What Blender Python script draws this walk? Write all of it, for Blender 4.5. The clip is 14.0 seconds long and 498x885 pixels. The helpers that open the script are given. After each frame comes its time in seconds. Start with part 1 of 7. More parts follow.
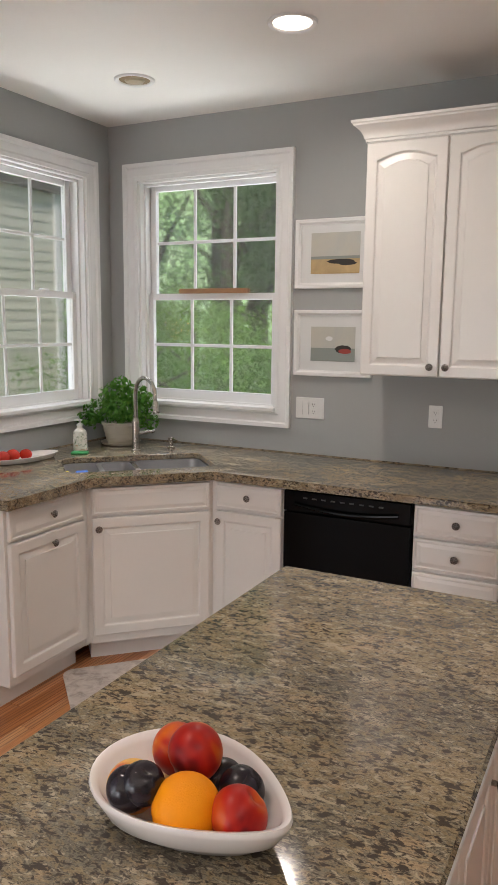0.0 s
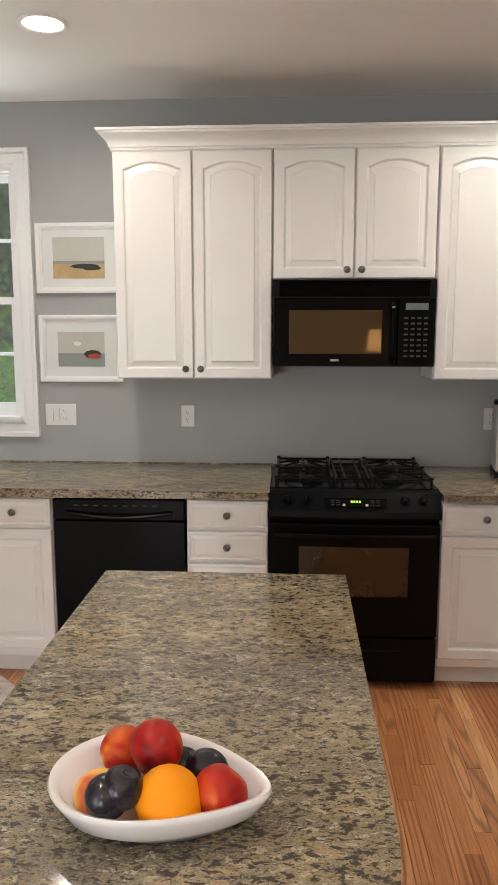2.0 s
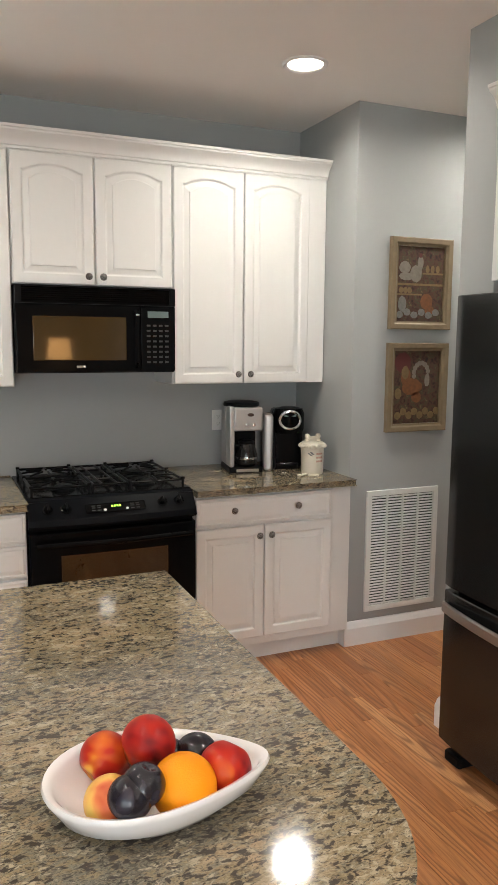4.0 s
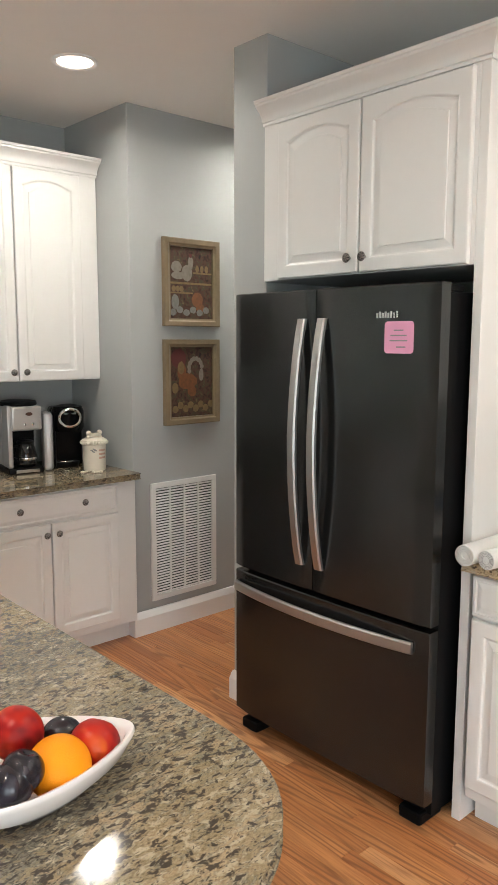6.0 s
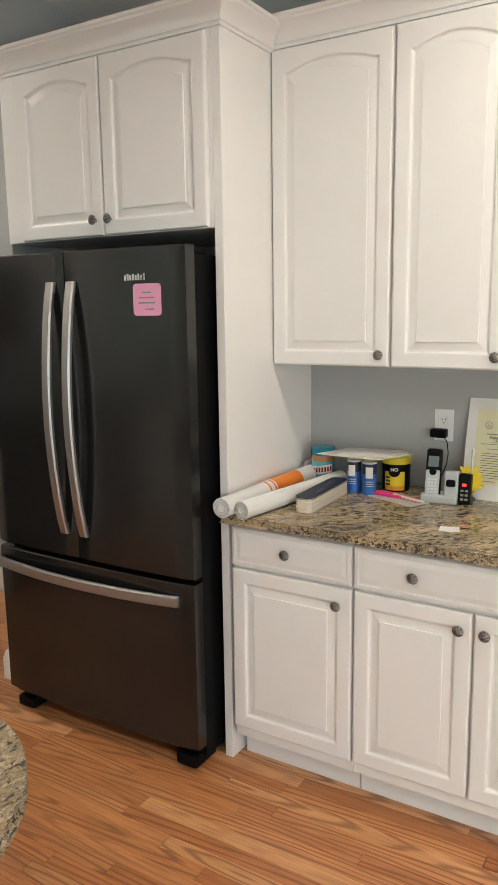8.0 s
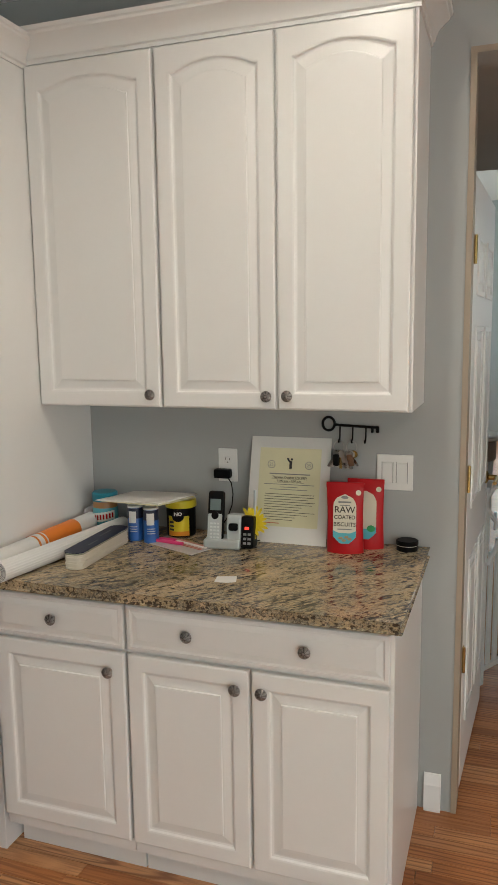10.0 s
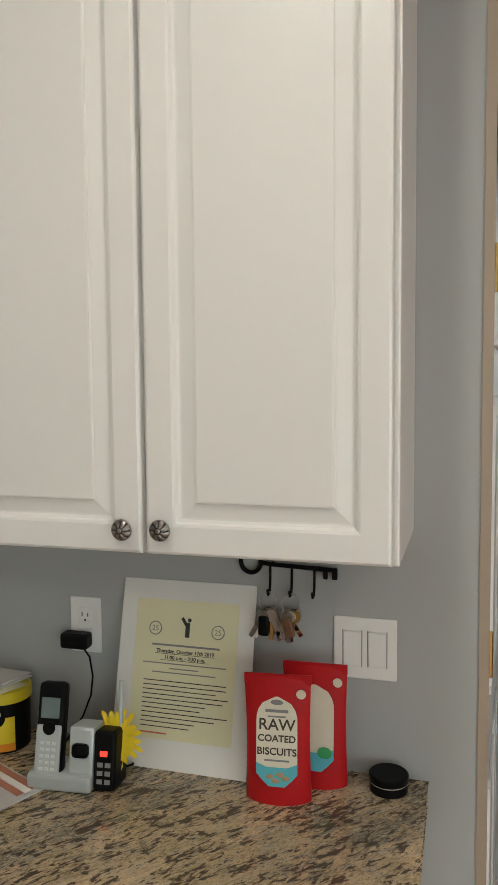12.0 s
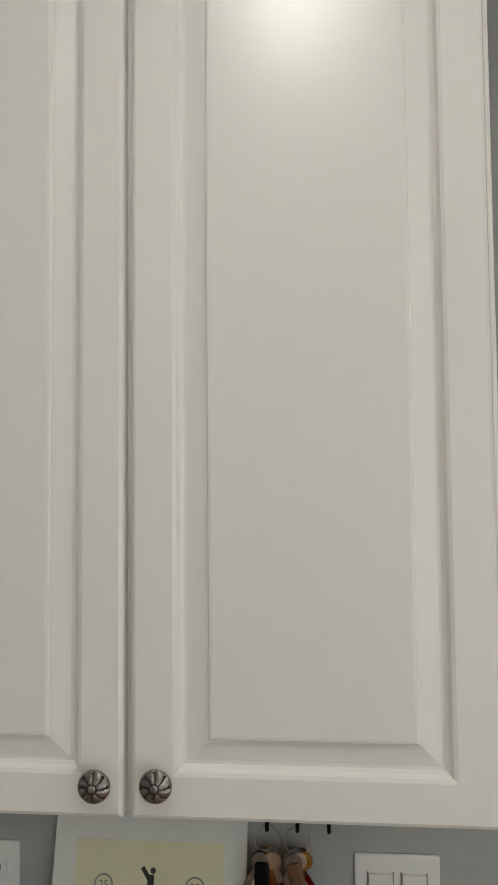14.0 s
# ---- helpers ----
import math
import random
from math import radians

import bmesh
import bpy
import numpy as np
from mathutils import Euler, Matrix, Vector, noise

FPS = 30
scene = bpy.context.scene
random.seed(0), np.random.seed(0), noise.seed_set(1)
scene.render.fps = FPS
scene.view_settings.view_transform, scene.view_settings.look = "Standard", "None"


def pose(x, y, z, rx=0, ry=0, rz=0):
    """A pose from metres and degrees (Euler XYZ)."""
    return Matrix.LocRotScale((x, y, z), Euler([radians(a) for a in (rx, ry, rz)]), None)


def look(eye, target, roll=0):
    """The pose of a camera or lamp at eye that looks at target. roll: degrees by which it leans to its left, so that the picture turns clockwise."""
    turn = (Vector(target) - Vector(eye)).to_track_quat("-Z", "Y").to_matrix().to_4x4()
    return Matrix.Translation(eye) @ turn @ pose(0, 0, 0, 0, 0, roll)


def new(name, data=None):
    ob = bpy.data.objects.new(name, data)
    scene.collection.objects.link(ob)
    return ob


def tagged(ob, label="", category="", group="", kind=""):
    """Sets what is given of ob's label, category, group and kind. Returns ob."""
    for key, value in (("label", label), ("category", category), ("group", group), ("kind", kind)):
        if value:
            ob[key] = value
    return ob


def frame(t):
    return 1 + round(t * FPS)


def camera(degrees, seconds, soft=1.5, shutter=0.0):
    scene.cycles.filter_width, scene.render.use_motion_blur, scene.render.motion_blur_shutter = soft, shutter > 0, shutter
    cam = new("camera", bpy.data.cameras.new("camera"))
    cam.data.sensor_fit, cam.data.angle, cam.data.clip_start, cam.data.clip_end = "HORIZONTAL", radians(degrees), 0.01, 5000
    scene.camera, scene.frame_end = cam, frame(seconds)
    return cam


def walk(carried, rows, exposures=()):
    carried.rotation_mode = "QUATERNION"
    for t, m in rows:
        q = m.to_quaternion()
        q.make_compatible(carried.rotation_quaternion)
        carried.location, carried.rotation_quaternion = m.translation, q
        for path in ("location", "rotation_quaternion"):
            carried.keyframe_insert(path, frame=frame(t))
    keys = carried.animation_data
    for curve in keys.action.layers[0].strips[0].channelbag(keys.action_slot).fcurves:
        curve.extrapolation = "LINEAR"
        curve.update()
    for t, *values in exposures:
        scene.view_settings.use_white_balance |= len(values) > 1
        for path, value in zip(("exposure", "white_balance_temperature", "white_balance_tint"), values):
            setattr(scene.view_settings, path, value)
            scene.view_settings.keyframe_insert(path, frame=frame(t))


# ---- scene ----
cam = camera(36.8, 14.0)
PATH = [
    (0, (0.184, 0.231, 1.628), (-0.723, 1.985, 1.314), 0.6),
    (0.5, (0.092, 0.211, 1.629), (-0.589, 2.075, 1.386), -0.4),
    (1, (0.019, 0.174, 1.619), (-0.476, 2.099, 1.394), 0.3),
    (1.5, (-0.061, 0.097, 1.634), (-0.404, 2.048, 1.362), -0.1),
    (2, (-0.138, 0.066, 1.628), (-0.259, 2.04, 1.329), -0.0),
    (2.5, (-0.302, 0.066, 1.627), (-0.101, 2.036, 1.35), -0.7),
    (3, (-0.418, 0.071, 1.618), (0.02, 2.006, 1.366), 0.1),
    (3.2, (-0.451, 0.064, 1.62), (0.056, 1.982, 1.366), 0.4),
    (5.3, (-0.796, 0.083, 1.591), (0.371, 1.682, 1.309), -0.4),
    (5.5, (-0.794, 0.086, 1.6), (0.42, 1.651, 1.318), -0.3),
    (6, (-0.786, 0.062, 1.605), (0.54, 1.534, 1.333), 0.1),
    (6.5, (-0.788, 0.051, 1.594), (0.637, 1.427, 1.319), 0.1),
    (7, (-0.773, 0.03, 1.596), (0.743, 1.303, 1.309), 0.1),
    (7.5, (-0.765, 0.014, 1.584), (0.833, 1.177, 1.278), -0.1),
    (8, (-0.747, -0.022, 1.579), (0.933, 1.006, 1.228), -0.8),
    (8.5, (-0.713, -0.102, 1.580), (1.037, 0.797, 1.226), -1.0),
    (9, (-0.691, -0.139, 1.606), (1.108, 0.658, 1.250), -1.3),
    (9.2, (-0.683, -0.154, 1.606), (1.132, 0.609, 1.255), -1.4),
    (11.3, (0.168, -0.072, 1.616), (2.081, 0.475, 1.409), 0.2),
    (11.5, (0.278, -0.059, 1.612), (2.186, 0.511, 1.426), -0.0),
    (12, (0.549, 0.022, 1.638), (2.465, 0.581, 1.495), -0.5),
    (12.5, (0.719, 0.09, 1.664), (2.669, 0.527, 1.585), 1.0),
    (13, (0.784, 0.178, 1.684), (2.754, 0.524, 1.74), -0.6),
    (13.5, (0.818, 0.269, 1.706), (2.805, 0.489, 1.769), -1.9),
    (14, (0.828, 0.296, 1.725), (2.816, 0.486, 1.841), -0.5),
]
walk(cam, [(t, look(eye, target, roll)) for t, eye, target, roll in PATH], [(0, -0.56, 6560, 14), (1.0, -0.36, 6450, 10), (2.0, -0.2, 6500, 10), (3.0, -0.05, 6350, 8), (6.5, 0.1, 6250, 6), (8.0, -0.12, 6450, 6), (9.2, -0.55, 6550, 7), (11.3, -0.70, 6380, 5), (12.5, -0.8, 6290, 5), (13.2, -0.95, 6200, 3), (14, -1.05, 6100, 3)])

# ---- light ----
world = bpy.data.worlds.new("sky")
scene.world = world
world.use_nodes = True
_sky = world.node_tree.nodes.new("ShaderNodeTexSky")
_sky.sky_type, _sky.sun_disc = "NISHITA", False
_sky.sun_elevation, _sky.sun_rotation = radians(49), radians(153)
world.node_tree.links.new(_sky.outputs[0], world.node_tree.nodes["Background"].inputs[0])
world.node_tree.nodes["Background"].inputs[1].default_value = 0.15

CEIL = 2.77
# the last four are unseen, added as fill, one of them in the passage
CANS = [(-1.10, 3.04), (0.91, 3.05), (0.85, 0.33), (-1.10, 0.9), (0.75, -1.1), (-0.9, -1.1), (2.3, 2.95)]


def lamp(name, kind, energy, color, m, **kw):
    data = bpy.data.lights.new(name, kind)
    data.energy, data.color = energy, color
    for key, value in kw.items():
        if key == "size":
            data.size = value
        elif key == "size_y":
            data.shape, data.size_y = "RECTANGLE", value
        elif key == "angle":
            data.angle = value
        elif key == "radius":
            data.shadow_soft_size = value
        elif key == "disk":
            data.shape, data.size = "DISK", value
        elif key == "spread":
            data.spread = value
    ob = new(name, data)
    ob.matrix_world = m
    return ob


lamp("sun", "SUN", 5.0, (1, 0.96, 0.88), look((5, -10, 13), (0, 0, 0)), angle=radians(3))
for _x, _y in CANS:
    lamp("can_lamp", "AREA", 12.8, (1, 0.91, 0.80), pose(_x, _y, CEIL - 0.012), disk=0.14, spread=radians(165))
# added lamps out of view: sky light above the two corner windows, ground bounce below
lamp("sky_light", "AREA", 350, (0.82, 0.92, 1.0), look((-2.05, 6.0, 4.8), (-1.7, 2.0, 0.8)), size=3.4, size_y=2.0)
lamp("sky_light", "AREA", 350, (0.82, 0.92, 1.0), look((-4.9, 3.3, 4.7), (-0.6, 2.6, 0.8)), size=3.4, size_y=2.0)
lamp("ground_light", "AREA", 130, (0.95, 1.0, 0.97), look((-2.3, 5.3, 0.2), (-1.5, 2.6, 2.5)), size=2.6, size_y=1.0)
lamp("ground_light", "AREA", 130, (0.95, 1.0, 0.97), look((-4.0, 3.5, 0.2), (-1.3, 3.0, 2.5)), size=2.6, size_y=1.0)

# fill daylight from two unseen openings added to the adjoining room's walls
lamp("sky_light", "AREA", 60, (0.90, 0.96, 1.0), pose(-2.70, -1.9, 1.1, 0, -90, 0), size=2.0, size_y=2.4)
lamp("sky_light", "AREA", 78, (0.94, 0.97, 1.0), pose(-1.95, -4.17, 1.1, 90), size=1.25, size_y=1.9)
# entrance hall: added fill in an unseen south wall opening, and outside the sidelight
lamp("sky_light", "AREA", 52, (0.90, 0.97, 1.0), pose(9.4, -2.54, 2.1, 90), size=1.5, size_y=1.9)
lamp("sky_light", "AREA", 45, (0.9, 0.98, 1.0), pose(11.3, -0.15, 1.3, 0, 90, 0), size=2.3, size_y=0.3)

# ---- materials ----


def nodes_of(name):
    m = bpy.data.materials.new(name)
    m.use_nodes = True
    return m, m.node_tree.nodes, m.node_tree.links, m.node_tree.nodes["Principled BSDF"]


def coords(n, l, scale=(1, 1, 1), rnd=False):
    tc, mp = n.new("ShaderNodeTexCoord"), n.new("ShaderNodeMapping")
    mp.inputs["Scale"].default_value = scale
    l.new(tc.outputs["Object"], mp.inputs["Vector"])
    if rnd:
        oi, geo, add = n.new("ShaderNodeObjectInfo"), n.new("ShaderNodeNewGeometry"), n.new("ShaderNodeMath")
        l.new(oi.outputs["Random"], add.inputs[0])
        l.new(geo.outputs["Random Per Island"], add.inputs[1])
        mul = n.new("ShaderNodeMath")
        mul.operation, mul.inputs[1].default_value = "MULTIPLY", 37.0
        l.new(add.outputs[0], mul.inputs[0])
        cmb = n.new("ShaderNodeCombineXYZ")
        for k in range(3):
            l.new(mul.outputs[0], cmb.inputs[k])
        l.new(cmb.outputs[0], mp.inputs["Location"])
        fr = n.new("ShaderNodeMath")
        fr.operation = "FRACT"
        l.new(add.outputs[0], fr.inputs[0])
        return mp.outputs[0], fr.outputs[0]
    return mp.outputs[0]


def noise_tex(n, l, vec, scale, detail=4, rough=0.55, dist=0.0):
    t = n.new("ShaderNodeTexNoise")
    t.inputs["Scale"].default_value, t.inputs["Detail"].default_value = scale, detail
    t.inputs["Roughness"].default_value, t.inputs["Distortion"].default_value = rough, dist
    l.new(vec, t.inputs["Vector"])
    return t.outputs["Fac"]


def ramp(n, l, fac, stops):
    r = n.new("ShaderNodeValToRGB")
    e = r.color_ramp.elements
    while len(e) < len(stops):
        e.new(0.5)
    for el, (p, c) in zip(e, stops):
        el.position, el.color = p, (*c, 1)
    l.new(fac, r.inputs[0])
    return r.outputs[0]


def mixc(n, l, fac, a, b, mode="MIX"):
    m = n.new("ShaderNodeMix")
    m.data_type, m.blend_type = "RGBA", mode
    for sock, v in ((m.inputs[0], fac), (m.inputs[6], a), (m.inputs[7], b)):
        if isinstance(v, (int, float)):
            sock.default_value = v
        elif isinstance(v, tuple):
            sock.default_value = (*v, 1)
        else:
            l.new(v, sock)
    return m.outputs[2]


def bump(n, l, b, fac, strength, dist=0.002):
    k = n.new("ShaderNodeBump")
    k.inputs["Strength"].default_value, k.inputs["Distance"].default_value = strength, dist
    l.new(fac, k.inputs["Height"])
    l.new(k.outputs[0], b.inputs["Normal"])


def mat(name, base, rough=0.5, metal=0.0, var=0.05, scale=6.0, bmp=0.0, bscale=250.0, coat=0.0, stretch=(1, 1, 1), rvar=0.06, spec=0.5):
    """Plain surface with a blotchy tone, a finer grain and a slight relief."""
    m, n, l, b = nodes_of(name)
    v = coords(n, l, stretch)
    a = noise_tex(n, l, v, scale)
    f = noise_tex(n, l, v, scale * 14, 3)
    lo, hi = tuple(c * (1 - var) for c in base), tuple(min(1, c * (1 + var)) for c in base)
    c1 = ramp(n, l, a, [(0.3, lo), (0.7, hi)])
    c2 = mixc(n, l, f, c1, tuple(c * (1 - var * 0.8) for c in base))
    l.new(c2, b.inputs["Base Color"])
    r = n.new("ShaderNodeMapRange")
    r.inputs[3].default_value, r.inputs[4].default_value = max(0.02, rough - rvar), min(1, rough + rvar)
    l.new(a, r.inputs[0])
    l.new(r.outputs[0], b.inputs["Roughness"])
    b.inputs["Metallic"].default_value, b.inputs["Coat Weight"].default_value = metal, coat
    b.inputs["Specular IOR Level"].default_value = spec
    if bmp:
        bump(n, l, b, noise_tex(n, l, v, bscale, 2), bmp)
    return m


def glow(name, color, strength):
    m, n, l, b = nodes_of(name)
    b.inputs["Base Color"].default_value = (*color, 1)
    b.inputs["Emission Color"].default_value = (*color, 1)
    b.inputs["Emission Strength"].default_value = strength
    return m


def glass_mat(name, tint=(1, 1, 1), rough=0.0):
    m, n, l, b = nodes_of(name)
    b.inputs["Base Color"].default_value = (*tint, 1)
    b.inputs["Transmission Weight"].default_value, b.inputs["Roughness"].default_value = 1.0, rough
    b.inputs["IOR"].default_value = 1.45
    return m


def granite_mat(name, streak, along, grain=1.0, clumpy=0.5, warm=0.0, pale_by=1.0, fleck=(0.042, 0.034, 0.028)):
    """Granite: khaki ground with pale and grey clouds, dark flecks in drifts along a direction, in degrees from x."""
    m, n, l, b = nodes_of(name)
    mp, geo, turn = n.new("ShaderNodeMapping"), n.new("ShaderNodeNewGeometry"), n.new("ShaderNodeMapping")
    turn.inputs["Rotation"].default_value, mp.inputs["Scale"].default_value = (0, 0, radians(-streak)), (along, 1.0, 1.0)
    l.new(geo.outputs["Position"], turn.inputs["Vector"])
    l.new(turn.outputs[0], mp.inputs["Vector"])
    v = mp.outputs[0]

    def drift(fac, by, amount):
        q = n.new("ShaderNodeMath")
        q.operation, q.inputs[1].default_value = "MULTIPLY_ADD", amount
        l.new(by, q.inputs[0])
        l.new(fac, q.inputs[2])
        return q.outputs[0]

    def mask(fac, lo, hi, top=1.0):
        return ramp(n, l, fac, [(lo, (0, 0, 0)), (hi, (top, top, top))])
    cloud = noise_tex(n, l, v, 4.2, 4, 0.55, 0.6)
    tone = noise_tex(n, l, v, 11.0, 4, 0.6, 0.9)
    clump = noise_tex(n, l, v, 21.0 * grain, 4, 0.62, 0.8)
    mid = noise_tex(n, l, v, 62 * grain, 4, 0.65, 0.7)
    speck = noise_tex(n, l, v, 95 * grain, 3, 0.6, 0.5)
    fine = noise_tex(n, l, v, 230, 3, 0.65, 0.2)
    w = 1.0 + warm

    def lift(*c):
        return tuple(min(0.8, q * pale_by) for q in c)
    ground = ramp(n, l, fine, [(0.30, lift(0.125 * w, 0.098, 0.056)), (0.50, lift(0.255 * w, 0.205, 0.122)), (0.68, lift(0.40 * w, 0.335, 0.215))])
    pale = ramp(n, l, fine, [(0.30, lift(0.27 * w, 0.20, 0.12)), (0.65, lift(0.47 * w, 0.375, 0.24))])
    grey = ramp(n, l, fine, [(0.30, (0.066, 0.064, 0.054)), (0.65, (0.235, 0.222, 0.172))])
    c = mixc(n, l, mask(tone, 0.50, 0.63, 0.75), ground, pale)
    c = mixc(n, l, mask(drift(mid, cloud, clumpy), 0.455 + clumpy * 0.5, 0.57 + clumpy * 0.5, 0.8), c, grey)
    c = mixc(n, l, mask(drift(mid, clump, -0.5), 0.30, 0.38, 0.6), c, (0.52 * w, 0.45, 0.31))
    c = mixc(n, l, mask(drift(speck, clump, clumpy), 0.525 + clumpy * 0.5, 0.60 + clumpy * 0.5, 0.92), c, fleck)
    c = mixc(n, l, mask(drift(fine, cloud, 0.35), 0.735, 0.80, 0.8), c, (0.05, 0.042, 0.036))
    l.new(c, b.inputs["Base Color"])
    b.inputs["Roughness"].default_value = 0.085
    bump(n, l, b, mid, 0.03, 0.001)
    return m


def oak_mat():
    """Oak strips: each with its own tone, straight pores and, on some, arched rings."""
    m, n, l, b = nodes_of("oak_plank")
    v, rnd = coords(n, l, (1, 1, 1), True)
    tc = n.new("ShaderNodeTexCoord")

    def calc(op, a, k):
        q = n.new("ShaderNodeMath")
        q.operation, q.inputs[1].default_value = op, k
        l.new(a, q.inputs[0])
        return q.outputs[0]
    cmb = n.new("ShaderNodeCombineXYZ")
    l.new(calc("MULTIPLY_ADD", rnd, 0.15), cmb.inputs[0])
    cmb.inputs[0].links[0].from_node.inputs[2].default_value = -0.10
    l.new(calc("FRACT", calc("MULTIPLY", rnd, 17.3), 0), cmb.inputs[1])
    l.new(calc("MULTIPLY", rnd, 60.0), cmb.inputs[2])
    sh = n.new("ShaderNodeVectorMath")
    sh.operation = "SUBTRACT"
    l.new(tc.outputs["Object"], sh.inputs[0])
    l.new(cmb.outputs[0], sh.inputs[1])
    st = n.new("ShaderNodeMapping")
    st.inputs["Scale"].default_value = (1.0, 0.085, 1.0)
    l.new(sh.outputs[0], st.inputs["Vector"])
    w = n.new("ShaderNodeTexWave")
    w.wave_type, w.rings_direction = "RINGS", "Z"
    w.inputs["Scale"].default_value, w.inputs["Distortion"].default_value = 17.0, 9.0
    w.inputs["Detail"].default_value, w.inputs["Detail Scale"].default_value, w.inputs["Detail Roughness"].default_value = 2.5, 0.8, 0.6
    l.new(st.outputs[0], w.inputs["Vector"])
    gm = n.new("ShaderNodeMapping")
    gm.inputs["Scale"].default_value = (60, 2.2, 8)
    l.new(v, gm.inputs["Vector"])
    grain = noise_tex(n, l, gm.outputs[0], 3.0, 4, 0.6, 0.3)
    sm = n.new("ShaderNodeMapping")
    sm.inputs["Scale"].default_value = (9, 1.2, 3)
    l.new(v, sm.inputs["Vector"])
    cloud = noise_tex(n, l, sm.outputs[0], 1.5, 3)
    tone = ramp(n, l, rnd, [(0.0, (0.33, 0.115, 0.038)), (0.2, (0.50, 0.205, 0.075)), (0.45, (0.60, 0.275, 0.11)), (0.65, (0.40, 0.145, 0.048)), (0.82, (0.70, 0.38, 0.18)), (1.0, (0.47, 0.18, 0.06))])
    dark = mixc(n, l, 0.70, tone, (0.12, 0.033, 0.012))
    lines = ramp(n, l, w.outputs["Fac"], [(0.0, (0.95, 0.95, 0.95)), (0.22, (0.45, 0.45, 0.45)), (0.5, (0, 0, 0))])
    amount = ramp(n, l, calc("FRACT", calc("MULTIPLY", rnd, 7.7), 0), [(0.2, (0.25, 0.25, 0.25)), (0.42, (1, 1, 1))])
    c = mixc(n, l, mixc(n, l, 1.0, lines, amount, "MULTIPLY"), tone, dark)
    c = mixc(n, l, ramp(n, l, grain, [(0.36, (0.55, 0.55, 0.55)), (0.52, (0, 0, 0))]), c, dark)
    c = mixc(n, l, ramp(n, l, cloud, [(0.35, (0.3, 0.3, 0.3)), (0.6, (0, 0, 0))]), c, (0.25, 0.09, 0.03))
    l.new(c, b.inputs["Base Color"])
    r = n.new("ShaderNodeMapRange")
    r.inputs[3].default_value, r.inputs[4].default_value = 0.22, 0.40
    l.new(grain, r.inputs[0])
    l.new(r.outputs[0], b.inputs["Roughness"])
    bump(n, l, b, grain, 0.12, 0.001)
    return m


def patch_mat(name, colors, scale=9.0, rough=0.5, detail=3.0, dist=0.6, stretch=(1, 1, 1), coat=0.0, bmp=0.0, rnd=False):
    """Several colours in soft patches."""
    m, n, l, b = nodes_of(name)
    v = coords(n, l, stretch, rnd)
    v = v[0] if rnd else v
    f = noise_tex(n, l, v, scale, detail, 0.55, dist)
    k = len(colors)
    l.new(ramp(n, l, f, [(0.28 + 0.44 * i / max(1, k - 1), c) for i, c in enumerate(colors)]), b.inputs["Base Color"])
    b.inputs["Roughness"].default_value, b.inputs["Coat Weight"].default_value = rough, coat
    if bmp:
        bump(n, l, b, noise_tex(n, l, v, scale * 20, 2), bmp)
    return m


M_WALL = mat("grey_wall_paint", (0.372, 0.384, 0.380), 0.6, var=0.03, scale=2.5, bmp=0.12, bscale=420)
M_CEIL = mat("ceiling_paint", (0.84, 0.82, 0.79), 0.8, var=0.02, scale=2, bmp=0.1, bscale=300)
M_WHITE = mat("white_cabinet_paint", (0.76, 0.75, 0.73), 0.30, var=0.025, scale=3, bmp=0.04, bscale=160)
M_TRIM = mat("white_trim_paint", (0.80, 0.80, 0.80), 0.35, var=0.02, scale=3)
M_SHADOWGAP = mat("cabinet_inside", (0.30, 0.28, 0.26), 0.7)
M_GRANITE, M_GRANITE_E, M_OAK = granite_mat("granite", 4, 0.56, 1.15, 0.4, 0.04, 0.98), granite_mat("streaked_granite", -41, 0.36, 1.2, 0.5, 0.05, 1.5, (0.045, 0.032, 0.023)), oak_mat()
M_SUB = mat("plank_joint_filler", (0.05, 0.025, 0.012), 0.8)
M_BLACK = mat("black_enamel", (0.004, 0.004, 0.0044), 0.14, var=0.2, scale=4, rvar=0.03, spec=0.08)
M_BLACKM = mat("black_satin", (0.006, 0.006, 0.0065), 0.4, var=0.2, spec=0.07)
M_IRON = mat("cast_iron", (0.006, 0.006, 0.0065), 0.36, var=0.25, bmp=0.3, bscale=300, spec=0.1)
M_PANEL = mat("control_panel_black", (0.006, 0.0065, 0.008), 0.3, var=0.1, spec=0.05)
M_DGLASS = mat("dark_oven_glass", (0.032, 0.016, 0.005), 0.05, var=0.1, coat=0.25)
M_MWGLASS = mat("microwave_glass", (0.05, 0.029, 0.009), 0.025, var=0.08, coat=0.35)
M_BSTEEL = mat("black_stainless", (0.062, 0.063, 0.063), 0.21, metal=0.85, var=0.008, scale=2, stretch=(12, 12, 0.6), rvar=0.003)
M_STEEL = mat("brushed_steel", (0.52, 0.51, 0.49), 0.27, metal=1.0, var=0.02, scale=3)
M_CHROME = mat("chrome", (0.72, 0.72, 0.72), 0.09, metal=1.0, var=0.02)
M_NICKEL = mat("brushed_nickel", (0.52, 0.49, 0.44), 0.25, metal=1.0, var=0.05)
M_PEWTER = patch_mat("dark_pewter", [(0.13, 0.12, 0.112), (0.24, 0.222, 0.21), (0.36, 0.34, 0.32)], 120, 0.34)
for _m in (M_PEWTER,):
    _m.node_tree.nodes["Principled BSDF"].inputs["Metallic"].default_value = 0.9
M_GROOVE = mat("dark_knob_groove", (0.018, 0.016, 0.015), 0.55, metal=0.3)
M_SATIN = mat("satin_handle_steel", (0.44, 0.43, 0.42), 0.42, metal=1.0, var=0.02)
M_BRASS = mat("brass", (0.55, 0.38, 0.14), 0.22, metal=1.0)
M_GLASS = glass_mat("window_glass", (1, 1, 1), 0.045)
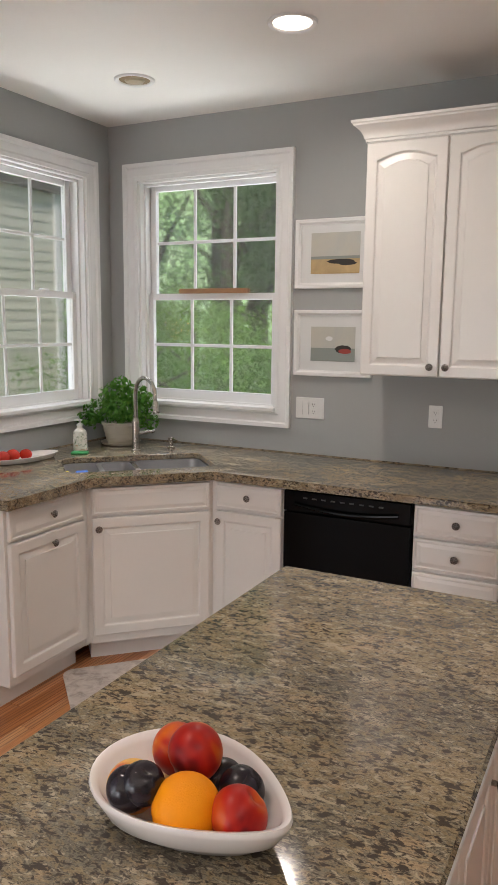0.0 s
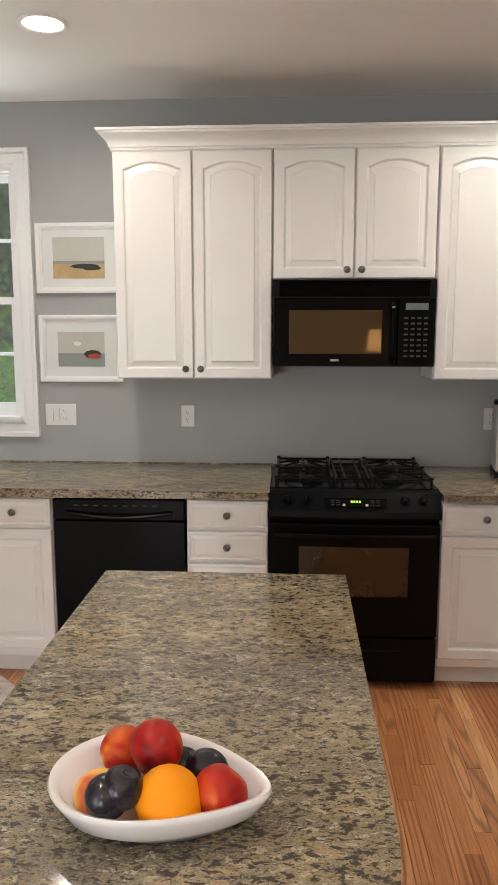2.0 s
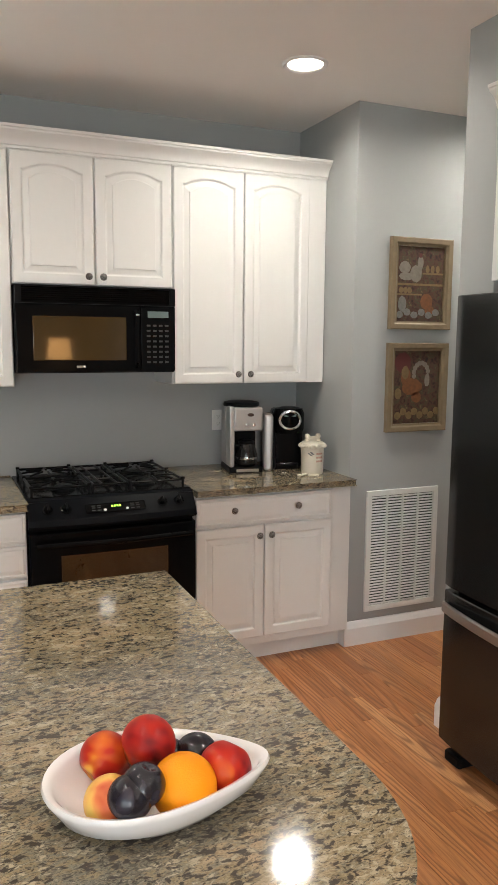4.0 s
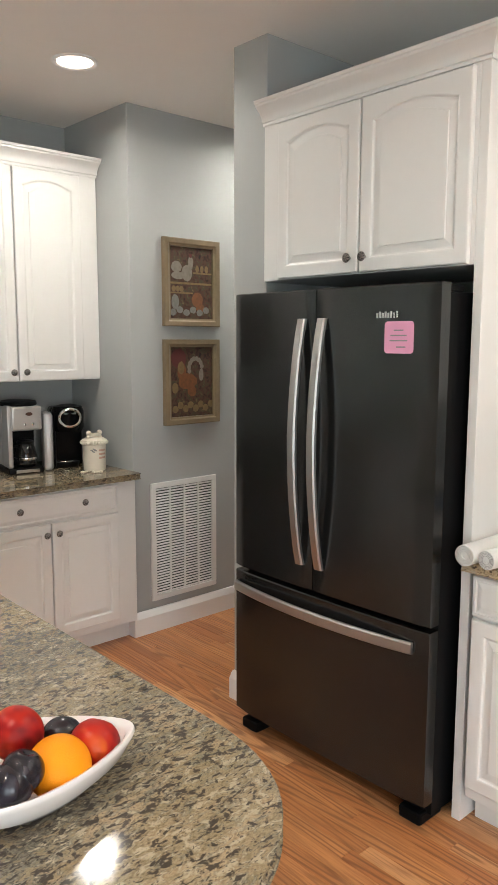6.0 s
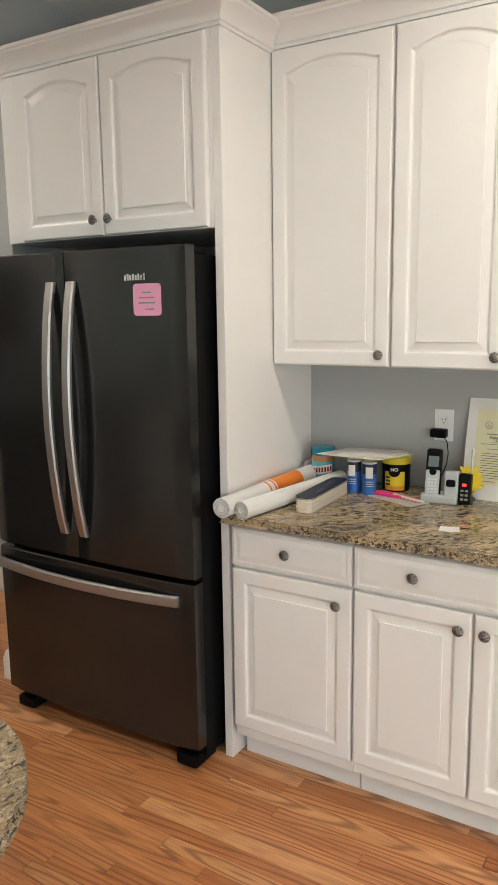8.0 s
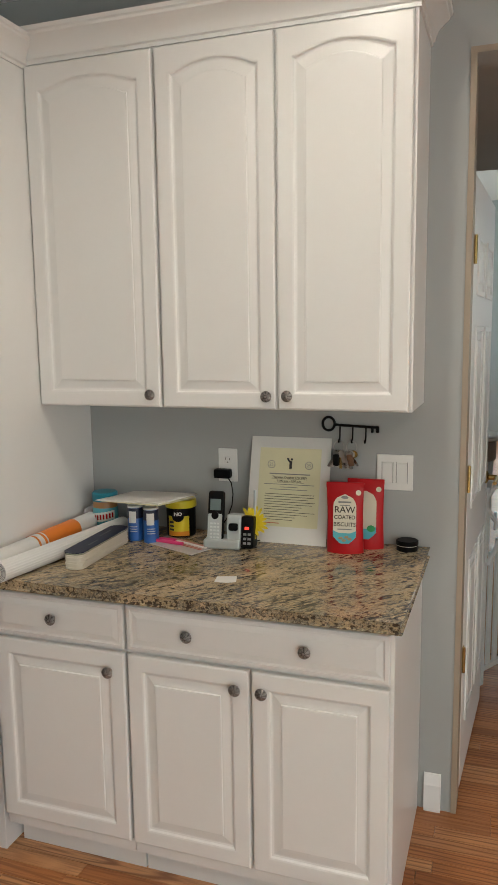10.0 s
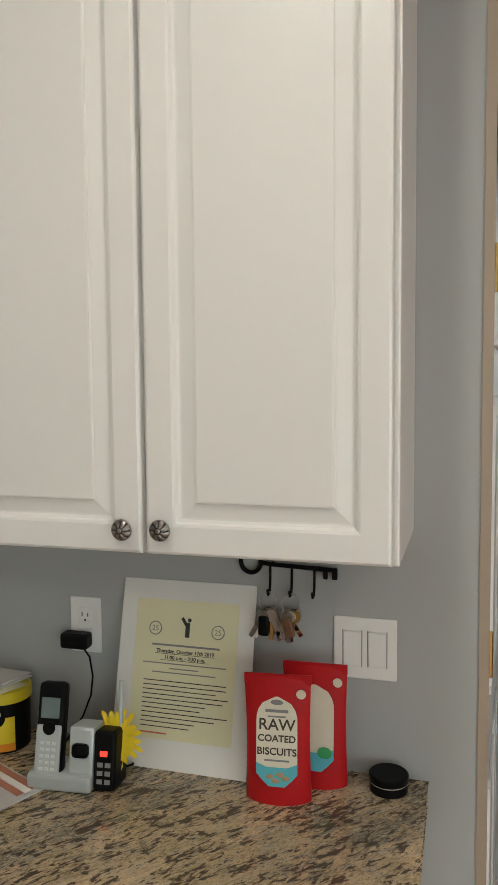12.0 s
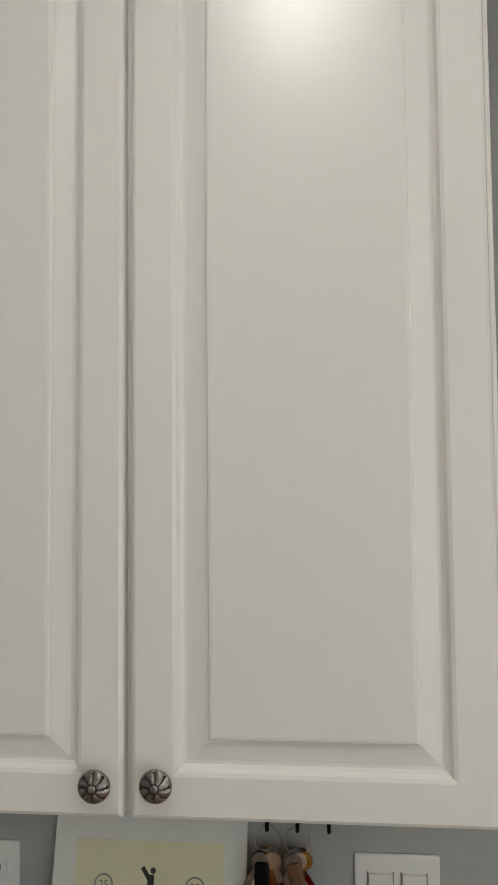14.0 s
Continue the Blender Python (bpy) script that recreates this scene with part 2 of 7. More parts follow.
M_CLEAR = glass_mat("clear_glass", (0.95, 0.97, 0.97))
# mostly transparent grey, lays a painted haze over the window view
M_HAZE = mat("window_haze", (0.42, 0.44, 0.44), 0.7)
_n, _l = M_HAZE.node_tree.nodes, M_HAZE.node_tree.links
_t, _x = _n.new("ShaderNodeBsdfTransparent"), _n.new("ShaderNodeMixShader")
_x.inputs[0].default_value = 0.925
_l.new(_n["Principled BSDF"].outputs[0], _x.inputs[1])
_l.new(_t.outputs[0], _x.inputs[2])
_l.new(_x.outputs[0], _n["Material Output"].inputs[0])
M_LENS = glow("lamp_lens", (1.0, 0.88, 0.74), 9.0)
M_SHADE = glow("lit_shade", (1.0, 0.50, 0.17), 6.5)
M_CERAMIC = mat("white_ceramic", (0.80, 0.77, 0.76), 0.18, var=0.02, coat=0.4)
M_CREAM = mat("cream_ceramic", (0.66, 0.60, 0.50), 0.3, var=0.05, scale=20)
M_PLASTIC_W = mat("white_plastic", (0.74, 0.74, 0.72), 0.35, var=0.02)
M_PAPER = mat("white_paper", (0.74, 0.73, 0.70), 0.75, var=0.03)
M_YPAPER = mat("pale_yellow_paper", (0.72, 0.68, 0.46), 0.7, var=0.05, scale=12)
M_INK = mat("black_ink", (0.03, 0.03, 0.03), 0.7)
M_GREYINK = mat("grey_ink", (0.22, 0.22, 0.22), 0.7)
M_BUTTON = mat("dim_button_print", (0.026, 0.026, 0.028), 0.5)
M_REDINK = mat("red_ink", (0.55, 0.13, 0.08), 0.7)
M_RED = mat("red_pouch_film", (0.44, 0.010, 0.014), 0.36, spec=0.25, var=0.1, scale=18, bmp=0.25, bscale=60)
M_LABEL = mat("cream_label", (0.70, 0.64, 0.52), 0.5)
M_TEAL = mat("teal_print", (0.10, 0.42, 0.50), 0.45)
M_TEALCAP = mat("teal_lid", (0.02, 0.23, 0.32), 0.35)
M_PEANUT = mat("peanut_butter", (0.42, 0.20, 0.075), 0.3)
M_BLUE = mat("blue_can_print", (0.03, 0.13, 0.45), 0.3, var=0.12, scale=30)
M_NAVY = mat("navy_print", (0.012, 0.016, 0.045), 0.4)
M_YELLOW = mat("yellow_plastic", (0.72, 0.58, 0.03), 0.3)
M_ORANGE_P = mat("orange_sleeve", (0.78, 0.22, 0.03), 0.45)
M_PINK = mat("pink_note", (0.72, 0.33, 0.50), 0.6, var=0.04)
M_HOTPINK = mat("pink_plastic", (0.72, 0.05, 0.20), 0.35)
M_SILVER = mat("silver_plastic", (0.46, 0.50, 0.50), 0.35, metal=0.2)
M_PHONEKEY = mat("pale_key_rubber", (0.60, 0.63, 0.62), 0.5)
M_SCREEN = mat("grey_screen", (0.13, 0.17, 0.17), 0.2)
M_REDLED = glow("red_display", (1.0, 0.05, 0.03), 2.0)
M_GREENLED = glow("green_display", (0.45, 0.9, 0.08), 1.6)
M_CLEARBAG = mat("crinkled_clear_bag", (0.42, 0.38, 0.40), 0.25, var=0.3, scale=40, coat=0.5)
M_RUG = patch_mat("grey_beige_rug", [(0.30, 0.26, 0.24), (0.52, 0.47, 0.44), (0.62, 0.57, 0.54)], 22, 0.95, 5, bmp=0.5)
M_NECT = patch_mat("red_nectarine", [(0.10, 0.006, 0.010), (0.29, 0.010, 0.010), (0.43, 0.022, 0.010), (0.57, 0.12, 0.016), (0.80, 0.46, 0.06)], 12, 0.34, 2, 0.7, rnd=True)
M_PEACH = patch_mat("yellow_red_peach", [(0.45, 0.05, 0.025), (0.62, 0.17, 0.06), (0.72, 0.40, 0.10), (0.68, 0.50, 0.12)], 17, 0.42, 2, 0.4, rnd=True)
M_ORANGE = mat("orange_peel", (0.88, 0.30, 0.004), 0.5, var=0.06, scale=30, bmp=0.35, bscale=420)
M_PLUM = patch_mat("black_plum", [(0.006, 0.005, 0.009), (0.012, 0.009, 0.015), (0.03, 0.026, 0.04)], 25, 0.26, 3)
for _m in (M_NECT, M_PEACH, M_ORANGE):
    _m.node_tree.nodes["Principled BSDF"].inputs["Specular IOR Level"].default_value = 0.22
M_TOMATO = mat("red_tomato", (0.58, 0.03, 0.015), 0.25)
M_LEAF = patch_mat("house_plant_leaf", [(0.035, 0.13, 0.012), (0.08, 0.25, 0.025), (0.17, 0.36, 0.06)], 30, 0.5, rnd=True)
M_TREE = patch_mat("tree_leaf", [(0.14, 0.24, 0.10), (0.21, 0.34, 0.14), (0.29, 0.43, 0.20)], 1.3, 0.6, rnd=True)
M_SHRUB = patch_mat("shrub_leaf", [(0.10, 0.22, 0.03), (0.18, 0.34, 0.06), (0.27, 0.42, 0.10)], 1.6, 0.6, rnd=True)
for _m in (M_LEAF, M_TREE, M_SHRUB):
    _n, _l = _m.node_tree.nodes, _m.node_tree.links
    _t, _x = _n.new("ShaderNodeBsdfTranslucent"), _n.new("ShaderNodeMixShader")
    _l.new(_n["Principled BSDF"].inputs["Base Color"].links[0].from_socket, _t.inputs["Color"])
    _x.inputs[0].default_value = 0.58
    _l.new(_n["Principled BSDF"].outputs[0], _x.inputs[1])
    _l.new(_t.outputs[0], _x.inputs[2])
    _l.new(_x.outputs[0], _n["Material Output"].inputs[0])
M_WOODS_GLOW = patch_mat("glowing_woods", [(0.12, 0.22, 0.09), (0.24, 0.37, 0.17), (0.42, 0.54, 0.34)], 0.55, 0.9, 6)
# the woods' own colour glows, which brightens the view through the windows
_b = M_WOODS_GLOW.node_tree.nodes["Principled BSDF"]
M_WOODS_GLOW.node_tree.links.new(_b.inputs["Base Color"].links[0].from_socket, _b.inputs["Emission Color"])
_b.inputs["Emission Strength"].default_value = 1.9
M_BARK = mat("bark", (0.14, 0.115, 0.09), 0.9, var=0.3, scale=10, bmp=0.8, bscale=30)
M_GRASS = patch_mat("lawn", [(0.05, 0.11, 0.018), (0.10, 0.19, 0.035)], 4, 0.9, 6)
M_SIDING = mat("beige_siding", (0.60, 0.58, 0.47), 0.6, var=0.06, scale=1.2)
M_ROOF = mat("roof_shingle", (0.12, 0.11, 0.10), 0.9, var=0.2, scale=8)
M_GOLD = mat("antique_gold_wood", (0.195, 0.145, 0.085), 0.45, var=0.18, scale=25, bmp=0.2)
M_TERRA = mat("glazed_pot", (0.50, 0.46, 0.38), 0.4, var=0.1, scale=20)
M_PETAL = mat("yellow_petal", (0.80, 0.60, 0.02), 0.6, var=0.1, scale=60)
M_GREENFOAM = mat("green_sponge", (0.05, 0.35, 0.12), 0.8)
M_BLUEFOAM = mat("blue_sponge", (0.03, 0.16, 0.62), 0.8)
M_YELFOAM = mat("yellow_sponge", (0.75, 0.62, 0.05), 0.8)
M_GATE = mat("white_gate_paint", (0.72, 0.72, 0.73), 0.35)
M_FOYER = mat("pale_blue_paint", (0.55, 0.60, 0.61), 0.6)
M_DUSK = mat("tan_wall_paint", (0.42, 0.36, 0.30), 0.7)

# ---- mesh helpers ----


def link_mesh(name, bm, material, parent=None, label="", angle=21, smooth=True):
    me = bpy.data.meshes.new(name)
    bmesh.ops.recalc_face_normals(bm, faces=bm.faces)
    bm.to_mesh(me)
    bm.free()
    if smooth and angle:
        me.polygons.foreach_set("use_smooth", [True] * len(me.polygons))
        me.set_sharp_from_angle(angle=radians(angle))
    me.materials.append(material)
    ob = new(name, me)
    ob.parent = parent
    if label:
        tagged(ob, label)
    return ob


def part(name, bm, material, parent, label="", angle=21):
    return link_mesh(name, bm, material, parent, label, angle)


def thing(name, m, label, category, group="", kind=""):
    ob = new(name)
    ob.empty_display_size = 0.05
    ob.matrix_world = m
    return tagged(ob, label, category, group, kind)


def solid(name, bm, material, label, category="", kind="", group="", m=None, angle=21):
    ob = link_mesh(name, bm, material, None, "", angle)
    if m is not None:
        ob.matrix_world = m
    return tagged(ob, label, category, group, kind)


def box(x0, x1, y0, y1, z0, z1, bev=0.0, seg=2):
    bm = bmesh.new()
    bmesh.ops.create_cube(bm, size=1)
    for v in bm.verts:
        v.co = Vector(((x0 + x1) / 2 + v.co.x * (x1 - x0), (y0 + y1) / 2 + v.co.y * (y1 - y0), (z0 + z1) / 2 + v.co.z * (z1 - z0)))
    if bev:
        bmesh.ops.bevel(bm, geom=list(bm.edges), offset=bev, segments=seg, profile=0.5, affect="EDGES")
    return bm


def join(*bms):
    out = bmesh.new()
    for b in bms:
        me = bpy.data.meshes.new("tmp")
        b.to_mesh(me)
        b.free()
        out.from_mesh(me)
        bpy.data.meshes.remove(me)
    return out


def moved(bm, m):
    bm.transform(m)
    return bm


def lathe(profile, n=28, cap=True):
    """Turn (radius, height) pairs round z."""
    bm = bmesh.new()
    rings = []
    for r, z in profile:
        rings.append([bm.verts.new((r * math.cos(2 * math.pi * i / n), r * math.sin(2 * math.pi * i / n), z)) for i in range(n)])
    for a, b in zip(rings, rings[1:]):
        for i in range(n):
            bm.faces.new((a[i], a[(i + 1) % n], b[(i + 1) % n], b[i]))
    if cap:
        bm.faces.new(rings[0][::-1])
        bm.faces.new(rings[-1])
    return bm


def tube(pts, r, n=10, closed=False):
    """A round bar along points; r is a radius or one for each point."""
    bm = bmesh.new()
    pts = [Vector(p) for p in pts]
    rs = r if isinstance(r, (list, tuple)) else [r] * len(pts)
    rings, up = [], None
    for k, p in enumerate(pts):
        a, b = pts[max(0, k - 1)], pts[min(len(pts) - 1, k + 1)]
        if closed:
            a, b = pts[k - 1], pts[(k + 1) % len(pts)]
        d = (b - a).normalized()
        if up is None:
            up = d.orthogonal().normalized()
        up = (up - d * up.dot(d)).normalized()
        side = d.cross(up)
        rings.append([bm.verts.new(p + (up * math.cos(2 * math.pi * i / n) + side * math.sin(2 * math.pi * i / n)) * rs[k]) for i in range(n)])
    pairs = list(zip(rings, rings[1:])) + ([(rings[-1], rings[0])] if closed else [])
    for a, b in pairs:
        for i in range(n):
            bm.faces.new((a[i], a[(i + 1) % n], b[(i + 1) % n], b[i]))
    if not closed:
        bm.faces.new(rings[0][::-1])
        bm.faces.new(rings[-1])
    return bm


def slab(outer, z0, z1, hole=None, bev=0.0, seg=2):
    """A flat piece of any outline, with a hole if one is given."""
    bm = bmesh.new()
    loops = [outer] + ([hole] if hole else [])
    edges, tops = [], []
    for lp in loops:
        vs = [bm.verts.new((x, y, z1)) for x, y in lp]
        tops.append(vs)
        edges += [bm.edges.new((vs[i], vs[(i + 1) % len(vs)])) for i in range(len(vs))]
    if hole:
        bmesh.ops.triangle_fill(bm, use_beauty=True, edges=edges)
    else:
        bm.faces.new(tops[0])
    faces = list(bm.faces)
    low = {}
    for vs in tops:
        for v in vs:
            low[v] = bm.verts.new((v.co.x, v.co.y, z0))
    for f in faces:
        bm.faces.new([low[v] for v in reversed(f.verts)])
    for vs in tops:
        for i in range(len(vs)):
            a, b = vs[i], vs[(i + 1) % len(vs)]
            bm.faces.new((a, b, low[b], low[a]))
    if bev:
        sel = [e for e in bm.edges if abs(e.verts[0].co.z - e.verts[1].co.z) < 1e-6 and len(e.link_faces) == 2 and any(abs(f.normal.z) < 0.5 for f in e.link_faces)]
        bm.normal_update()
        sel = [e for e in bm.edges if abs(e.verts[0].co.z - e.verts[1].co.z) < 1e-6 and len(e.link_faces) == 2 and abs(abs(e.link_faces[0].normal.z) - abs(e.link_faces[1].normal.z)) > 0.5]
        bmesh.ops.bevel(bm, geom=sel, offset=bev, segments=seg, profile=0.5, affect="EDGES")
    return bm


def ball(r, c=(0, 0, 0), s=(1, 1, 1), n=20):
    bm = bmesh.new()
    bmesh.ops.create_uvsphere(bm, u_segments=n, v_segments=n * 2 // 3, radius=r)
    for v in bm.verts:
        v.co = Vector((v.co.x * s[0] + c[0], v.co.y * s[1] + c[1], v.co.z * s[2] + c[2]))
    return bm


def rings_mesh(rings, close_last=True, close_first=False):
    """Skin equal loops of points one to the next."""
    bm = bmesh.new()
    vs = [[bm.verts.new(p) for p in r] for r in rings]
    k = len(rings[0])
    for a, b in zip(vs, vs[1:]):
        for i in range(k):
            bm.faces.new((a[i], a[(i + 1) % k], b[(i + 1) % k], b[i]))
    if close_last:
        bm.faces.new(vs[-1])
    if close_first:
        bm.faces.new(vs[0][::-1])
    return bm


def text_mesh(body, size, m, material, parent, name="lettering", depth=0.0004, bold=0.0):
    cu = bpy.data.curves.new("text", "FONT")
    cu.body, cu.size, cu.align_x, cu.extrude, cu.offset = body, size, "CENTER", depth, bold
    tmp = bpy.data.objects.new("text", cu)
    me = bpy.data.meshes.new_from_object(tmp)
    bpy.data.objects.remove(tmp)
    me.materials.clear()
    me.materials.append(material)
    ob = new(name, me)
    ob.parent, ob.matrix_basis = parent, m
    return ob


# ---- cabinet pieces: x along the front, the front at y = 0 facing -y, z up ----
def panel_contour(w, h, d, rail, rise, n=22):
    """Loop round a door at inset d; the top bows up by rise inside the rails."""
    pts = [(d, d), (w - d, d)]
    for i in range(n + 1):
        u = i / n
        x = (w - d) - (w - 2 * d) * u
        k = max(0.0, 1 - ((u - 0.5) / 0.47) ** 2)
        pts.append((x, h - d - rail + rise * k))
    return pts


def raised_door(w, h, arch=0.0, stile=0.048):
    steps = [(0.0, 0.019), (0.0, 0.005), (0.0015, 0.0018), (0.005, 0.0), (stile - 0.004, 0.0), (stile, 0.0015), (stile + 0.003, 0.0070), (stile + 0.007, 0.0088), (stile + 0.010, 0.0088), (stile + 0.029, 0.0052), (stile + 0.0325, 0.0048), (stile + 0.034, 0.0012), (stile + 0.037, 0.0006)]
    rings = []
    for d, y in steps:
        inside = d > 0.02
        rings.append([(x, y, z) for x, z in panel_contour(w, h, d, (arch if inside else 0.0), (arch if inside else 0.0))])
    return rings_mesh(rings, True, True)


def drawer_front(w, h):
    steps = [(0.0, 0.019), (0.0, 0.004), (0.003, 0.001), (0.012, 0.0), (0.014, 0.003), (0.018, 0.004), (0.034, 0.0), (0.036, 0.0)]
    rings = [[(d, y, d), (w - d, y, d), (w - d, y, h - d), (d, y, h - d)] for d, y in steps]
    return rings_mesh(rings, True, True)


def knob_mesh():
    """A round pewter knob with petals between dark grooves, on a stem, towards -y."""
    prof = [(0.0065, 0.0), (0.0065, 0.008), (0.0055, 0.012), (0.0155, 0.0150), (0.0168, 0.0175), (0.0163, 0.0200), (0.0150, 0.0212), (0.0138, 0.0222), (0.0115, 0.0240), (0.0085, 0.0256), (0.0055, 0.0265), (0.0040, 0.0262), (0.0032, 0.0272), (0.0012, 0.0276)]
    n, petals = 72, 8
    bm = bmesh.new()
    rings, dark = [], set()
    for k, (r, z) in enumerate(prof):
        ring = []
        for i in range(n):
            a = 2 * math.pi * i / n
            dz = 0.0
            if 6 <= k <= 10:
                u = ((i + (k - 6) * 0.6) * petals / n) % 1.0
                near = min(u, 1 - u)
                dz = -0.0022 * math.exp(-(near / 0.13) ** 2)
                if near < 0.13:
                    dark.add((k, i))
            ring.append(bm.verts.new((r * math.cos(a), -(z + dz), r * math.sin(a))))
        rings.append(ring)
    for k, (a, b) in enumerate(zip(rings, rings[1:])):
        for i in range(n):
            f = bm.faces.new((a[i], a[(i + 1) % n], b[(i + 1) % n], b[i]))
            # groove faces, the head's underside and the centre ring take the dark material
            f.material_index = 1 if (k, i) in dark or k in (2, 10) else 0
    bm.faces.new(rings[-1])
    bm.faces.new(rings[0][::-1])
    me = bpy.data.meshes.new("knob")
    bmesh.ops.recalc_face_normals(bm, faces=bm.faces)
    bm.to_mesh(me)
    bm.free()
    me.polygons.foreach_set("use_smooth", [True] * len(me.polygons))
    me.materials.append(M_PEWTER)
    me.materials.append(M_GROOVE)
    return me


KNOB = knob_mesh()


def add_knob(parent, x, z, y=0.0):
    k = new("knob", KNOB)
    k.parent, k.matrix_basis = parent, pose(x, y, z)
    if not parent.children[0].get("label"):
        k["label"] = "dark pewter knob"
    return k


def cabinet(m, w, z0, z1, depth, fronts, label, toe=0.0, name="base_cabinet", group="", skirt=0.0, ends=""):
    """A cabinet unit. fronts: (kind, x0, x1, z0, z1, [knobs]) with kind door, arch or drawer; knobs in the unit's x and z."""
    cab = thing(name, m, label, "cabinet", group)
    fy = 0.021
    shell = box(0, w, fy, depth, z0 + toe, z1, 0.0015, 1)
    if toe:
        shell = join(shell, box(0.002, w - 0.002, fy + 0.065, depth, z0, z0 + toe + 0.001))
    part("body", shell, M_WHITE, cab)
    for kind, x0, x1, a, b, knobs in fronts:
        bm = drawer_front(x1 - x0, b - a) if kind == "drawer" else raised_door(x1 - x0, b - a, 0.031 if kind == "arch" else 0.0)
        front = part("drawer" if kind == "drawer" else "door", bm, M_WHITE, cab, "", 0)
        front.matrix_basis = pose(x0, 0, a)
        for kx, kz in knobs:
            add_knob(front, kx - x0, kz - a)
    return cab


def crown(points, z0, h, out):
    """Crown moulding along a path; it steps outwards to the right-hand side of the path."""
    prof = [(0.0, 0.0), (0.006, 0.0), (0.006, 0.012), (0.012, 0.016), (0.014, 0.03), (0.022, 0.048), (0.036, 0.064), (0.05, 0.076), (0.052, 0.084), (0.058, 0.088), (0.06, 0.1), (0.0, 0.1)]
    sx, sz = out / 0.06, h / 0.1
    pts = [Vector((x, y)) for x, y in points]
    rings = []
    for i, p in enumerate(pts):
        dirs = []
        if i > 0:
            dirs.append((p - pts[i - 1]).normalized())
        if i < len(pts) - 1:
            dirs.append((pts[i + 1] - p).normalized())
        ns = [Vector((d.y, -d.x)) for d in dirs]
        nrm = sum(ns, Vector((0, 0)))
        nrm = nrm / nrm.length
        nrm = nrm / max(0.3, nrm.dot(ns[0]))
        rings.append([(p.x + nrm.x * o * sx, p.y + nrm.y * o * sx, z0 + z * sz) for o, z in prof])
    return rings_mesh(rings, True, True)

# ---- the setting ----
WX, EX, NY, SY = -2.73, 1.915, 4.0, -4.2


def wall_with_holes(name, length, height, thick, holes, m, label, material=None):
    """A wall in local x and z, its inside at y = 0 and thickness to +y; holes: (x0, x1, z0, z1)."""
    xs = sorted({0, length, *[h[0] for h in holes], *[h[1] for h in holes]})
    zs = sorted({0, height, *[h[2] for h in holes], *[h[3] for h in holes]})
    bm = bmesh.new()

    def open_at(x, z):
        return any(h[0] < x < h[1] and h[2] < z < h[3] for h in holes)
    cells = {}
    for i in range(len(xs) - 1):
        for j in range(len(zs) - 1):
            cells[i, j] = not open_at((xs[i] + xs[i + 1]) / 2, (zs[j] + zs[j + 1]) / 2)

    def quad(*p):
        bm.faces.new([bm.verts.new(q) for q in p])
    for (i, j), full in cells.items():
        if not full:
            continue
        x0, x1, z0, z1 = xs[i], xs[i + 1], zs[j], zs[j + 1]
        quad((x0, 0, z0), (x1, 0, z0), (x1, 0, z1), (x0, 0, z1))
        quad((x0, thick, z0), (x0, thick, z1), (x1, thick, z1), (x1, thick, z0))
        for di, dj, a, b in ((-1, 0, (x0, z0), (x0, z1)), (1, 0, (x1, z0), (x1, z1)), (0, -1, (x0, z0), (x1, z0)), (0, 1, (x0, z1), (x1, z1))):
            if not cells.get((i + di, j + dj), False):
                quad((a[0], 0, a[1]), (b[0], 0, b[1]), (b[0], thick, b[1]), (a[0], thick, a[1]))
    bmesh.ops.remove_doubles(bm, verts=bm.verts, dist=1e-5)
    return solid(name, bm, material or M_WALL, label, "wall", "structure", m=m)


NWIN = (-2.515, -1.605, 1.155, 2.445)
WWIN = (2.865, 3.770, 1.155, 2.445)
wall_with_holes("wall_north", EX + 0.15 - (WX - 0.15), CEIL + 0.1, 0.15, [(NWIN[0] - WX + 0.15, NWIN[1] - WX + 0.15, NWIN[2], NWIN[3])], pose(WX - 0.15, NY, 0), "grey painted wall with a double-hung window")
# the west wall's door-height hole and the south wall's are unseen, added for fill
wall_with_holes("wall_west", NY - SY, CEIL + 0.1, 0.15, [(WWIN[0] - SY, WWIN[1] - SY, WWIN[2], WWIN[3]), (1.05, 3.55, 0.0, 2.12)], pose(WX, SY, 0, 0, 0, 90), "grey painted wall with a double-hung window over the sink")
wall_with_holes("wall_south", EX - WX + 0.3, CEIL + 0.1, 0.15, [(3.365, 4.665, 0.0, 2.12)], pose(EX + 0.15, SY, 0, 0, 0, 180), "plain tan wall of the adjoining room", M_DUSK)
# east wall behind the counter, with the opening to the hall beyond it
DOOR_N, DOOR_S = -0.003, -0.92
wall_with_holes("wall_east", 1.45 - SY, CEIL + 0.1, 0.12, [(1.45 - DOOR_N, 1.45 - DOOR_S, 0.0, 2.42)], pose(EX, 1.45, 0, 0, 0, -90), "grey painted wall with a doorway to the hall")
# alcove behind the refrigerator and the stub wall beside it
solid("wall_alcove", box(EX, EX + 0.12, 1.45, 2.288, 0, CEIL + 0.1), M_WALL, "grey painted wall behind the refrigerator", "wall", "structure")
solid("wall_stub", box(1.31, 3.2, 2.288, 2.486, 0, CEIL + 0.1, 0.003, 1), M_WALL, "narrow grey painted wall beside the refrigerator", "wall", "structure")
solid("wall_return", box(1.37, EX + 1.3, 3.37, NY, 0, CEIL + 0.1, 0.003, 1), M_WALL, "grey painted wall with framed pictures and a return air grille", "wall", "structure")
solid("wall_passage", box(3.2, 3.3, 2.3, 3.6, 0, CEIL + 0.1), M_WALL, "grey wall that ends the side passage", "wall", "structure")
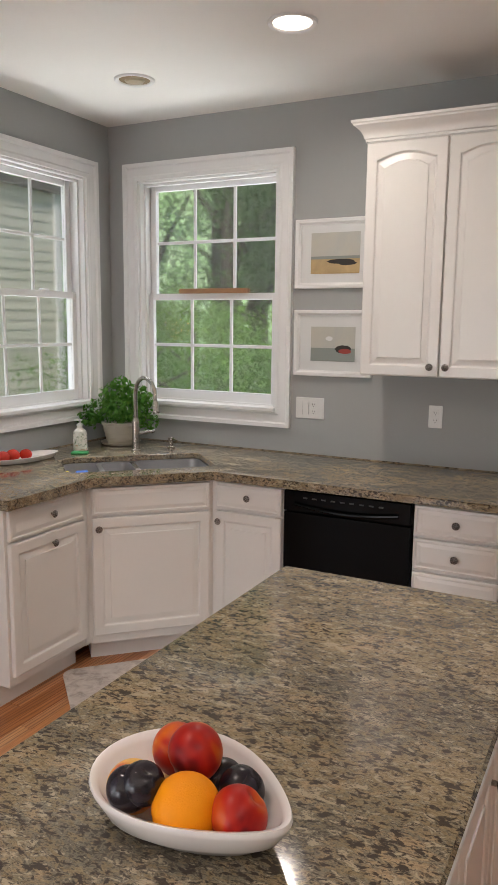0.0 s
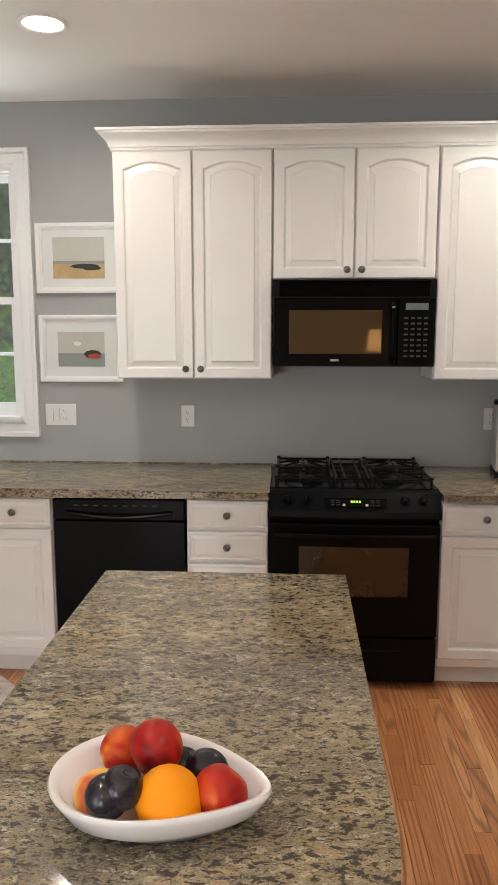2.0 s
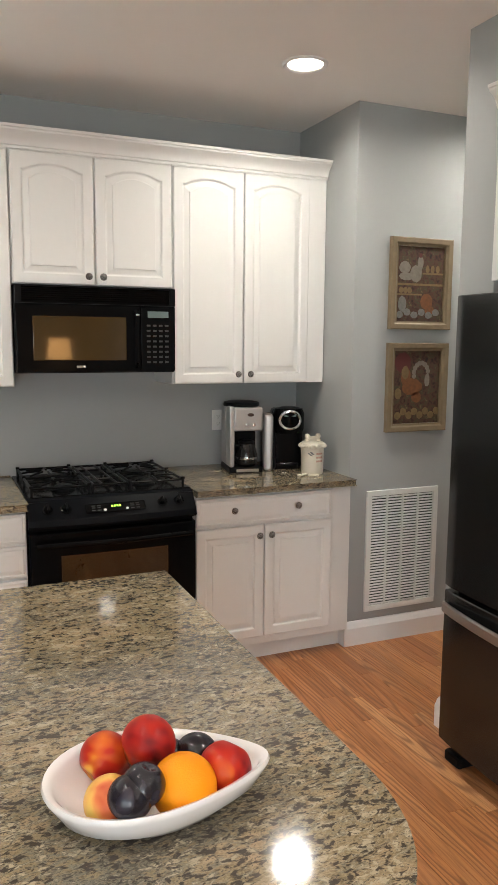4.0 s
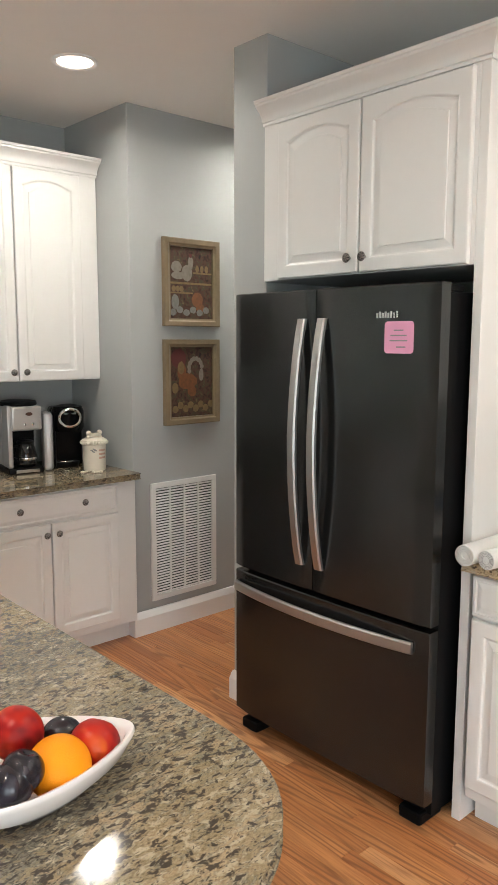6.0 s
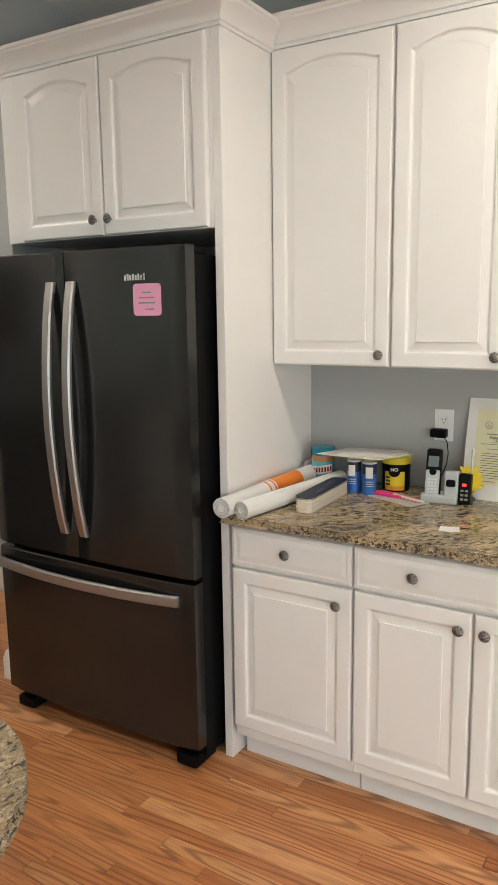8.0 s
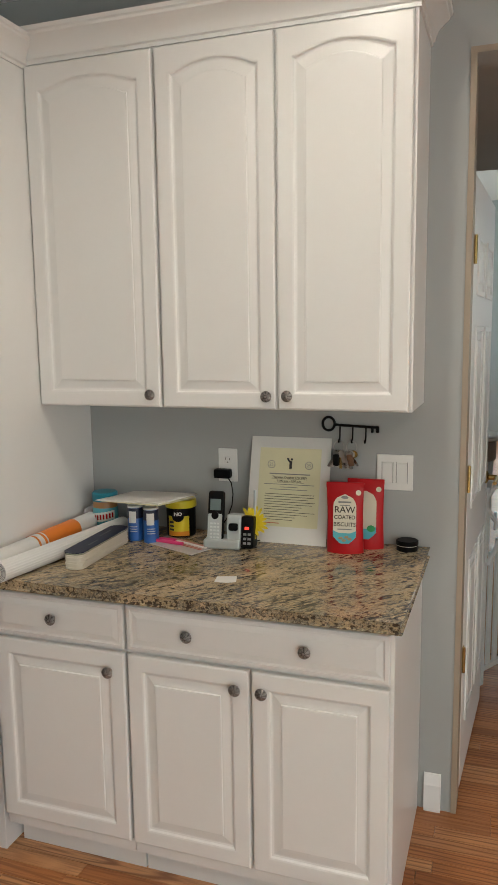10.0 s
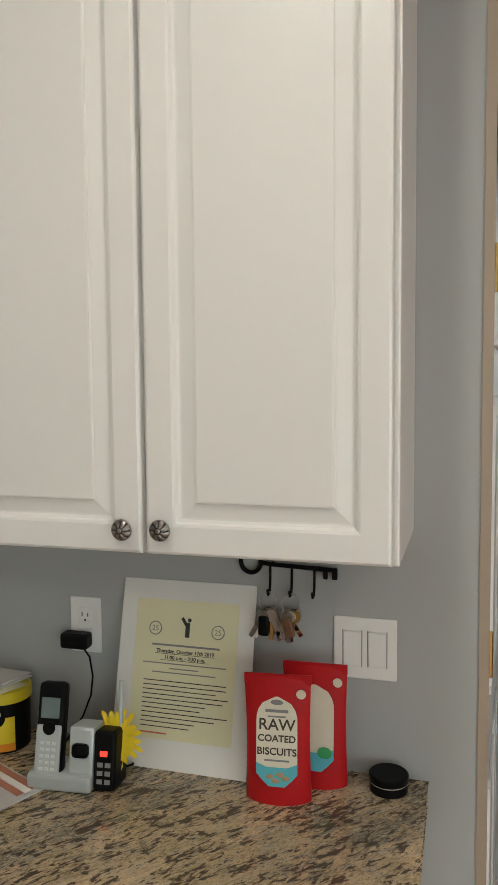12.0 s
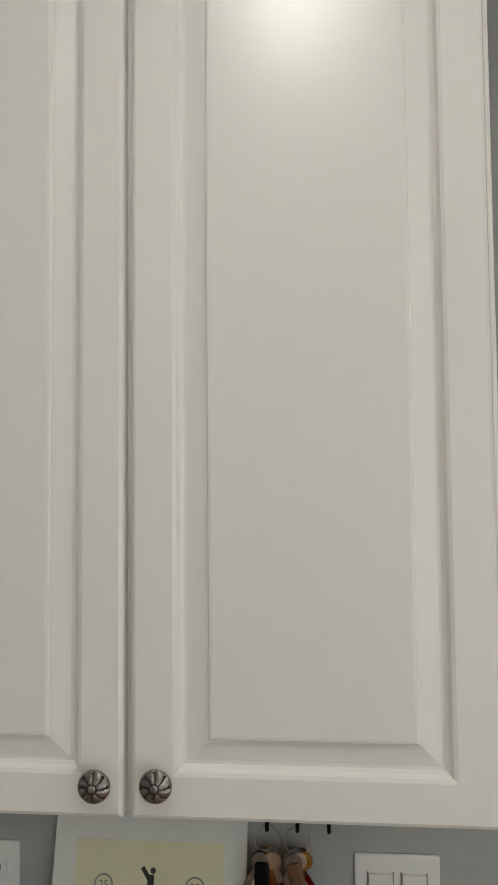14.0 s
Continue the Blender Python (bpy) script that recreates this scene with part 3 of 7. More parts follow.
solid("ceiling", box(WX - 0.15, 3.3, SY - 0.15, NY + 0.15, CEIL, CEIL + 0.12), M_CEIL, "smooth off-white painted ceiling", "ceiling", "structure")
FLOOR = solid("floor", box(WX - 0.15, 3.3, SY - 0.15, NY + 0.15, -0.12, -0.012), M_SUB, "oak strip floor in warm honey tones", "floor", "structure")


def baseboard(points):
    prof = [(0.0, 0.0), (0.016, 0.0), (0.016, 0.095), (0.012, 0.105), (0.010, 0.118), (0.004, 0.13), (0.0, 0.132)]
    pts = [Vector(p) for p in points]
    rings = []
    for i, p in enumerate(pts):
        dirs = ([(p - pts[i - 1]).normalized()] if i else []) + ([(pts[i + 1] - p).normalized()] if i < len(pts) - 1 else [])
        ns = [Vector((d.y, -d.x)) for d in dirs]
        nrm = sum(ns, Vector((0, 0)))
        nrm = nrm / nrm.length
        nrm = nrm / nrm.dot(ns[0])
        rings.append([(p.x + nrm.x * o, p.y + nrm.y * o, z) for o, z in prof])
    solid("baseboard", rings_mesh(rings, True, True), M_TRIM, "white painted moulded baseboard", "baseboard", "structure")


baseboard([(1.37, 3.42), (1.37, 3.37), (3.2, 3.37)])
baseboard([(3.2, 2.486), (1.31, 2.486), (1.31, 2.43)])
baseboard([(EX, 0.085), (EX, 0.030)])
baseboard([(WX, 2.38), (WX, -0.62)])
baseboard([(WX, -3.18), (WX, SY), (-2.62, SY)])
baseboard([(-1.28, SY), (EX, SY), (EX, -1.0)])

# ---- windows ----


def double_hung(name, m, w, h, label):
    """Window in local x, z; the inside wall face is y = 0, outside is +y; the opening is w by h."""
    win = thing(name, m, label, "window", "corner windows", "structure")
    c = 0.098
    prof = [(0.0, 0.0), (0.0, -0.016), (0.02, -0.018), (0.03, -0.013), (0.07, -0.013), (0.078, -0.024), (c, -0.026), (c, 0.0)]
    rings = []
    for px, pz, sx, sz in ((0, 0, -1, -1), (w, 0, 1, -1), (w, h, 1, 1), (0, h, -1, 1)):
        rings.append([(px + sx * o, y, pz + sz * o) for o, y in prof])
    rings.append(rings[0])
    casing = rings_mesh(rings, False, False)
    bmesh.ops.remove_doubles(casing, verts=casing.verts, dist=1e-6)
    part("casing", casing, M_TRIM, win, angle=25)
    part("window_sill", box(-0.01, w + 0.01, -0.045, 0.05, -0.012, 0.012, 0.005), M_TRIM, win)
    j = 0.012
    part("jamb", join(box(0, j, 0, 0.149, 0.012, h), box(w - j, w, 0, 0.149, 0.012, h), box(j, w - j, 0, 0.149, h - j, h), box(j, w - j, 0.05, 0.149, 0.0, 0.02)), M_TRIM, win)
    part("stop", join(box(j, j + 0.014, 0.035, 0.06, 0.02, h - j), box(w - j - 0.014, w - j, 0.035, 0.06, 0.02, h - j), box(j, w - j, 0.035, 0.06, h - j - 0.014, h - j)), M_TRIM, win)
    mid = h * 0.485
    for nm, z0, z1, y0 in (("lower_sash", 0.02, mid + 0.018, 0.062), ("upper_sash", mid - 0.018, h - j, 0.098)):
        x0, x1, s, d = j + 0.002, w - j - 0.002, 0.042, 0.032
        fr = join(box(x0, x0 + s, y0, y0 + d, z0, z1, 0.003, 1), box(x1 - s, x1, y0, y0 + d, z0, z1, 0.003, 1), box(x0 + s, x1 - s, y0 + 0.001, y0 + d - 0.001, z0, z0 + (0.055 if nm == "lower_sash" else 0.036)), box(x0 + s, x1 - s, y0 + 0.001, y0 + d - 0.001, z1 - 0.036, z1))
        sash = part(nm, fr, M_TRIM, win)
        gx0, gx1, gz0, gz1 = x0 + s, x1 - s, z0 + (0.055 if nm == "lower_sash" else 0.036), z1 - 0.036
        bars = [box(gx0 + (gx1 - gx0) * k / 3 - 0.009, gx0 + (gx1 - gx0) * k / 3 + 0.009, y0 + 0.008, y0 + 0.024, gz0, gz1, 0.003, 1) for k in (1, 2)]
        bars.append(box(gx0, gx1, y0 + 0.0085, y0 + 0.0235, (gz0 + gz1) / 2 - 0.009, (gz0 + gz1) / 2 + 0.009, 0.003, 1))
        for b in bars:
            part("glazing_bar", b, M_TRIM, sash)
        pane = part("pane", box(gx0, gx1, y0 + 0.0145, y0 + 0.0175, gz0, gz1), M_GLASS, sash)
        pane.visible_shadow = False
    # added sheet outside the sashes, only there to haze the view
    screen = part("insect_screen", box(j + 0.004, w - j - 0.004, 0.138, 0.1395, 0.024, h - j - 0.004), M_HAZE, win, "faint grey see-through sheet that hazes the view")
    screen.visible_shadow = False
    part("sash_lock", join(box(w * 0.3 - 0.03, w * 0.3 + 0.03, 0.066, 0.092, mid + 0.018, mid + 0.026, 0.003), box(w * 0.3 - 0.005, w * 0.3 + 0.03, 0.068, 0.08, mid + 0.026, mid + 0.034, 0.003)), M_TRIM, win)
    part("sash_lock", box(w * 0.7 - 0.03, w * 0.7 + 0.03, 0.066, 0.092, mid + 0.018, mid + 0.03, 0.004), M_TRIM, win)
    return win


double_hung("window_1", pose(NWIN[0], NY, NWIN[2]), NWIN[1] - NWIN[0], NWIN[3] - NWIN[2], "white double-hung window with divided panes, trees outside")
double_hung("window_2", pose(WX, WWIN[0], WWIN[2], 0, 0, 90), WWIN[1] - WWIN[0], WWIN[3] - WWIN[2], "white double-hung window with divided panes facing a sided house")
solid("wooden_stick", box(-2.26, -1.80, NY + 0.035, NY + 0.061, 1.798, 1.826, 0.004), mat("raw_wood", (0.36, 0.19, 0.09), 0.6, var=0.2, scale=20, stretch=(1, 8, 8)), "short brown wooden stick lying on the window's meeting rail", "stick")

# ---- ceiling fixtures ----


def can_light(x, y, lit):
    c = thing("ceiling_light", pose(x, y, CEIL), "round recessed ceiling light, switched on" if lit else "round recessed ceiling light, switched off", "ceiling light", "recessed lights")
    part("trim_ring", lathe([(0.098, 0.0), (0.098, -0.004), (0.092, -0.009), (0.078, -0.006), (0.074, -0.001), (0.074, 0.0)], 40, False), M_TRIM, c)
    if lit:
        part("lens", lathe([(0.0735, -0.003), (0.05, -0.006), (0.01, -0.0075)], 32), M_LENS, c)
    else:
        part("reflector", lathe([(0.0735, -0.001), (0.062, -0.0035), (0.05, -0.002)], 32), mat("amber_baffle", (0.30, 0.22, 0.12), 0.35, metal=0.4), c)
        part("bulb", lathe([(0.048, -0.003), (0.04, -0.012), (0.02, -0.017), (0.004, -0.018)], 28), mat("unlit_bulb", (0.42, 0.36, 0.26), 0.35), c)


# the unseen fill cans get fixtures as well
for _x, _y in CANS:
    can_light(_x, _y, True)
can_light(-2.062, 3.346, False)

# ---- north run ----
FN, FE, FW = 3.33, 1.275, -2.03
DB = 0.655


def nface(x, z=0.0):
    return pose(x, FN, z)


cabinet(nface(-1.606), 0.364, 0, 0.883, DB, [("drawer", 0.004, 0.36, 0.735, 0.866, [(0.185, 0.803)]), ("door", 0.004, 0.36, 0.145, 0.722, [(0.028, 0.672)])], "white painted base cabinet with one drawer and door", 0.10, group="base cabinets")
cabinet(nface(-0.622), 0.370, 0, 0.883, DB, [("drawer", 0.004, 0.366, a, b, [(0.185, (a + b) / 2)]) for a, b in ((0.737, 0.868), (0.586, 0.724), (0.37, 0.573), (0.145, 0.357))], "white painted cabinet with a stack of drawers", 0.10, group="base cabinets")
cabinet(nface(0.514), 0.853, 0, 0.883, DB, [("drawer", 0.004, 0.735, 0.730, 0.866, [(0.194, 0.803), (0.536, 0.803)]), ("door", 0.004, 0.355, 0.145, 0.717, [(0.327, 0.668)]), ("door", 0.363, 0.735, 0.145, 0.717, [(0.391, 0.668)])], "white painted base cabinet under the coffee makers", 0.10, group="base cabinets")
# corner sink cabinet, set at forty-five degrees
DIAG_A = (-2.03, 2.868)
DIAG_L = 0.585
sinkcab = thing("sink_cabinet", pose(-2.022, 2.894, 0, 0, 0, 45), "white painted corner sink cabinet with one wide door", "cabinet", "base cabinets")
part("body", join(box(0, DIAG_L, 0.021, 0.05, 0.10, 0.883, 0.0015, 1), box(0, DIAG_L, 0.051, 0.5, 0.101, 0.62), box(0.0, DIAG_L, 0.09, 0.5, 0, 0.10)), M_WHITE, sinkcab)
_d = part("false_drawer", drawer_front(DIAG_L - 0.02, 0.131), M_WHITE, sinkcab, "", 0)
_d.matrix_basis = pose(0.01, 0, 0.735)
_d = part("door", raised_door(DIAG_L - 0.02, 0.577), M_WHITE, sinkcab, "", 0)
_d.matrix_basis = pose(0.01, 0, 0.145)
add_knob(_d, 0.03, 0.527)
part("filler", slab([(-0.03, -0.0), (-0.012, 0.024), (0.0, 0.0225), (DIAG_L, 0.0225), (DIAG_L + 0.013, 0.024), (DIAG_L + 0.03, 0.005), (DIAG_L + 0.03, 0.2), (-0.03, 0.2)][::-1], 0.102, 0.875), M_WHITE, sinkcab)
# west run
cabinet(pose(FW, 2.390, 0, 0, 0, 90), 0.490, 0, 0.883, 0.68, [("drawer", 0.015, 0.480, 0.735, 0.866, [(0.262, 0.803)]), ("door", 0.015, 0.480, 0.145, 0.722, [(0.265, 0.672)])], "white painted base cabinet beside the corner sink", 0.10, group="base cabinets")

# counter of the north and west runs, one piece with the sink cut out
SINK_C, SINK_L, SINK_W = (-2.075, 3.345), 0.74, 0.40


def rounded_rect(l, w, r, n=6):
    pts = []
    for cx, cy, a0 in ((l / 2 - r, w / 2 - r, 0), (-l / 2 + r, w / 2 - r, 90), (-l / 2 + r, -w / 2 + r, 180), (l / 2 - r, -w / 2 + r, 270)):
        pts += [(cx + r * math.cos(radians(a0 + 90 * i / n)), cy + r * math.sin(radians(a0 + 90 * i / n))) for i in range(n + 1)]
    return pts


_r = Matrix.Rotation(radians(45), 2)
SINK_HOLE = [tuple(_r @ Vector(p) + Vector(SINK_C)) for p in rounded_rect(SINK_L, SINK_W, 0.06)]
solid("countertop", slab([(WX, 2.362), (-1.995, 2.362), (-1.995, 2.882), (-1.595, 3.298), (-0.252, 3.298), (-0.252, NY), (WX, NY)], 0.884, 0.915, SINK_HOLE, 0.006), M_GRANITE, "polished brown granite countertop round the corner sink", "countertop")
solid("countertop", slab([(0.516, 3.298), (1.366, 3.298), (1.366, NY), (0.516, NY)], 0.884, 0.915, None, 0.006), M_GRANITE, "polished brown granite countertop under the coffee makers", "countertop")

sink = thing("sink", pose(*SINK_C, 0.884, 0, 0, 45), "undermounted stainless steel sink with two basins", "sink")


def basin(cx, l, w, d):
    rings = []
    for s, z in ((0.0, 0.0), (0.002, -0.01), (0.012, -d + 0.03), (0.03, -d + 0.006), (0.06, -d)):
        rings.append([(cx + x, y, z) for x, y in rounded_rect(l - 2 * s, w - 2 * s, 0.055 - s * 0.3)])
    rings.append([(cx + x * 0.2, y * 0.3, -d - 0.003) for x, y in rounded_rect(l, w, 0.05)])
    return rings_mesh(rings, True, False)


M_BASIN = mat("dull_sink_steel", (0.42, 0.42, 0.43), 0.36, metal=0.85, var=0.05, scale=5)
part("basin", basin(-0.19, 0.35, 0.385, 0.2), M_BASIN, sink)
part("basin", basin(0.19, 0.35, 0.385, 0.17), M_BASIN, sink)
part("rim", slab(rounded_rect(SINK_L + 0.03, SINK_W + 0.03, 0.06), -0.006, -0.001, rounded_rect(SINK_L - 0.02, SINK_W - 0.02, 0.05)), M_BASIN, sink)
part("divider", box(-0.016, 0.016, -0.19, 0.19, -0.05, -0.002, 0.006), M_STEEL, sink)
for _x in (-0.19, 0.19):
    part("drain", lathe([(0.045, -0.17), (0.045, -0.166), (0.03, -0.169), (0.01, -0.169)], 24), M_CHROME, sink)
    sink.children[-1].location.x = _x

# upper cabinets, north
FUN = 3.65


def upper(m, w, z0, fronts, label, depth=0.348, top=2.455):
    return cabinet(m, w, z0, top, depth, fronts, label, name="wall_cabinet", group="wall cabinets")


ZU, ZT = 1.392, 2.442
upper(pose(-0.998, FUN, 0), 0.750, ZU, [("arch", 0.004, 0.372, ZU + 0.003, ZT, [(0.338, 1.440)]), ("arch", 0.380, 0.746, ZU + 0.003, ZT, [(0.410, 1.440)])], "tall white wall cabinet with two arched panel doors")
upper(pose(-0.246, FUN, 0), 0.756, 1.860, [("arch", 0.004, 0.374, 1.863, ZT, [(0.344, 1.902)]), ("arch", 0.382, 0.752, 1.863, ZT, [(0.412, 1.902)])], "short white wall cabinet over the microwave oven")
upper(pose(0.512, FUN, 0), 0.853, ZU, [("arch", 0.004, 0.372, ZU + 0.003, ZT, [(0.342, 1.440)]), ("arch", 0.380, 0.746, ZU + 0.003, ZT, [(0.410, 1.440)])], "tall white wall cabinet over the coffee makers")
solid("crown_moulding", crown([(-1.0, NY), (-1.0, FUN + 0.018), (1.366, FUN + 0.018)], 2.45, 0.09, 0.062), M_WHITE, "white painted crown moulding on the wall cabinets", "moulding", "structure")

# ---- east run ----


def eface(y, x=FE):
    return pose(x, y, 0, 0, 0, -90)


PAN_S, PAN_N = 1.312, 1.345
cabinet(eface(1.296), 0.444, 0, 0.883, 0.638, [("drawer", 0.006, 0.440, 0.735, 0.866, [(0.216, 0.803)]), ("door", 0.006, 0.440, 0.145, 0.722, [(0.395, 0.668)])], "white painted base cabinet beside the refrigerator panel", 0.10, group="base cabinets")
cabinet(eface(0.850), 0.745, 0, 0.883, 0.638, [("drawer", 0.004, 0.735, 0.735, 0.866, [(0.194, 0.803), (0.521, 0.803)]), ("door", 0.004, 0.364, 0.145, 0.722, [(0.330, 0.672)]), ("door", 0.372, 0.735, 0.145, 0.722, [(0.404, 0.672)])], "white painted base cabinet with a wide drawer and two doors", 0.10, group="base cabinets")
solid("countertop", slab([(1.248, 0.088), (EX, 0.088), (EX, PAN_S), (1.248, PAN_S)], 0.884, 0.915, None, 0.006), M_GRANITE_E, "polished brown granite countertop strewn with groceries and papers", "countertop")
ZE = 1.382
upper(eface(1.311, 1.60), 0.440, ZE, [("arch", 0.004, 0.436, ZE + 0.003, 2.428, [(0.408, 1.424)])], "tall white wall cabinet with one arched door", 0.314, 2.44)
upper(eface(0.869, 1.60), 0.757, ZE, [("arch", 0.004, 0.366, ZE + 0.003, 2.428, [(0.341, 1.424)]), ("arch", 0.374, 0.748, ZE + 0.003, 2.428, [(0.404, 1.426)])], "tall white wall cabinet with two arched doors above the papers", 0.314, 2.44)
solid("crown_moulding", crown([(1.618, PAN_S), (1.618, 0.112), (EX, 0.112)], 2.434, 0.09, 0.062), M_WHITE, "white painted crown moulding on the wall cabinets", "moulding", "structure")

# refrigerator surround
fcab = upper(eface(2.287, 1.276), 0.941, 1.835, [("arch", 0.096, 0.494, 1.838, 2.415, [(0.460, 1.889)]), ("arch", 0.502, 0.927, 1.838, 2.415, [(0.528, 1.889)])], "white wall cabinet with two arched doors over the refrigerator", 0.63, 2.44)
solid("crown_moulding", crown([(1.294, 2.287), (1.294, PAN_S), (1.625, PAN_S)], 2.422, 0.085, 0.056), M_WHITE, "white painted crown moulding over the refrigerator cabinet", "moulding", "structure")

part("side_panel", box(0.942, 0.975, 0.02, EX - 1.276, 0, 2.44, 0.002, 1), M_WHITE, fcab, "tall white side panel down to the floor")

# ---- island ----
ICX, IHW, IY0, IY1, ITOP = -0.337, 0.341, 1.052, 2.150, 0.927


def island_outline(d=0.0, y1=IY1):
    pts = [(ICX - IHW + d, y1 - d)]
    n = 40
    for i in range(n + 1):
        a = math.pi + math.pi * i / n
        c, s_ = math.cos(a), math.sin(a)
        pts.append((ICX + (IHW - d) * math.copysign(abs(c) ** 0.87, c), IY0 + (0.37 - d) * math.copysign(abs(s_) ** 0.87, s_)))
    pts.append((ICX + IHW - d, y1 - d))
    return pts


solid("island_countertop", slab(island_outline(), ITOP - 0.031, ITOP, None, 0.009, 3), M_GRANITE, "polished granite island top with one rounded end", "countertop")
isl = thing("kitchen_island", pose(0, 0, 0), "white painted island cabinet under a granite top", "kitchen island")
part("body", join(box(ICX - IHW + 0.05, ICX + IHW - 0.046, 1.08, IY1 - 0.03, 0.10, ITOP - 0.032, 0.002, 1), box(ICX - IHW + 0.11, ICX + IHW - 0.11, 1.12, IY1 - 0.09, 0, 0.101)), M_WHITE, isl)
for a, b, _knob in ((1.09, 1.44, 0.03), (1.45, 1.80, 0.325), (1.81, 2.115, None)):
    _dr = part("false_drawer", drawer_front(b - a, 0.131), M_WHITE, isl, "", 0)
    _dr.matrix_basis = pose(ICX + IHW - 0.026, a, 0.745, 0, 0, 90)
    _do = part("door", raised_door(b - a, 0.577), M_WHITE, isl, "", 0)
    _do.matrix_basis = pose(ICX + IHW - 0.026, a, 0.150, 0, 0, 90)
    if _knob:
        add_knob(_do, _knob, 0.515)

# ---- dishwasher ----
dw = thing("dishwasher", pose(-1.236, FN + 0.004, 0), "glossy black built-in dishwasher", "dishwasher")
DWW = 0.608
part("body", box(0.004, DWW - 0.004, 0.03, 0.6, 0.09, 0.87), M_BLACKM, dw)
part("door", box(0.003, DWW - 0.003, 0.0, 0.03, 0.115, 0.765, 0.004), M_BLACK, dw)
part("control_strip", box(0.003, DWW - 0.003, -0.004, 0.03, 0.77, 0.868, 0.006), M_BLACK, dw)
_pts = [(0.06 + 0.49 * i / 12, -0.006 - 0.012 * math.sin(math.pi * i / 12), 0.808 - 0.02 * math.sin(math.pi * i / 12)) for i in range(13)]
part("handle", tube(_pts, 0.011, 10), M_BLACK, dw)
for i in range(9):
    part("button", box(0.1 + i * 0.045, 0.122 + i * 0.045, -0.0055, -0.003, 0.835, 0.842, 0.001, 1), M_BUTTON, dw)
part("toe_plate", box(0.01, DWW - 0.01, 0.06, 0.08, 0.0, 0.112), M_BLACKM, dw)

# ---- gas range ----
rg = thing("gas_range", pose(-0.249, 3.312, 0), "black slide-in gas range with cast iron grates", "range")
RW = 0.760
part("body", box(0.003, RW - 0.003, 0.045, 0.672, 0.02, 0.905), M_BLACKM, rg)
_rings = []
for i in range(13):
    u = i / 12
    bow = 0.018 * (1 - (2 * u - 1) ** 2)
    x = 0.001 + (RW - 0.002) * u
    _rings.append([(x, 0.045, 0.795), (x, -0.006 - bow, 0.80), (x, -0.014 - bow, 0.81), (x, -0.006 - bow, 0.835), (x, 0.055 - bow * 0.5, 0.912), (x, 0.075, 0.918), (x, 0.09, 0.905)])
part("control_panel", rings_mesh(_rings, True, True), M_PANEL, rg)
_tilt = math.degrees(math.atan2(0.077, 0.061))
for _x in (0.085, 0.165, 0.60, 0.68):
    kb = part("control_knob", lathe([(0.023, 0.0), (0.023, 0.004), (0.018, 0.006), (0.016, 0.022), (0.012, 0.025)], 24), M_BLACK, rg)
    kb.matrix_basis = pose(_x, 0.014, 0.872, 39)
    ind = part("pointer", box(-0.0035, 0.0035, -0.018, 0.018, 0.006, 0.031, 0.002, 1), M_BLACKM, kb)
_disp = part("display", box(-0.135, 0.135, -0.024, 0.024, 0, 0.003, 0.004), M_BLACK, rg)
_disp.matrix_basis = pose(0.382, 0.004, 0.868, 39)
_g = part("clock_digits", join(*[box(-0.02 + i * 0.012, -0.012 + i * 0.012, 0.002, 0.012, 0.003, 0.0042) for i in range(4)]), M_GREENLED, _disp)
for _x in (-0.1, -0.075, 0.075, 0.1):
    for _y in (-0.012, 0.002, 0.013):
        part("button", box(_x - 0.008, _x + 0.008, _y - 0.0022, _y + 0.0022, 0.003, 0.0045), M_BUTTON, _disp)
for _x in (-0.05, 0.05):
    b = part("start_button", lathe([(0.0065, 0.003), (0.0065, 0.0048), (0.004, 0.005)], 16), M_PLASTIC_W, _disp)
    b.location = (_x, -0.012, 0)
_rings = []
for i in range(13):
    u = i / 12
    bow = 0.012 * (1 - (2 * u - 1) ** 2)
    x = 0.004 + (RW - 0.008) * u
    _rings.append([(x, 0.045, 0.255), (x, 0.004 - bow, 0.255), (x, -bow, 0.26), (x, -bow, 0.768), (x, 0.004 - bow, 0.775), (x, 0.045, 0.775)])
odoor = part("oven_door", rings_mesh(_rings, True, True), M_BLACK, rg)
_rings = []
for i in range(11):
    u = i / 10
    x = 0.135 + 0.485 * u
    bow = 0.012 * (1 - (2 * (x / RW) - 1) ** 2)
    _rings.append([(x, 0.01, 0.445), (x, -bow - 0.0015, 0.445), (x, -bow - 0.0015, 0.672), (x, 0.01, 0.672)])
part("window", rings_mesh(_rings, True, True), M_DGLASS, odoor, "brown tinted oven window")
_pts = [(0.03 + (RW - 0.06) * i / 14, -0.035 - 0.02 * math.sin(math.pi * i / 14), 0.728) for i in range(15)]
part("handle", join(tube(_pts, 0.013, 12), tube([(0.035, 0.0, 0.728), (0.035, -0.037, 0.728)], 0.011), tube([(RW - 0.035, 0.0, 0.728), (RW - 0.035, -0.037, 0.728)], 0.011)), M_BLACK, odoor)
part("drawer", box(0.004, RW - 0.004, -0.004, 0.045, 0.045, 0.245, 0.006), M_BLACK, rg)
part("drawer_lip", box(0.05, RW - 0.16, -0.009, -0.003, 0.185, 0.193, 0.002, 1), M_BLACKM, rg)
part("cooktop", box(0.001, RW - 0.001, 0.075, 0.674, 0.895, 0.921, 0.006), M_BLACK, rg)
for _x in (0.19, 0.57):
    for _y in (0.23, 0.51):
        bn = part("burner", lathe([(0.055, 0.921), (0.055, 0.928), (0.042, 0.932), (0.04, 0.940), (0.032, 0.945), (0.008, 0.945)], 28), M_IRON, rg)
        bn.location = (_x, _y, 0)


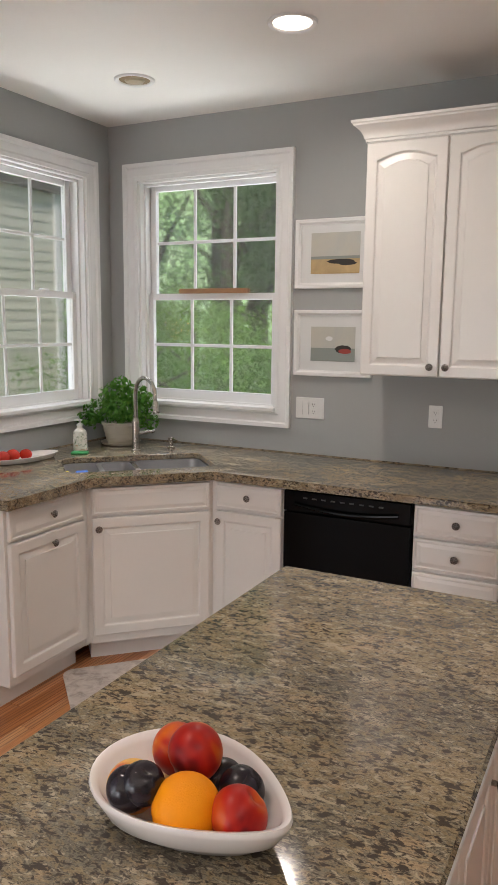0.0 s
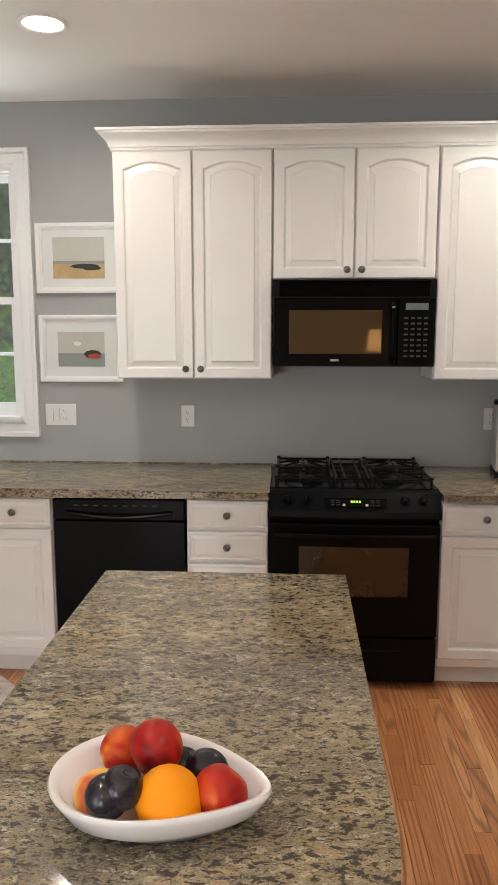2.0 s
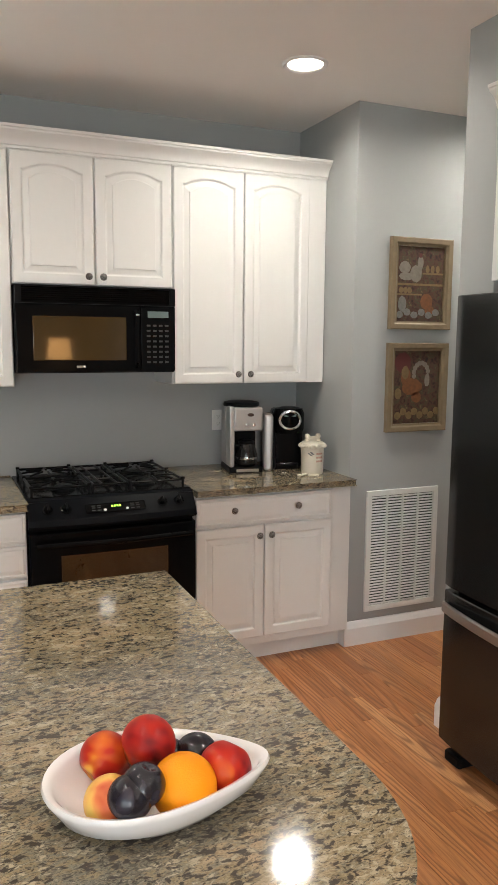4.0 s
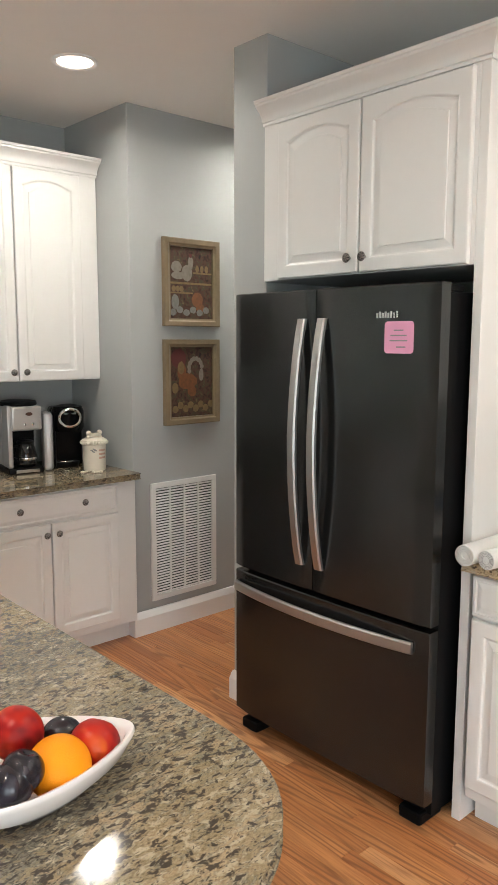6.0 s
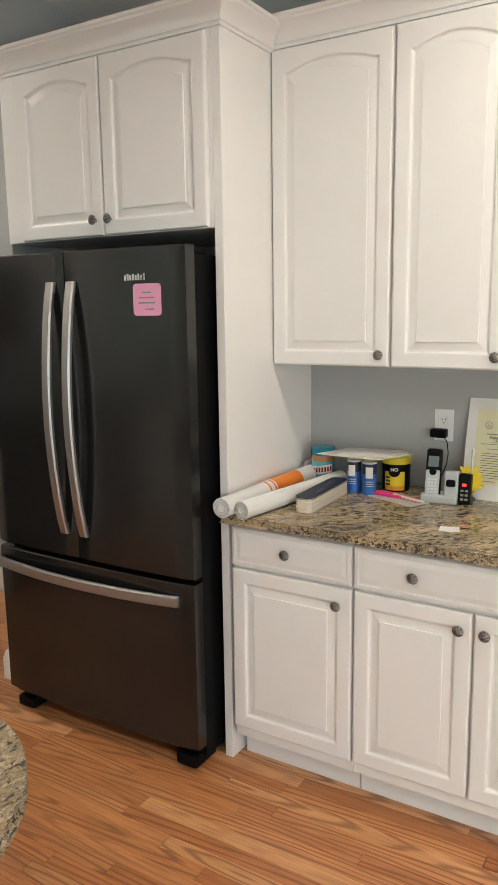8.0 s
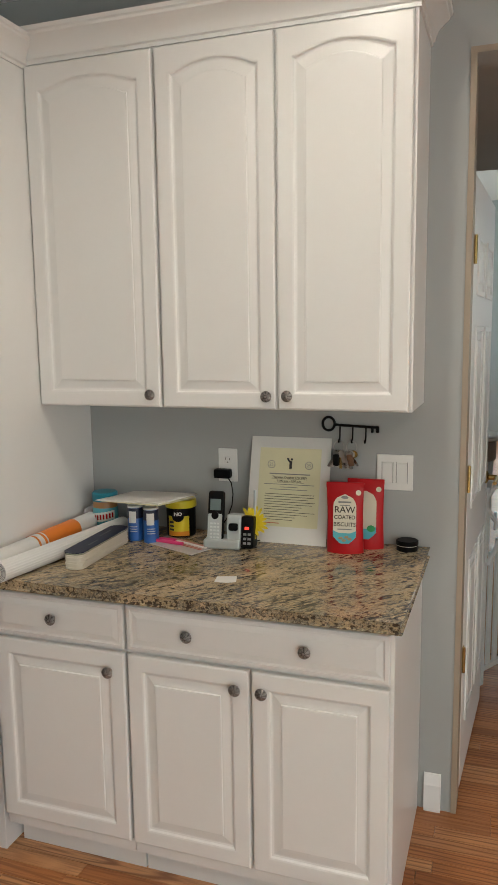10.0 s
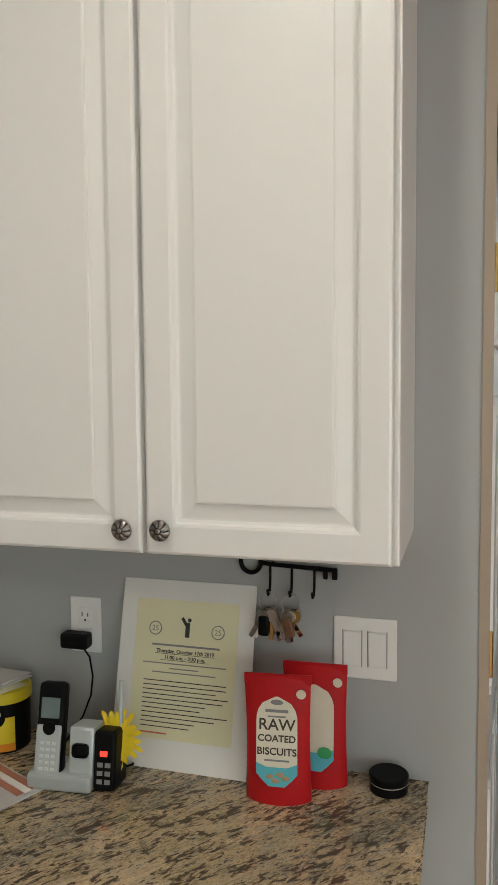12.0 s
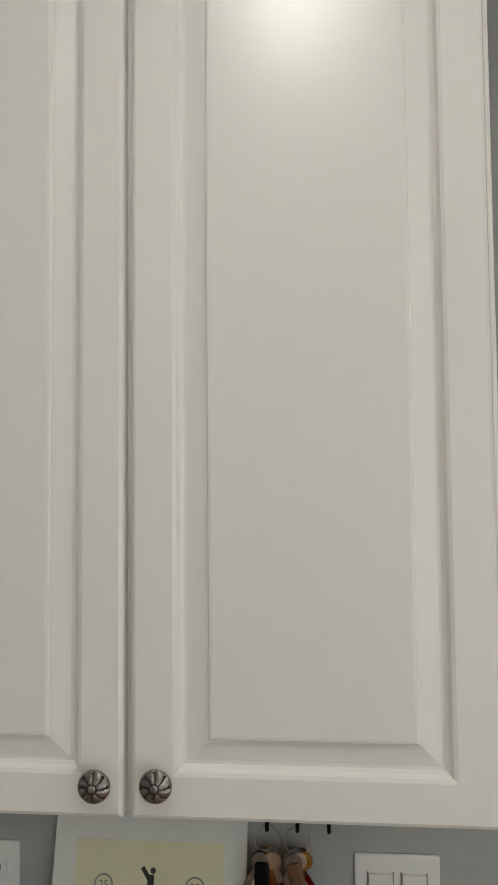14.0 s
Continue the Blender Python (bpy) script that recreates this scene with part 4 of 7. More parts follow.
def grate(x0, x1):
    z, r = 0.955, 0.0065
    y0, y1 = 0.105, 0.645
    b = [tube([(x0, y0, z), (x1, y0, z)], r, 6), tube([(x0, y1, z), (x1, y1, z)], r, 6), tube([(x0, y0, z), (x0, y1, z)], r, 6), tube([(x1, y0, z), (x1, y1, z)], r, 6)]
    for yc in ((y0 * 3 + y1) / 4 - 0.01, (y0 + y1 * 3) / 4 + 0.01):
        cx = (x0 + x1) / 2
        for dx, dy in ((1, 0), (-1, 0), (0, 1), (0, -1), (0.7, 0.7), (-0.7, 0.7), (0.7, -0.7), (-0.7, -0.7)):
            L = ((x1 - x0) / 2) if abs(dx) > 0.5 else 0.12
            b.append(tube([(cx + dx * 0.035, yc + dy * 0.035, z + 0.008), (cx + dx * L * 0.7, yc + dy * 0.09, z + 0.006), (cx + dx * L, yc + dy * 0.125, z)], 0.0055, 6))
    b.append(tube([(x0, (y0 + y1) / 2, z), (x1, (y0 + y1) / 2, z)], r, 6))
    for px in (x0, x1):
        for py in (y0, y1, (y0 + y1) / 2):
            b.append(tube([(px, py, 0.92), (px, py, z)], r, 6))
            b.append(box(px - 0.009, px + 0.009, py - 0.007, py + 0.007, z, z + 0.014, 0.003, 1))
    return join(*b)


part("grate", grate(0.03, 0.285), M_IRON, rg)
part("grate", grate(0.475, 0.73), M_IRON, rg)
part("centre_grate", join(*[tube([(x, 0.11, 0.955), (x, 0.64, 0.955)], 0.006, 6) for x in (0.305, 0.345, 0.415, 0.455)], *[tube([(0.3, y, 0.955), (0.46, y, 0.955)], 0.006, 6) for y in (0.11, 0.25, 0.375, 0.5, 0.64)], *[tube([(x, y, 0.92), (x, y, 0.955)], 0.006, 6) for x in (0.305, 0.455) for y in (0.11, 0.64)]), M_IRON, rg)

# ---- microwave over the range ----
mw = thing("microwave_oven", pose(-0.244, 3.602, 1.455), "black over-the-range microwave oven with tinted glass", "microwave")
MW_, MH = 0.752, 0.402
part("body", box(0, MW_, 0.02, 0.397, 0, MH, 0.003, 1), M_BLACKM, mw)
part("door", box(0.002, 0.575, 0.0, 0.02, 0.004, 0.315, 0.005), M_BLACK, mw)
part("window", box(0.075, 0.508, -0.002, 0.004, 0.058, 0.262, 0.004), M_MWGLASS, mw, "brown tinted microwave window")
part("control_panel", box(0.578, MW_ - 0.002, 0.0, 0.02, 0.004, 0.315, 0.005), M_BLACK, mw)
for i in range(7):
    part("vent_slat", moved(box(0.03, MW_ - 0.03, -0.006, 0.006, -0.0035, 0.0035, 0.001, 1), pose(0, 0.012, 0.331 + i * 0.0095, 30)), M_BLACK, mw)
part("vent_frame", join(box(0.002, 0.03, 0.0, 0.02, 0.318, 0.4), box(MW_ - 0.03, MW_ - 0.002, 0.0, 0.02, 0.318, 0.4), box(0.03, MW_ - 0.03, 0.0, 0.02, 0.394, 0.4), box(0.03, MW_ - 0.03, 0.0, 0.02, 0.318, 0.324)), M_BLACKM, mw)
part("handle", join(tube([(0.553, -0.006, 0.03), (0.553, -0.03, 0.05), (0.553, -0.035, 0.16), (0.553, -0.03, 0.27), (0.553, -0.006, 0.29)], 0.0125, 12)), M_BLACK, mw)
part("handle_clip", box(0.546, 0.56, -0.045, -0.028, 0.268, 0.278, 0.002), M_CHROME, mw)
part("display", box(0.612, 0.715, -0.001, 0.002, 0.262, 0.292), M_SCREEN, mw)
for r in range(8):
    for c in range(4):
        part("button", box(0.607 + c * 0.03, 0.625 + c * 0.03, -0.001, 0.001, 0.045 + r * 0.025, 0.054 + r * 0.025), M_BUTTON, mw)
part("logo_plate", box(0.27, 0.31, -0.001, 0.001, 0.025, 0.035, 0.002, 1), M_STEEL, mw)

# ---- refrigerator ----
fr = thing("refrigerator", pose(1.137, 2.292, 0, 0, 0, -90), "black stainless french door refrigerator with a bottom freezer", "refrigerator")
FWD = 0.931
part("body", box(0.008, FWD - 0.008, 0.075, 0.74, 0.03, 1.752, 0.004), M_BLACKM, fr)
part("hinge_cover", box(FWD - 0.09, FWD - 0.012, 0.03, 0.16, 1.752, 1.775, 0.006), M_BLACKM, fr)
part("hinge_cover", box(0.012, 0.09, 0.03, 0.16, 1.752, 1.775, 0.006), M_BLACKM, fr)
FSPLIT = 0.434


def fridge_front(x0, x1, z0, z1, bow0=0.012):
    """A door whose face bows slightly across its width."""
    rings = []
    n = 14
    for i in range(n + 1):
        u = i / n
        x = x0 + (x1 - x0) * u
        bow = bow0 * (1 - (2 * x / FWD - 1) ** 2)
        e = 0.006 * (max(0, 1 - u / 0.03) ** 2 + max(0, 1 - (1 - u) / 0.03) ** 2)
        y = 0.012 - bow + e
        rings.append([(x, 0.066, z0), (x, y + 0.004, z0), (x, y, z0 + 0.004), (x, y, z1 - 0.004), (x, y + 0.004, z1), (x, 0.066, z1)])
    return rings_mesh(rings, True, True)


dl = part("door", fridge_front(0.0, FSPLIT - 0.002, 0.700, 1.778), M_BSTEEL, fr)
dr = part("door", fridge_front(FSPLIT + 0.002, FWD, 0.700, 1.778), M_BSTEEL, fr)
fz = part("freezer_drawer", fridge_front(0.0, FWD, 0.085, 0.682), M_BSTEEL, fr)
part("gasket", join(box(0.012, FSPLIT - 0.012, 0.066, 0.076, 0.71, 1.75), box(FSPLIT + 0.012, FWD - 0.012, 0.066, 0.076, 0.71, 1.75), box(0.012, FWD - 0.012, 0.066, 0.076, 0.1, 0.67)), M_BLACKM, fr)


def bow_bar(p0, p1, out, width, thick, axis):
    """A flat bar handle that bows outwards between its two ends."""
    rings, n = [], 18
    for i in range(n + 1):
        u = i / n
        p = Vector(p0).lerp(Vector(p1), u)
        y = -out * math.sin(math.pi * min(1, max(0, u))) ** 0.8 - (0.012 if axis == "z" else 0.0)
        a, b = (width / 2, 0) if axis == "z" else (0, width / 2)
        rings.append([(p.x - a, y, p.z - b), (p.x - a * 0.7, y - thick * 0.5, p.z - b * 0.7), (p.x + a * 0.7, y - thick * 0.5, p.z + b * 0.7), (p.x + a, y, p.z + b), (p.x + a, y + thick, p.z + b), (p.x - a, y + thick, p.z - b)])
    return rings_mesh(rings, True, True)


part("handle", join(bow_bar((FSPLIT - 0.052, 0, 0.792), (FSPLIT - 0.052, 0, 1.678), 0.048, 0.038, 0.010, "z"), box(FSPLIT - 0.062, FSPLIT - 0.042, -0.012, 0.006, 1.64, 1.676, 0.003), box(FSPLIT - 0.062, FSPLIT - 0.042, -0.012, 0.006, 0.795, 0.83, 0.003)), M_SATIN, dl, "brushed steel bowed handle")
part("handle", join(bow_bar((FSPLIT + 0.042, 0, 0.792), (FSPLIT + 0.042, 0, 1.678), 0.048, 0.038, 0.010, "z"), box(FSPLIT + 0.032, FSPLIT + 0.052, -0.012, 0.006, 1.64, 1.676, 0.003), box(FSPLIT + 0.032, FSPLIT + 0.052, -0.012, 0.006, 0.795, 0.83, 0.003)), M_SATIN, dr, "brushed steel bowed handle")
part("handle", bow_bar((0.012, 0, 0.621), (FWD - 0.055, 0, 0.621), 0.042, 0.040, 0.008, "x"), M_SATIN, fz, "brushed steel bowed handle")
part("logo", join(*[box(0.700 + i * 0.011, 0.707 + i * 0.011, 0.001, 0.0035, 1.674, 1.69 + 0.004 * (i % 2), 0.0005, 1) for i in range(8)]), M_STEEL, dr, "small silver logo plate")
for _x in (0.02, FWD - 0.11):
    part("foot", join(box(_x, _x + 0.09, 0.03, 0.16, 0.0, 0.045, 0.01), box(_x + 0.02, _x + 0.07, 0.06, 0.3, 0.03, 0.085)), M_BLACKM, fr)
part("toe_grille", box(0.12, FWD - 0.12, 0.1, 0.12, 0.02, 0.084), M_BLACKM, fr)
note = thing("paper_note", pose(1.137, 2.292, 0, 0, 0, -90), "pink paper note on the refrigerator door", "note")
part("sheet", moved(slab(rounded_rect(0.109, 0.1, 0.012), 0.0, 0.0015), pose(0.789, 0.0048, 1.613, 0, 0, 1.8) @ pose(0, 0, 0, 90)), M_PINK, note)
for _i, (_w, _z) in enumerate(((0.035, 0.022), (0.06, 0.006), (0.066, -0.01), (0.034, -0.03))):
    part("writing", moved(box(-_w / 2, _w / 2, -0.0022, -0.0014, _z - 0.0022, _z + 0.0022), pose(0.788 + (0.01 if _i == 3 else 0), 0.0048, 1.613, 0, 0, 1.8)), M_GREYINK, note)

# ---- fruit bowl on the island ----
TOP = 0.915
BOWL_C, BOWL_A = (-0.329, 1.063), -12.5


def bowl_loop(s, z, n=48):
    out = []
    for i in range(n):
        a = 2 * math.pi * i / n
        c, sn = math.cos(a), math.sin(a)
        x = 0.168 * c
        y = 0.114 * sn * (1 - 0.30 * c - 0.12 * c * c)
        out.append((x * s, y * s, z + (0.006 * c if s > 0.85 else 0)))
    return out


bowl = solid("fruit_bowl", rings_mesh([bowl_loop(0.56, 0.0), bowl_loop(0.66, 0.003), bowl_loop(0.88, 0.024), bowl_loop(0.985, 0.050), bowl_loop(1.0, 0.056), bowl_loop(0.985, 0.061), bowl_loop(0.94, 0.0595), bowl_loop(0.90, 0.052), bowl_loop(0.81, 0.028), bowl_loop(0.62, 0.013), bowl_loop(0.40, 0.011)], True, True), M_CERAMIC, "white ceramic teardrop bowl full of fruit on the island", "bowl", m=pose(*BOWL_C, ITOP, 0, 0, BOWL_A), angle=60)


def fruit(name, c, r, material, label, squash=(1, 1, 0.95), groove=0.0, turn=0.0):
    bm = ball(r, (0, 0, 0), squash, 28)
    for v in bm.verts:
        a = math.atan2(v.co.y, v.co.x)
        rad = math.hypot(v.co.x, v.co.y)
        cut = groove * math.exp(-(a / 0.28) ** 2) * min(1, rad / (r * 0.6))
        k = 1 - cut
        v.co.x, v.co.y = v.co.x * k, v.co.y * k
        if v.co.z > r * 0.7 and groove:
            v.co.z -= (r * 0.25) * max(0, 1 - rad / (r * 0.45))
    return solid(name, bm, material, label, "fruit", group="fruit in the bowl", m=pose(*c, turn * 0.4, 20, turn), angle=80)


fruit("orange", (-0.307, 1.009, 0.983), 0.0475, M_ORANGE, "bright ripe orange in the white bowl", (1, 1, 0.97))
fruit("nectarine", (-0.237, 1.027, 0.985), 0.0395, M_NECT, "red nectarine at the bowl's narrow end", groove=0.13, turn=100)
fruit("nectarine", (-0.338, 1.082, 1.017), 0.041, M_NECT, "dark red nectarine on top of the fruit", (0.97, 1, 1.02), 0.12, 200)
fruit("peach", (-0.394, 1.122, 0.984), 0.040, M_NECT, "red and yellow nectarine in the white bowl", groove=0.1, turn=300)
fruit("peach", (-0.408, 1.026, 0.974), 0.038, M_PEACH, "pale yellow peach in the white bowl", groove=0.1, turn=40)
fruit("plum", (-0.369, 0.996, 1.008), 0.0305, M_PLUM, "black plum in the white bowl", groove=0.05, turn=10)
fruit("plum", (-0.389, 0.991, 0.997), 0.0315, M_PLUM, "black plum in the white bowl", groove=0.05, turn=80)
fruit("plum", (-0.263, 1.083, 0.981), 0.034, M_PLUM, "black plum in the white bowl", groove=0.05, turn=150)
fruit("plum", (-0.303, 1.100, 0.972), 0.033, M_PLUM, "black plum under the other fruit", groove=0.05, turn=220)

# ---- pictures, switches and outlets on the walls ----
def framed_picture(m, w, h, frame_w, label, frame_mat, deep, mount):
    p = thing("framed_picture", m, label, "picture", "framed pictures")
    prof = [(0.0, 0.0), (0.0, -deep), (0.004, -deep - 0.002), (frame_w * 0.6, -deep), (frame_w * 0.8, -deep + 0.006), (frame_w, -deep + 0.008), (frame_w, -0.002)]
    rings = []
    for px, pz, sx, sz in ((0, 0, 1, 1), (w, 0, -1, 1), (w, h, -1, -1), (0, h, 1, -1)):
        rings.append([(px + sx * o, y, pz + sz * o) for o, y in prof])
    rings.append(rings[0])
    bm = rings_mesh(rings, False, False)
    bmesh.ops.remove_doubles(bm, verts=bm.verts, dist=1e-6)
    part("frame", bm, frame_mat, p, "", 20)
    part("mount", box(frame_w - 0.002, w - frame_w + 0.002, -0.008, -0.003, frame_w - 0.002, h - frame_w + 0.002), mount, p)
    return p


def blob(cx, cz, rx, rz, y, n=18, wob=0.15, seed=1):
    rg = random.Random(seed)
    pts = [(cx + rx * math.cos(2 * math.pi * i / n) * (1 + wob * (rg.random() - 0.5)), cz + rz * math.sin(2 * math.pi * i / n) * (1 + wob * (rg.random() - 0.5))) for i in range(n)]
    bm = bmesh.new()
    bm.faces.new([bm.verts.new((x, y, z)) for x, z in pts])
    r = bmesh.ops.extrude_face_region(bm, geom=list(bm.faces))
    for v in r["geom"]:
        if isinstance(v, bmesh.types.BMVert):
            v.co.y += 0.0006
    return bm


def flat(x0, x1, z0, z1, y):
    return box(x0, x1, y, y + 0.0006, z0, z1)


M_SKYP = patch_mat("painted_sky", [(0.45, 0.46, 0.44), (0.55, 0.52, 0.44)], 6, 0.6)
M_SAND = patch_mat("painted_sand", [(0.42, 0.30, 0.15), (0.55, 0.40, 0.20)], 12, 0.6)
M_HULL = mat("painted_dark_brown", (0.035, 0.028, 0.022), 0.6)
M_SEAP = mat("painted_grey_water", (0.26, 0.29, 0.27), 0.6)
M_MOUNT = mat("white_mat_board", (0.70, 0.71, 0.71), 0.7, var=0.02)
pic = framed_picture(pose(-1.488, NY - 0.001, 1.815), 0.445, 0.356, 0.03, "white framed picture of a boat on a beach", M_TRIM, 0.022, M_MOUNT)
part("print", flat(0.087, 0.358, 0.075, 0.285, -0.0095), M_SKYP, pic, "beach print in tan and grey")
part("print_sand", flat(0.087, 0.358, 0.075, 0.150, -0.0105), M_SAND, pic)
part("print_sea", flat(0.087, 0.358, 0.150, 0.165, -0.0105), M_SEAP, pic)
part("print_boat", join(blob(0.255, 0.137, 0.075, 0.013, -0.0115), blob(0.29, 0.128, 0.05, 0.012, -0.0118, seed=2)), M_HULL, pic)
pic = framed_picture(pose(-1.486, NY - 0.001, 1.353), 0.44, 0.35, 0.03, "white framed picture of a small red boat", M_TRIM, 0.022, M_MOUNT)
part("print", flat(0.095, 0.345, 0.08, 0.262, -0.0095), M_SKYP, pic, "harbour print in pale grey")
part("print_sea", flat(0.095, 0.345, 0.08, 0.15, -0.0105), M_SEAP, pic)
part("print_boat", blob(0.28, 0.145, 0.045, 0.022, -0.0115), M_HULL, pic)
part("print_hull", blob(0.29, 0.135, 0.035, 0.014, -0.0122, seed=4), mat("painted_red", (0.34, 0.05, 0.04), 0.6), pic)
part("print_sail", blob(0.2, 0.2, 0.02, 0.012, -0.0115, seed=3), M_MOUNT, pic)

def paint(pic, material, *shapes):
    for b in shapes:
        part("painted_shape", b, material, pic)


M_PBROWN = patch_mat("painted_barn_brown", [(0.012, 0.007, 0.006), (0.045, 0.016, 0.011), (0.075, 0.034, 0.019), (0.05, 0.042, 0.022), (0.15, 0.10, 0.05)], 44, 0.75, 4)
M_PCREAM = mat("painted_cream", (0.205, 0.180, 0.150), 0.6, var=0.3, scale=60)
M_PRUST = mat("painted_rust", (0.174, 0.063, 0.018), 0.6, var=0.35, scale=60)
M_PGOLD = mat("painted_gold", (0.174, 0.114, 0.045), 0.6, var=0.3, scale=60)
M_PRED = mat("painted_dark_red", (0.085, 0.014, 0.012), 0.6)
M_PGREY = mat("painted_grey", (0.17, 0.165, 0.155), 0.6, var=0.3, scale=80)
WR = 3.37
pic = framed_picture(pose(1.570, WR - 0.001, 1.676), 0.376, 0.464, 0.042, "gold framed farmyard painting of a white hen", M_GOLD, 0.028, M_PBROWN)
part("painting", flat(0.045, 0.331, 0.045, 0.419, -0.0095), M_PBROWN, pic, "dark brown farmyard painting")
paint(pic, M_PCREAM, blob(0.16, 0.285, 0.036, 0.045, -0.0105), blob(0.185, 0.34, 0.018, 0.035, -0.0108, seed=5), blob(0.09, 0.315, 0.035, 0.03, -0.0108, seed=6), blob(0.10, 0.27, 0.045, 0.02, -0.0108, seed=16))
part("painted_shape", blob(0.185, 0.378, 0.01, 0.012, -0.0112, seed=7), M_PRED, pic)
paint(pic, M_PRUST, blob(0.23, 0.145, 0.04, 0.04, -0.0105, seed=8), blob(0.25, 0.10, 0.03, 0.025, -0.0108, seed=9))
paint(pic, M_PGOLD, flat(0.20, 0.331, 0.283, 0.292, -0.0105), flat(0.045, 0.331, 0.225, 0.236, -0.0105), flat(0.045, 0.2, 0.175, 0.183, -0.0105))
paint(pic, M_PGOLD, *[blob(0.07 + i * 0.026, 0.20, 0.014, 0.016, -0.011, seed=20 + i) for i in range(3)], *[blob(0.23 + i * 0.032, 0.31, 0.012, 0.02, -0.011, seed=30 + i) for i in range(3)])
paint(pic, M_PGREY, *[blob(0.065 + i * 0.045, 0.075 + 0.014 * (i % 2), 0.022, 0.018, -0.011, seed=40 + i) for i in range(6)], blob(0.08, 0.13, 0.025, 0.04, -0.0108, seed=47))
pic = framed_picture(pose(1.568, WR - 0.001, 1.142), 0.376, 0.464, 0.042, "gold framed painting of a rust coloured rooster", M_GOLD, 0.028, M_PBROWN)
part("painting", flat(0.045, 0.331, 0.045, 0.419, -0.0095), M_PBROWN, pic, "dark red brown farmyard painting")
part("painted_shape", blob(0.10, 0.36, 0.05, 0.055, -0.0102, seed=11), M_PRED, pic)
paint(pic, M_PRUST, blob(0.16, 0.235, 0.065, 0.045, -0.0108, seed=12), blob(0.12, 0.29, 0.03, 0.05, -0.011, seed=13), blob(0.19, 0.18, 0.03, 0.03, -0.0108, seed=14))
paint(pic, M_PGOLD, blob(0.115, 0.31, 0.022, 0.035, -0.0115, seed=15))
_arc = [(0.215 + 0.045 * math.cos(a), -0.0115, 0.305 + 0.055 * math.sin(a)) for a in [0.2 + 0.2 * i for i in range(17)]]
paint(pic, M_PCREAM, tube(_arc, 0.0012, 4), *[blob(p[0], p[2], 0.013, 0.013, -0.0112, seed=50 + i) for i, p in enumerate(_arc[::2])], blob(0.255, 0.27, 0.016, 0.035, -0.0112, seed=66))
paint(pic, M_PGOLD, *[blob(0.075 + i * 0.035, 0.085 + 0.02 * (i % 2), 0.02, 0.02, -0.011, seed=70 + i) for i in range(8)], blob(0.075, 0.2, 0.022, 0.03, -0.0108, seed=79))

# return air grille
vent = thing("air_vent", pose(1.474, WR - 0.001, 0.176), "white louvred return air grille low on the wall", "vent")
VW, VH = 0.452, 0.658
part("frame", join(box(0, VW, -0.012, 0, 0, 0.03, 0.002, 1), box(0, VW, -0.012, 0, VH - 0.03, VH, 0.002, 1), box(0, 0.03, -0.0118, 0, 0.03, VH - 0.03), box(VW - 0.03, VW, -0.0118, 0, 0.03, VH - 0.03)), M_PLASTIC_W, vent)
# flat dark sheet on the wall, paints the duct's shade between the slats
part("backing", box(0.03, VW - 0.03, -0.0012, 0, 0.03, VH - 0.03), mat("duct_shade", (0.03, 0.03, 0.03), 0.8), vent)
_slat = part("slat", moved(box(0.03, VW - 0.03, -0.0008, 0.0008, -0.0045, 0.0045), pose(0, 0, 0, -24)), M_PLASTIC_W, vent)
_n = 39
_slat.location = (0, -0.007, 0.038)
for i in range(1, _n):
    o = new("slat", _slat.data)
    o.parent, o.location = vent, (0, -0.007, 0.038 + (VH - 0.076) * i / (_n - 1))
for i in range(1, 4):
    part("mullion", box(0.03 + (VW - 0.06) * i / 4 - 0.004, 0.03 + (VW - 0.06) * i / 4 + 0.004, -0.0105, -0.0012, 0.03, VH - 0.03), M_PLASTIC_W, vent)


def plate(m, w, h, kinds, label):
    p = thing("wall_plate", m, label, "switch" if "r" in kinds else "outlet", "wall plates")
    part("cover", box(-w / 2, w / 2, -0.006, 0, -h / 2, h / 2, 0.003), M_PLASTIC_W, p)
    n = len(kinds)
    for i, k in enumerate(kinds):
        cx = (i - (n - 1) / 2) * 0.046
        if k == "r":
            part("rocker", moved(box(cx - 0.0165, cx + 0.0165, -0.009, -0.004, -0.033, 0.033, 0.001, 1), pose(0, 0, 0, 3)), M_PLASTIC_W, p)
            part("rocker_surround", join(box(cx - 0.0185, cx - 0.0168, -0.0068, -0.005, -0.0345, 0.0345), box(cx + 0.0168, cx + 0.0185, -0.0068, -0.005, -0.0345, 0.0345)), M_GREYINK, p)
        else:
            for dz in (-0.0195, 0.0195):
                sk = part("socket", box(cx - 0.0165, cx + 0.0165, -0.0075, -0.004, dz - 0.0145, dz + 0.0145, 0.003), M_PLASTIC_W, p)
                part("slot", join(box(cx - 0.0075, cx - 0.0055, -0.008, -0.007, dz - 0.002, dz + 0.007), box(cx + 0.0055, cx + 0.0075, -0.008, -0.007, dz - 0.002, dz + 0.006), box(cx - 0.002, cx + 0.002, -0.008, -0.007, dz - 0.011, dz - 0.007)), M_INK, sk)
    part("screw", join(*[moved(lathe([(0.0028, 0), (0.0028, 0.0008), (0.001, 0.001)], 10), pose(sx, -0.006, sz, 90)) for sx in ([0] if n == 1 else [-0.023, 0.023]) for sz in (-h / 2 + 0.008, h / 2 - 0.008)]), M_PLASTIC_W, p)
    return p


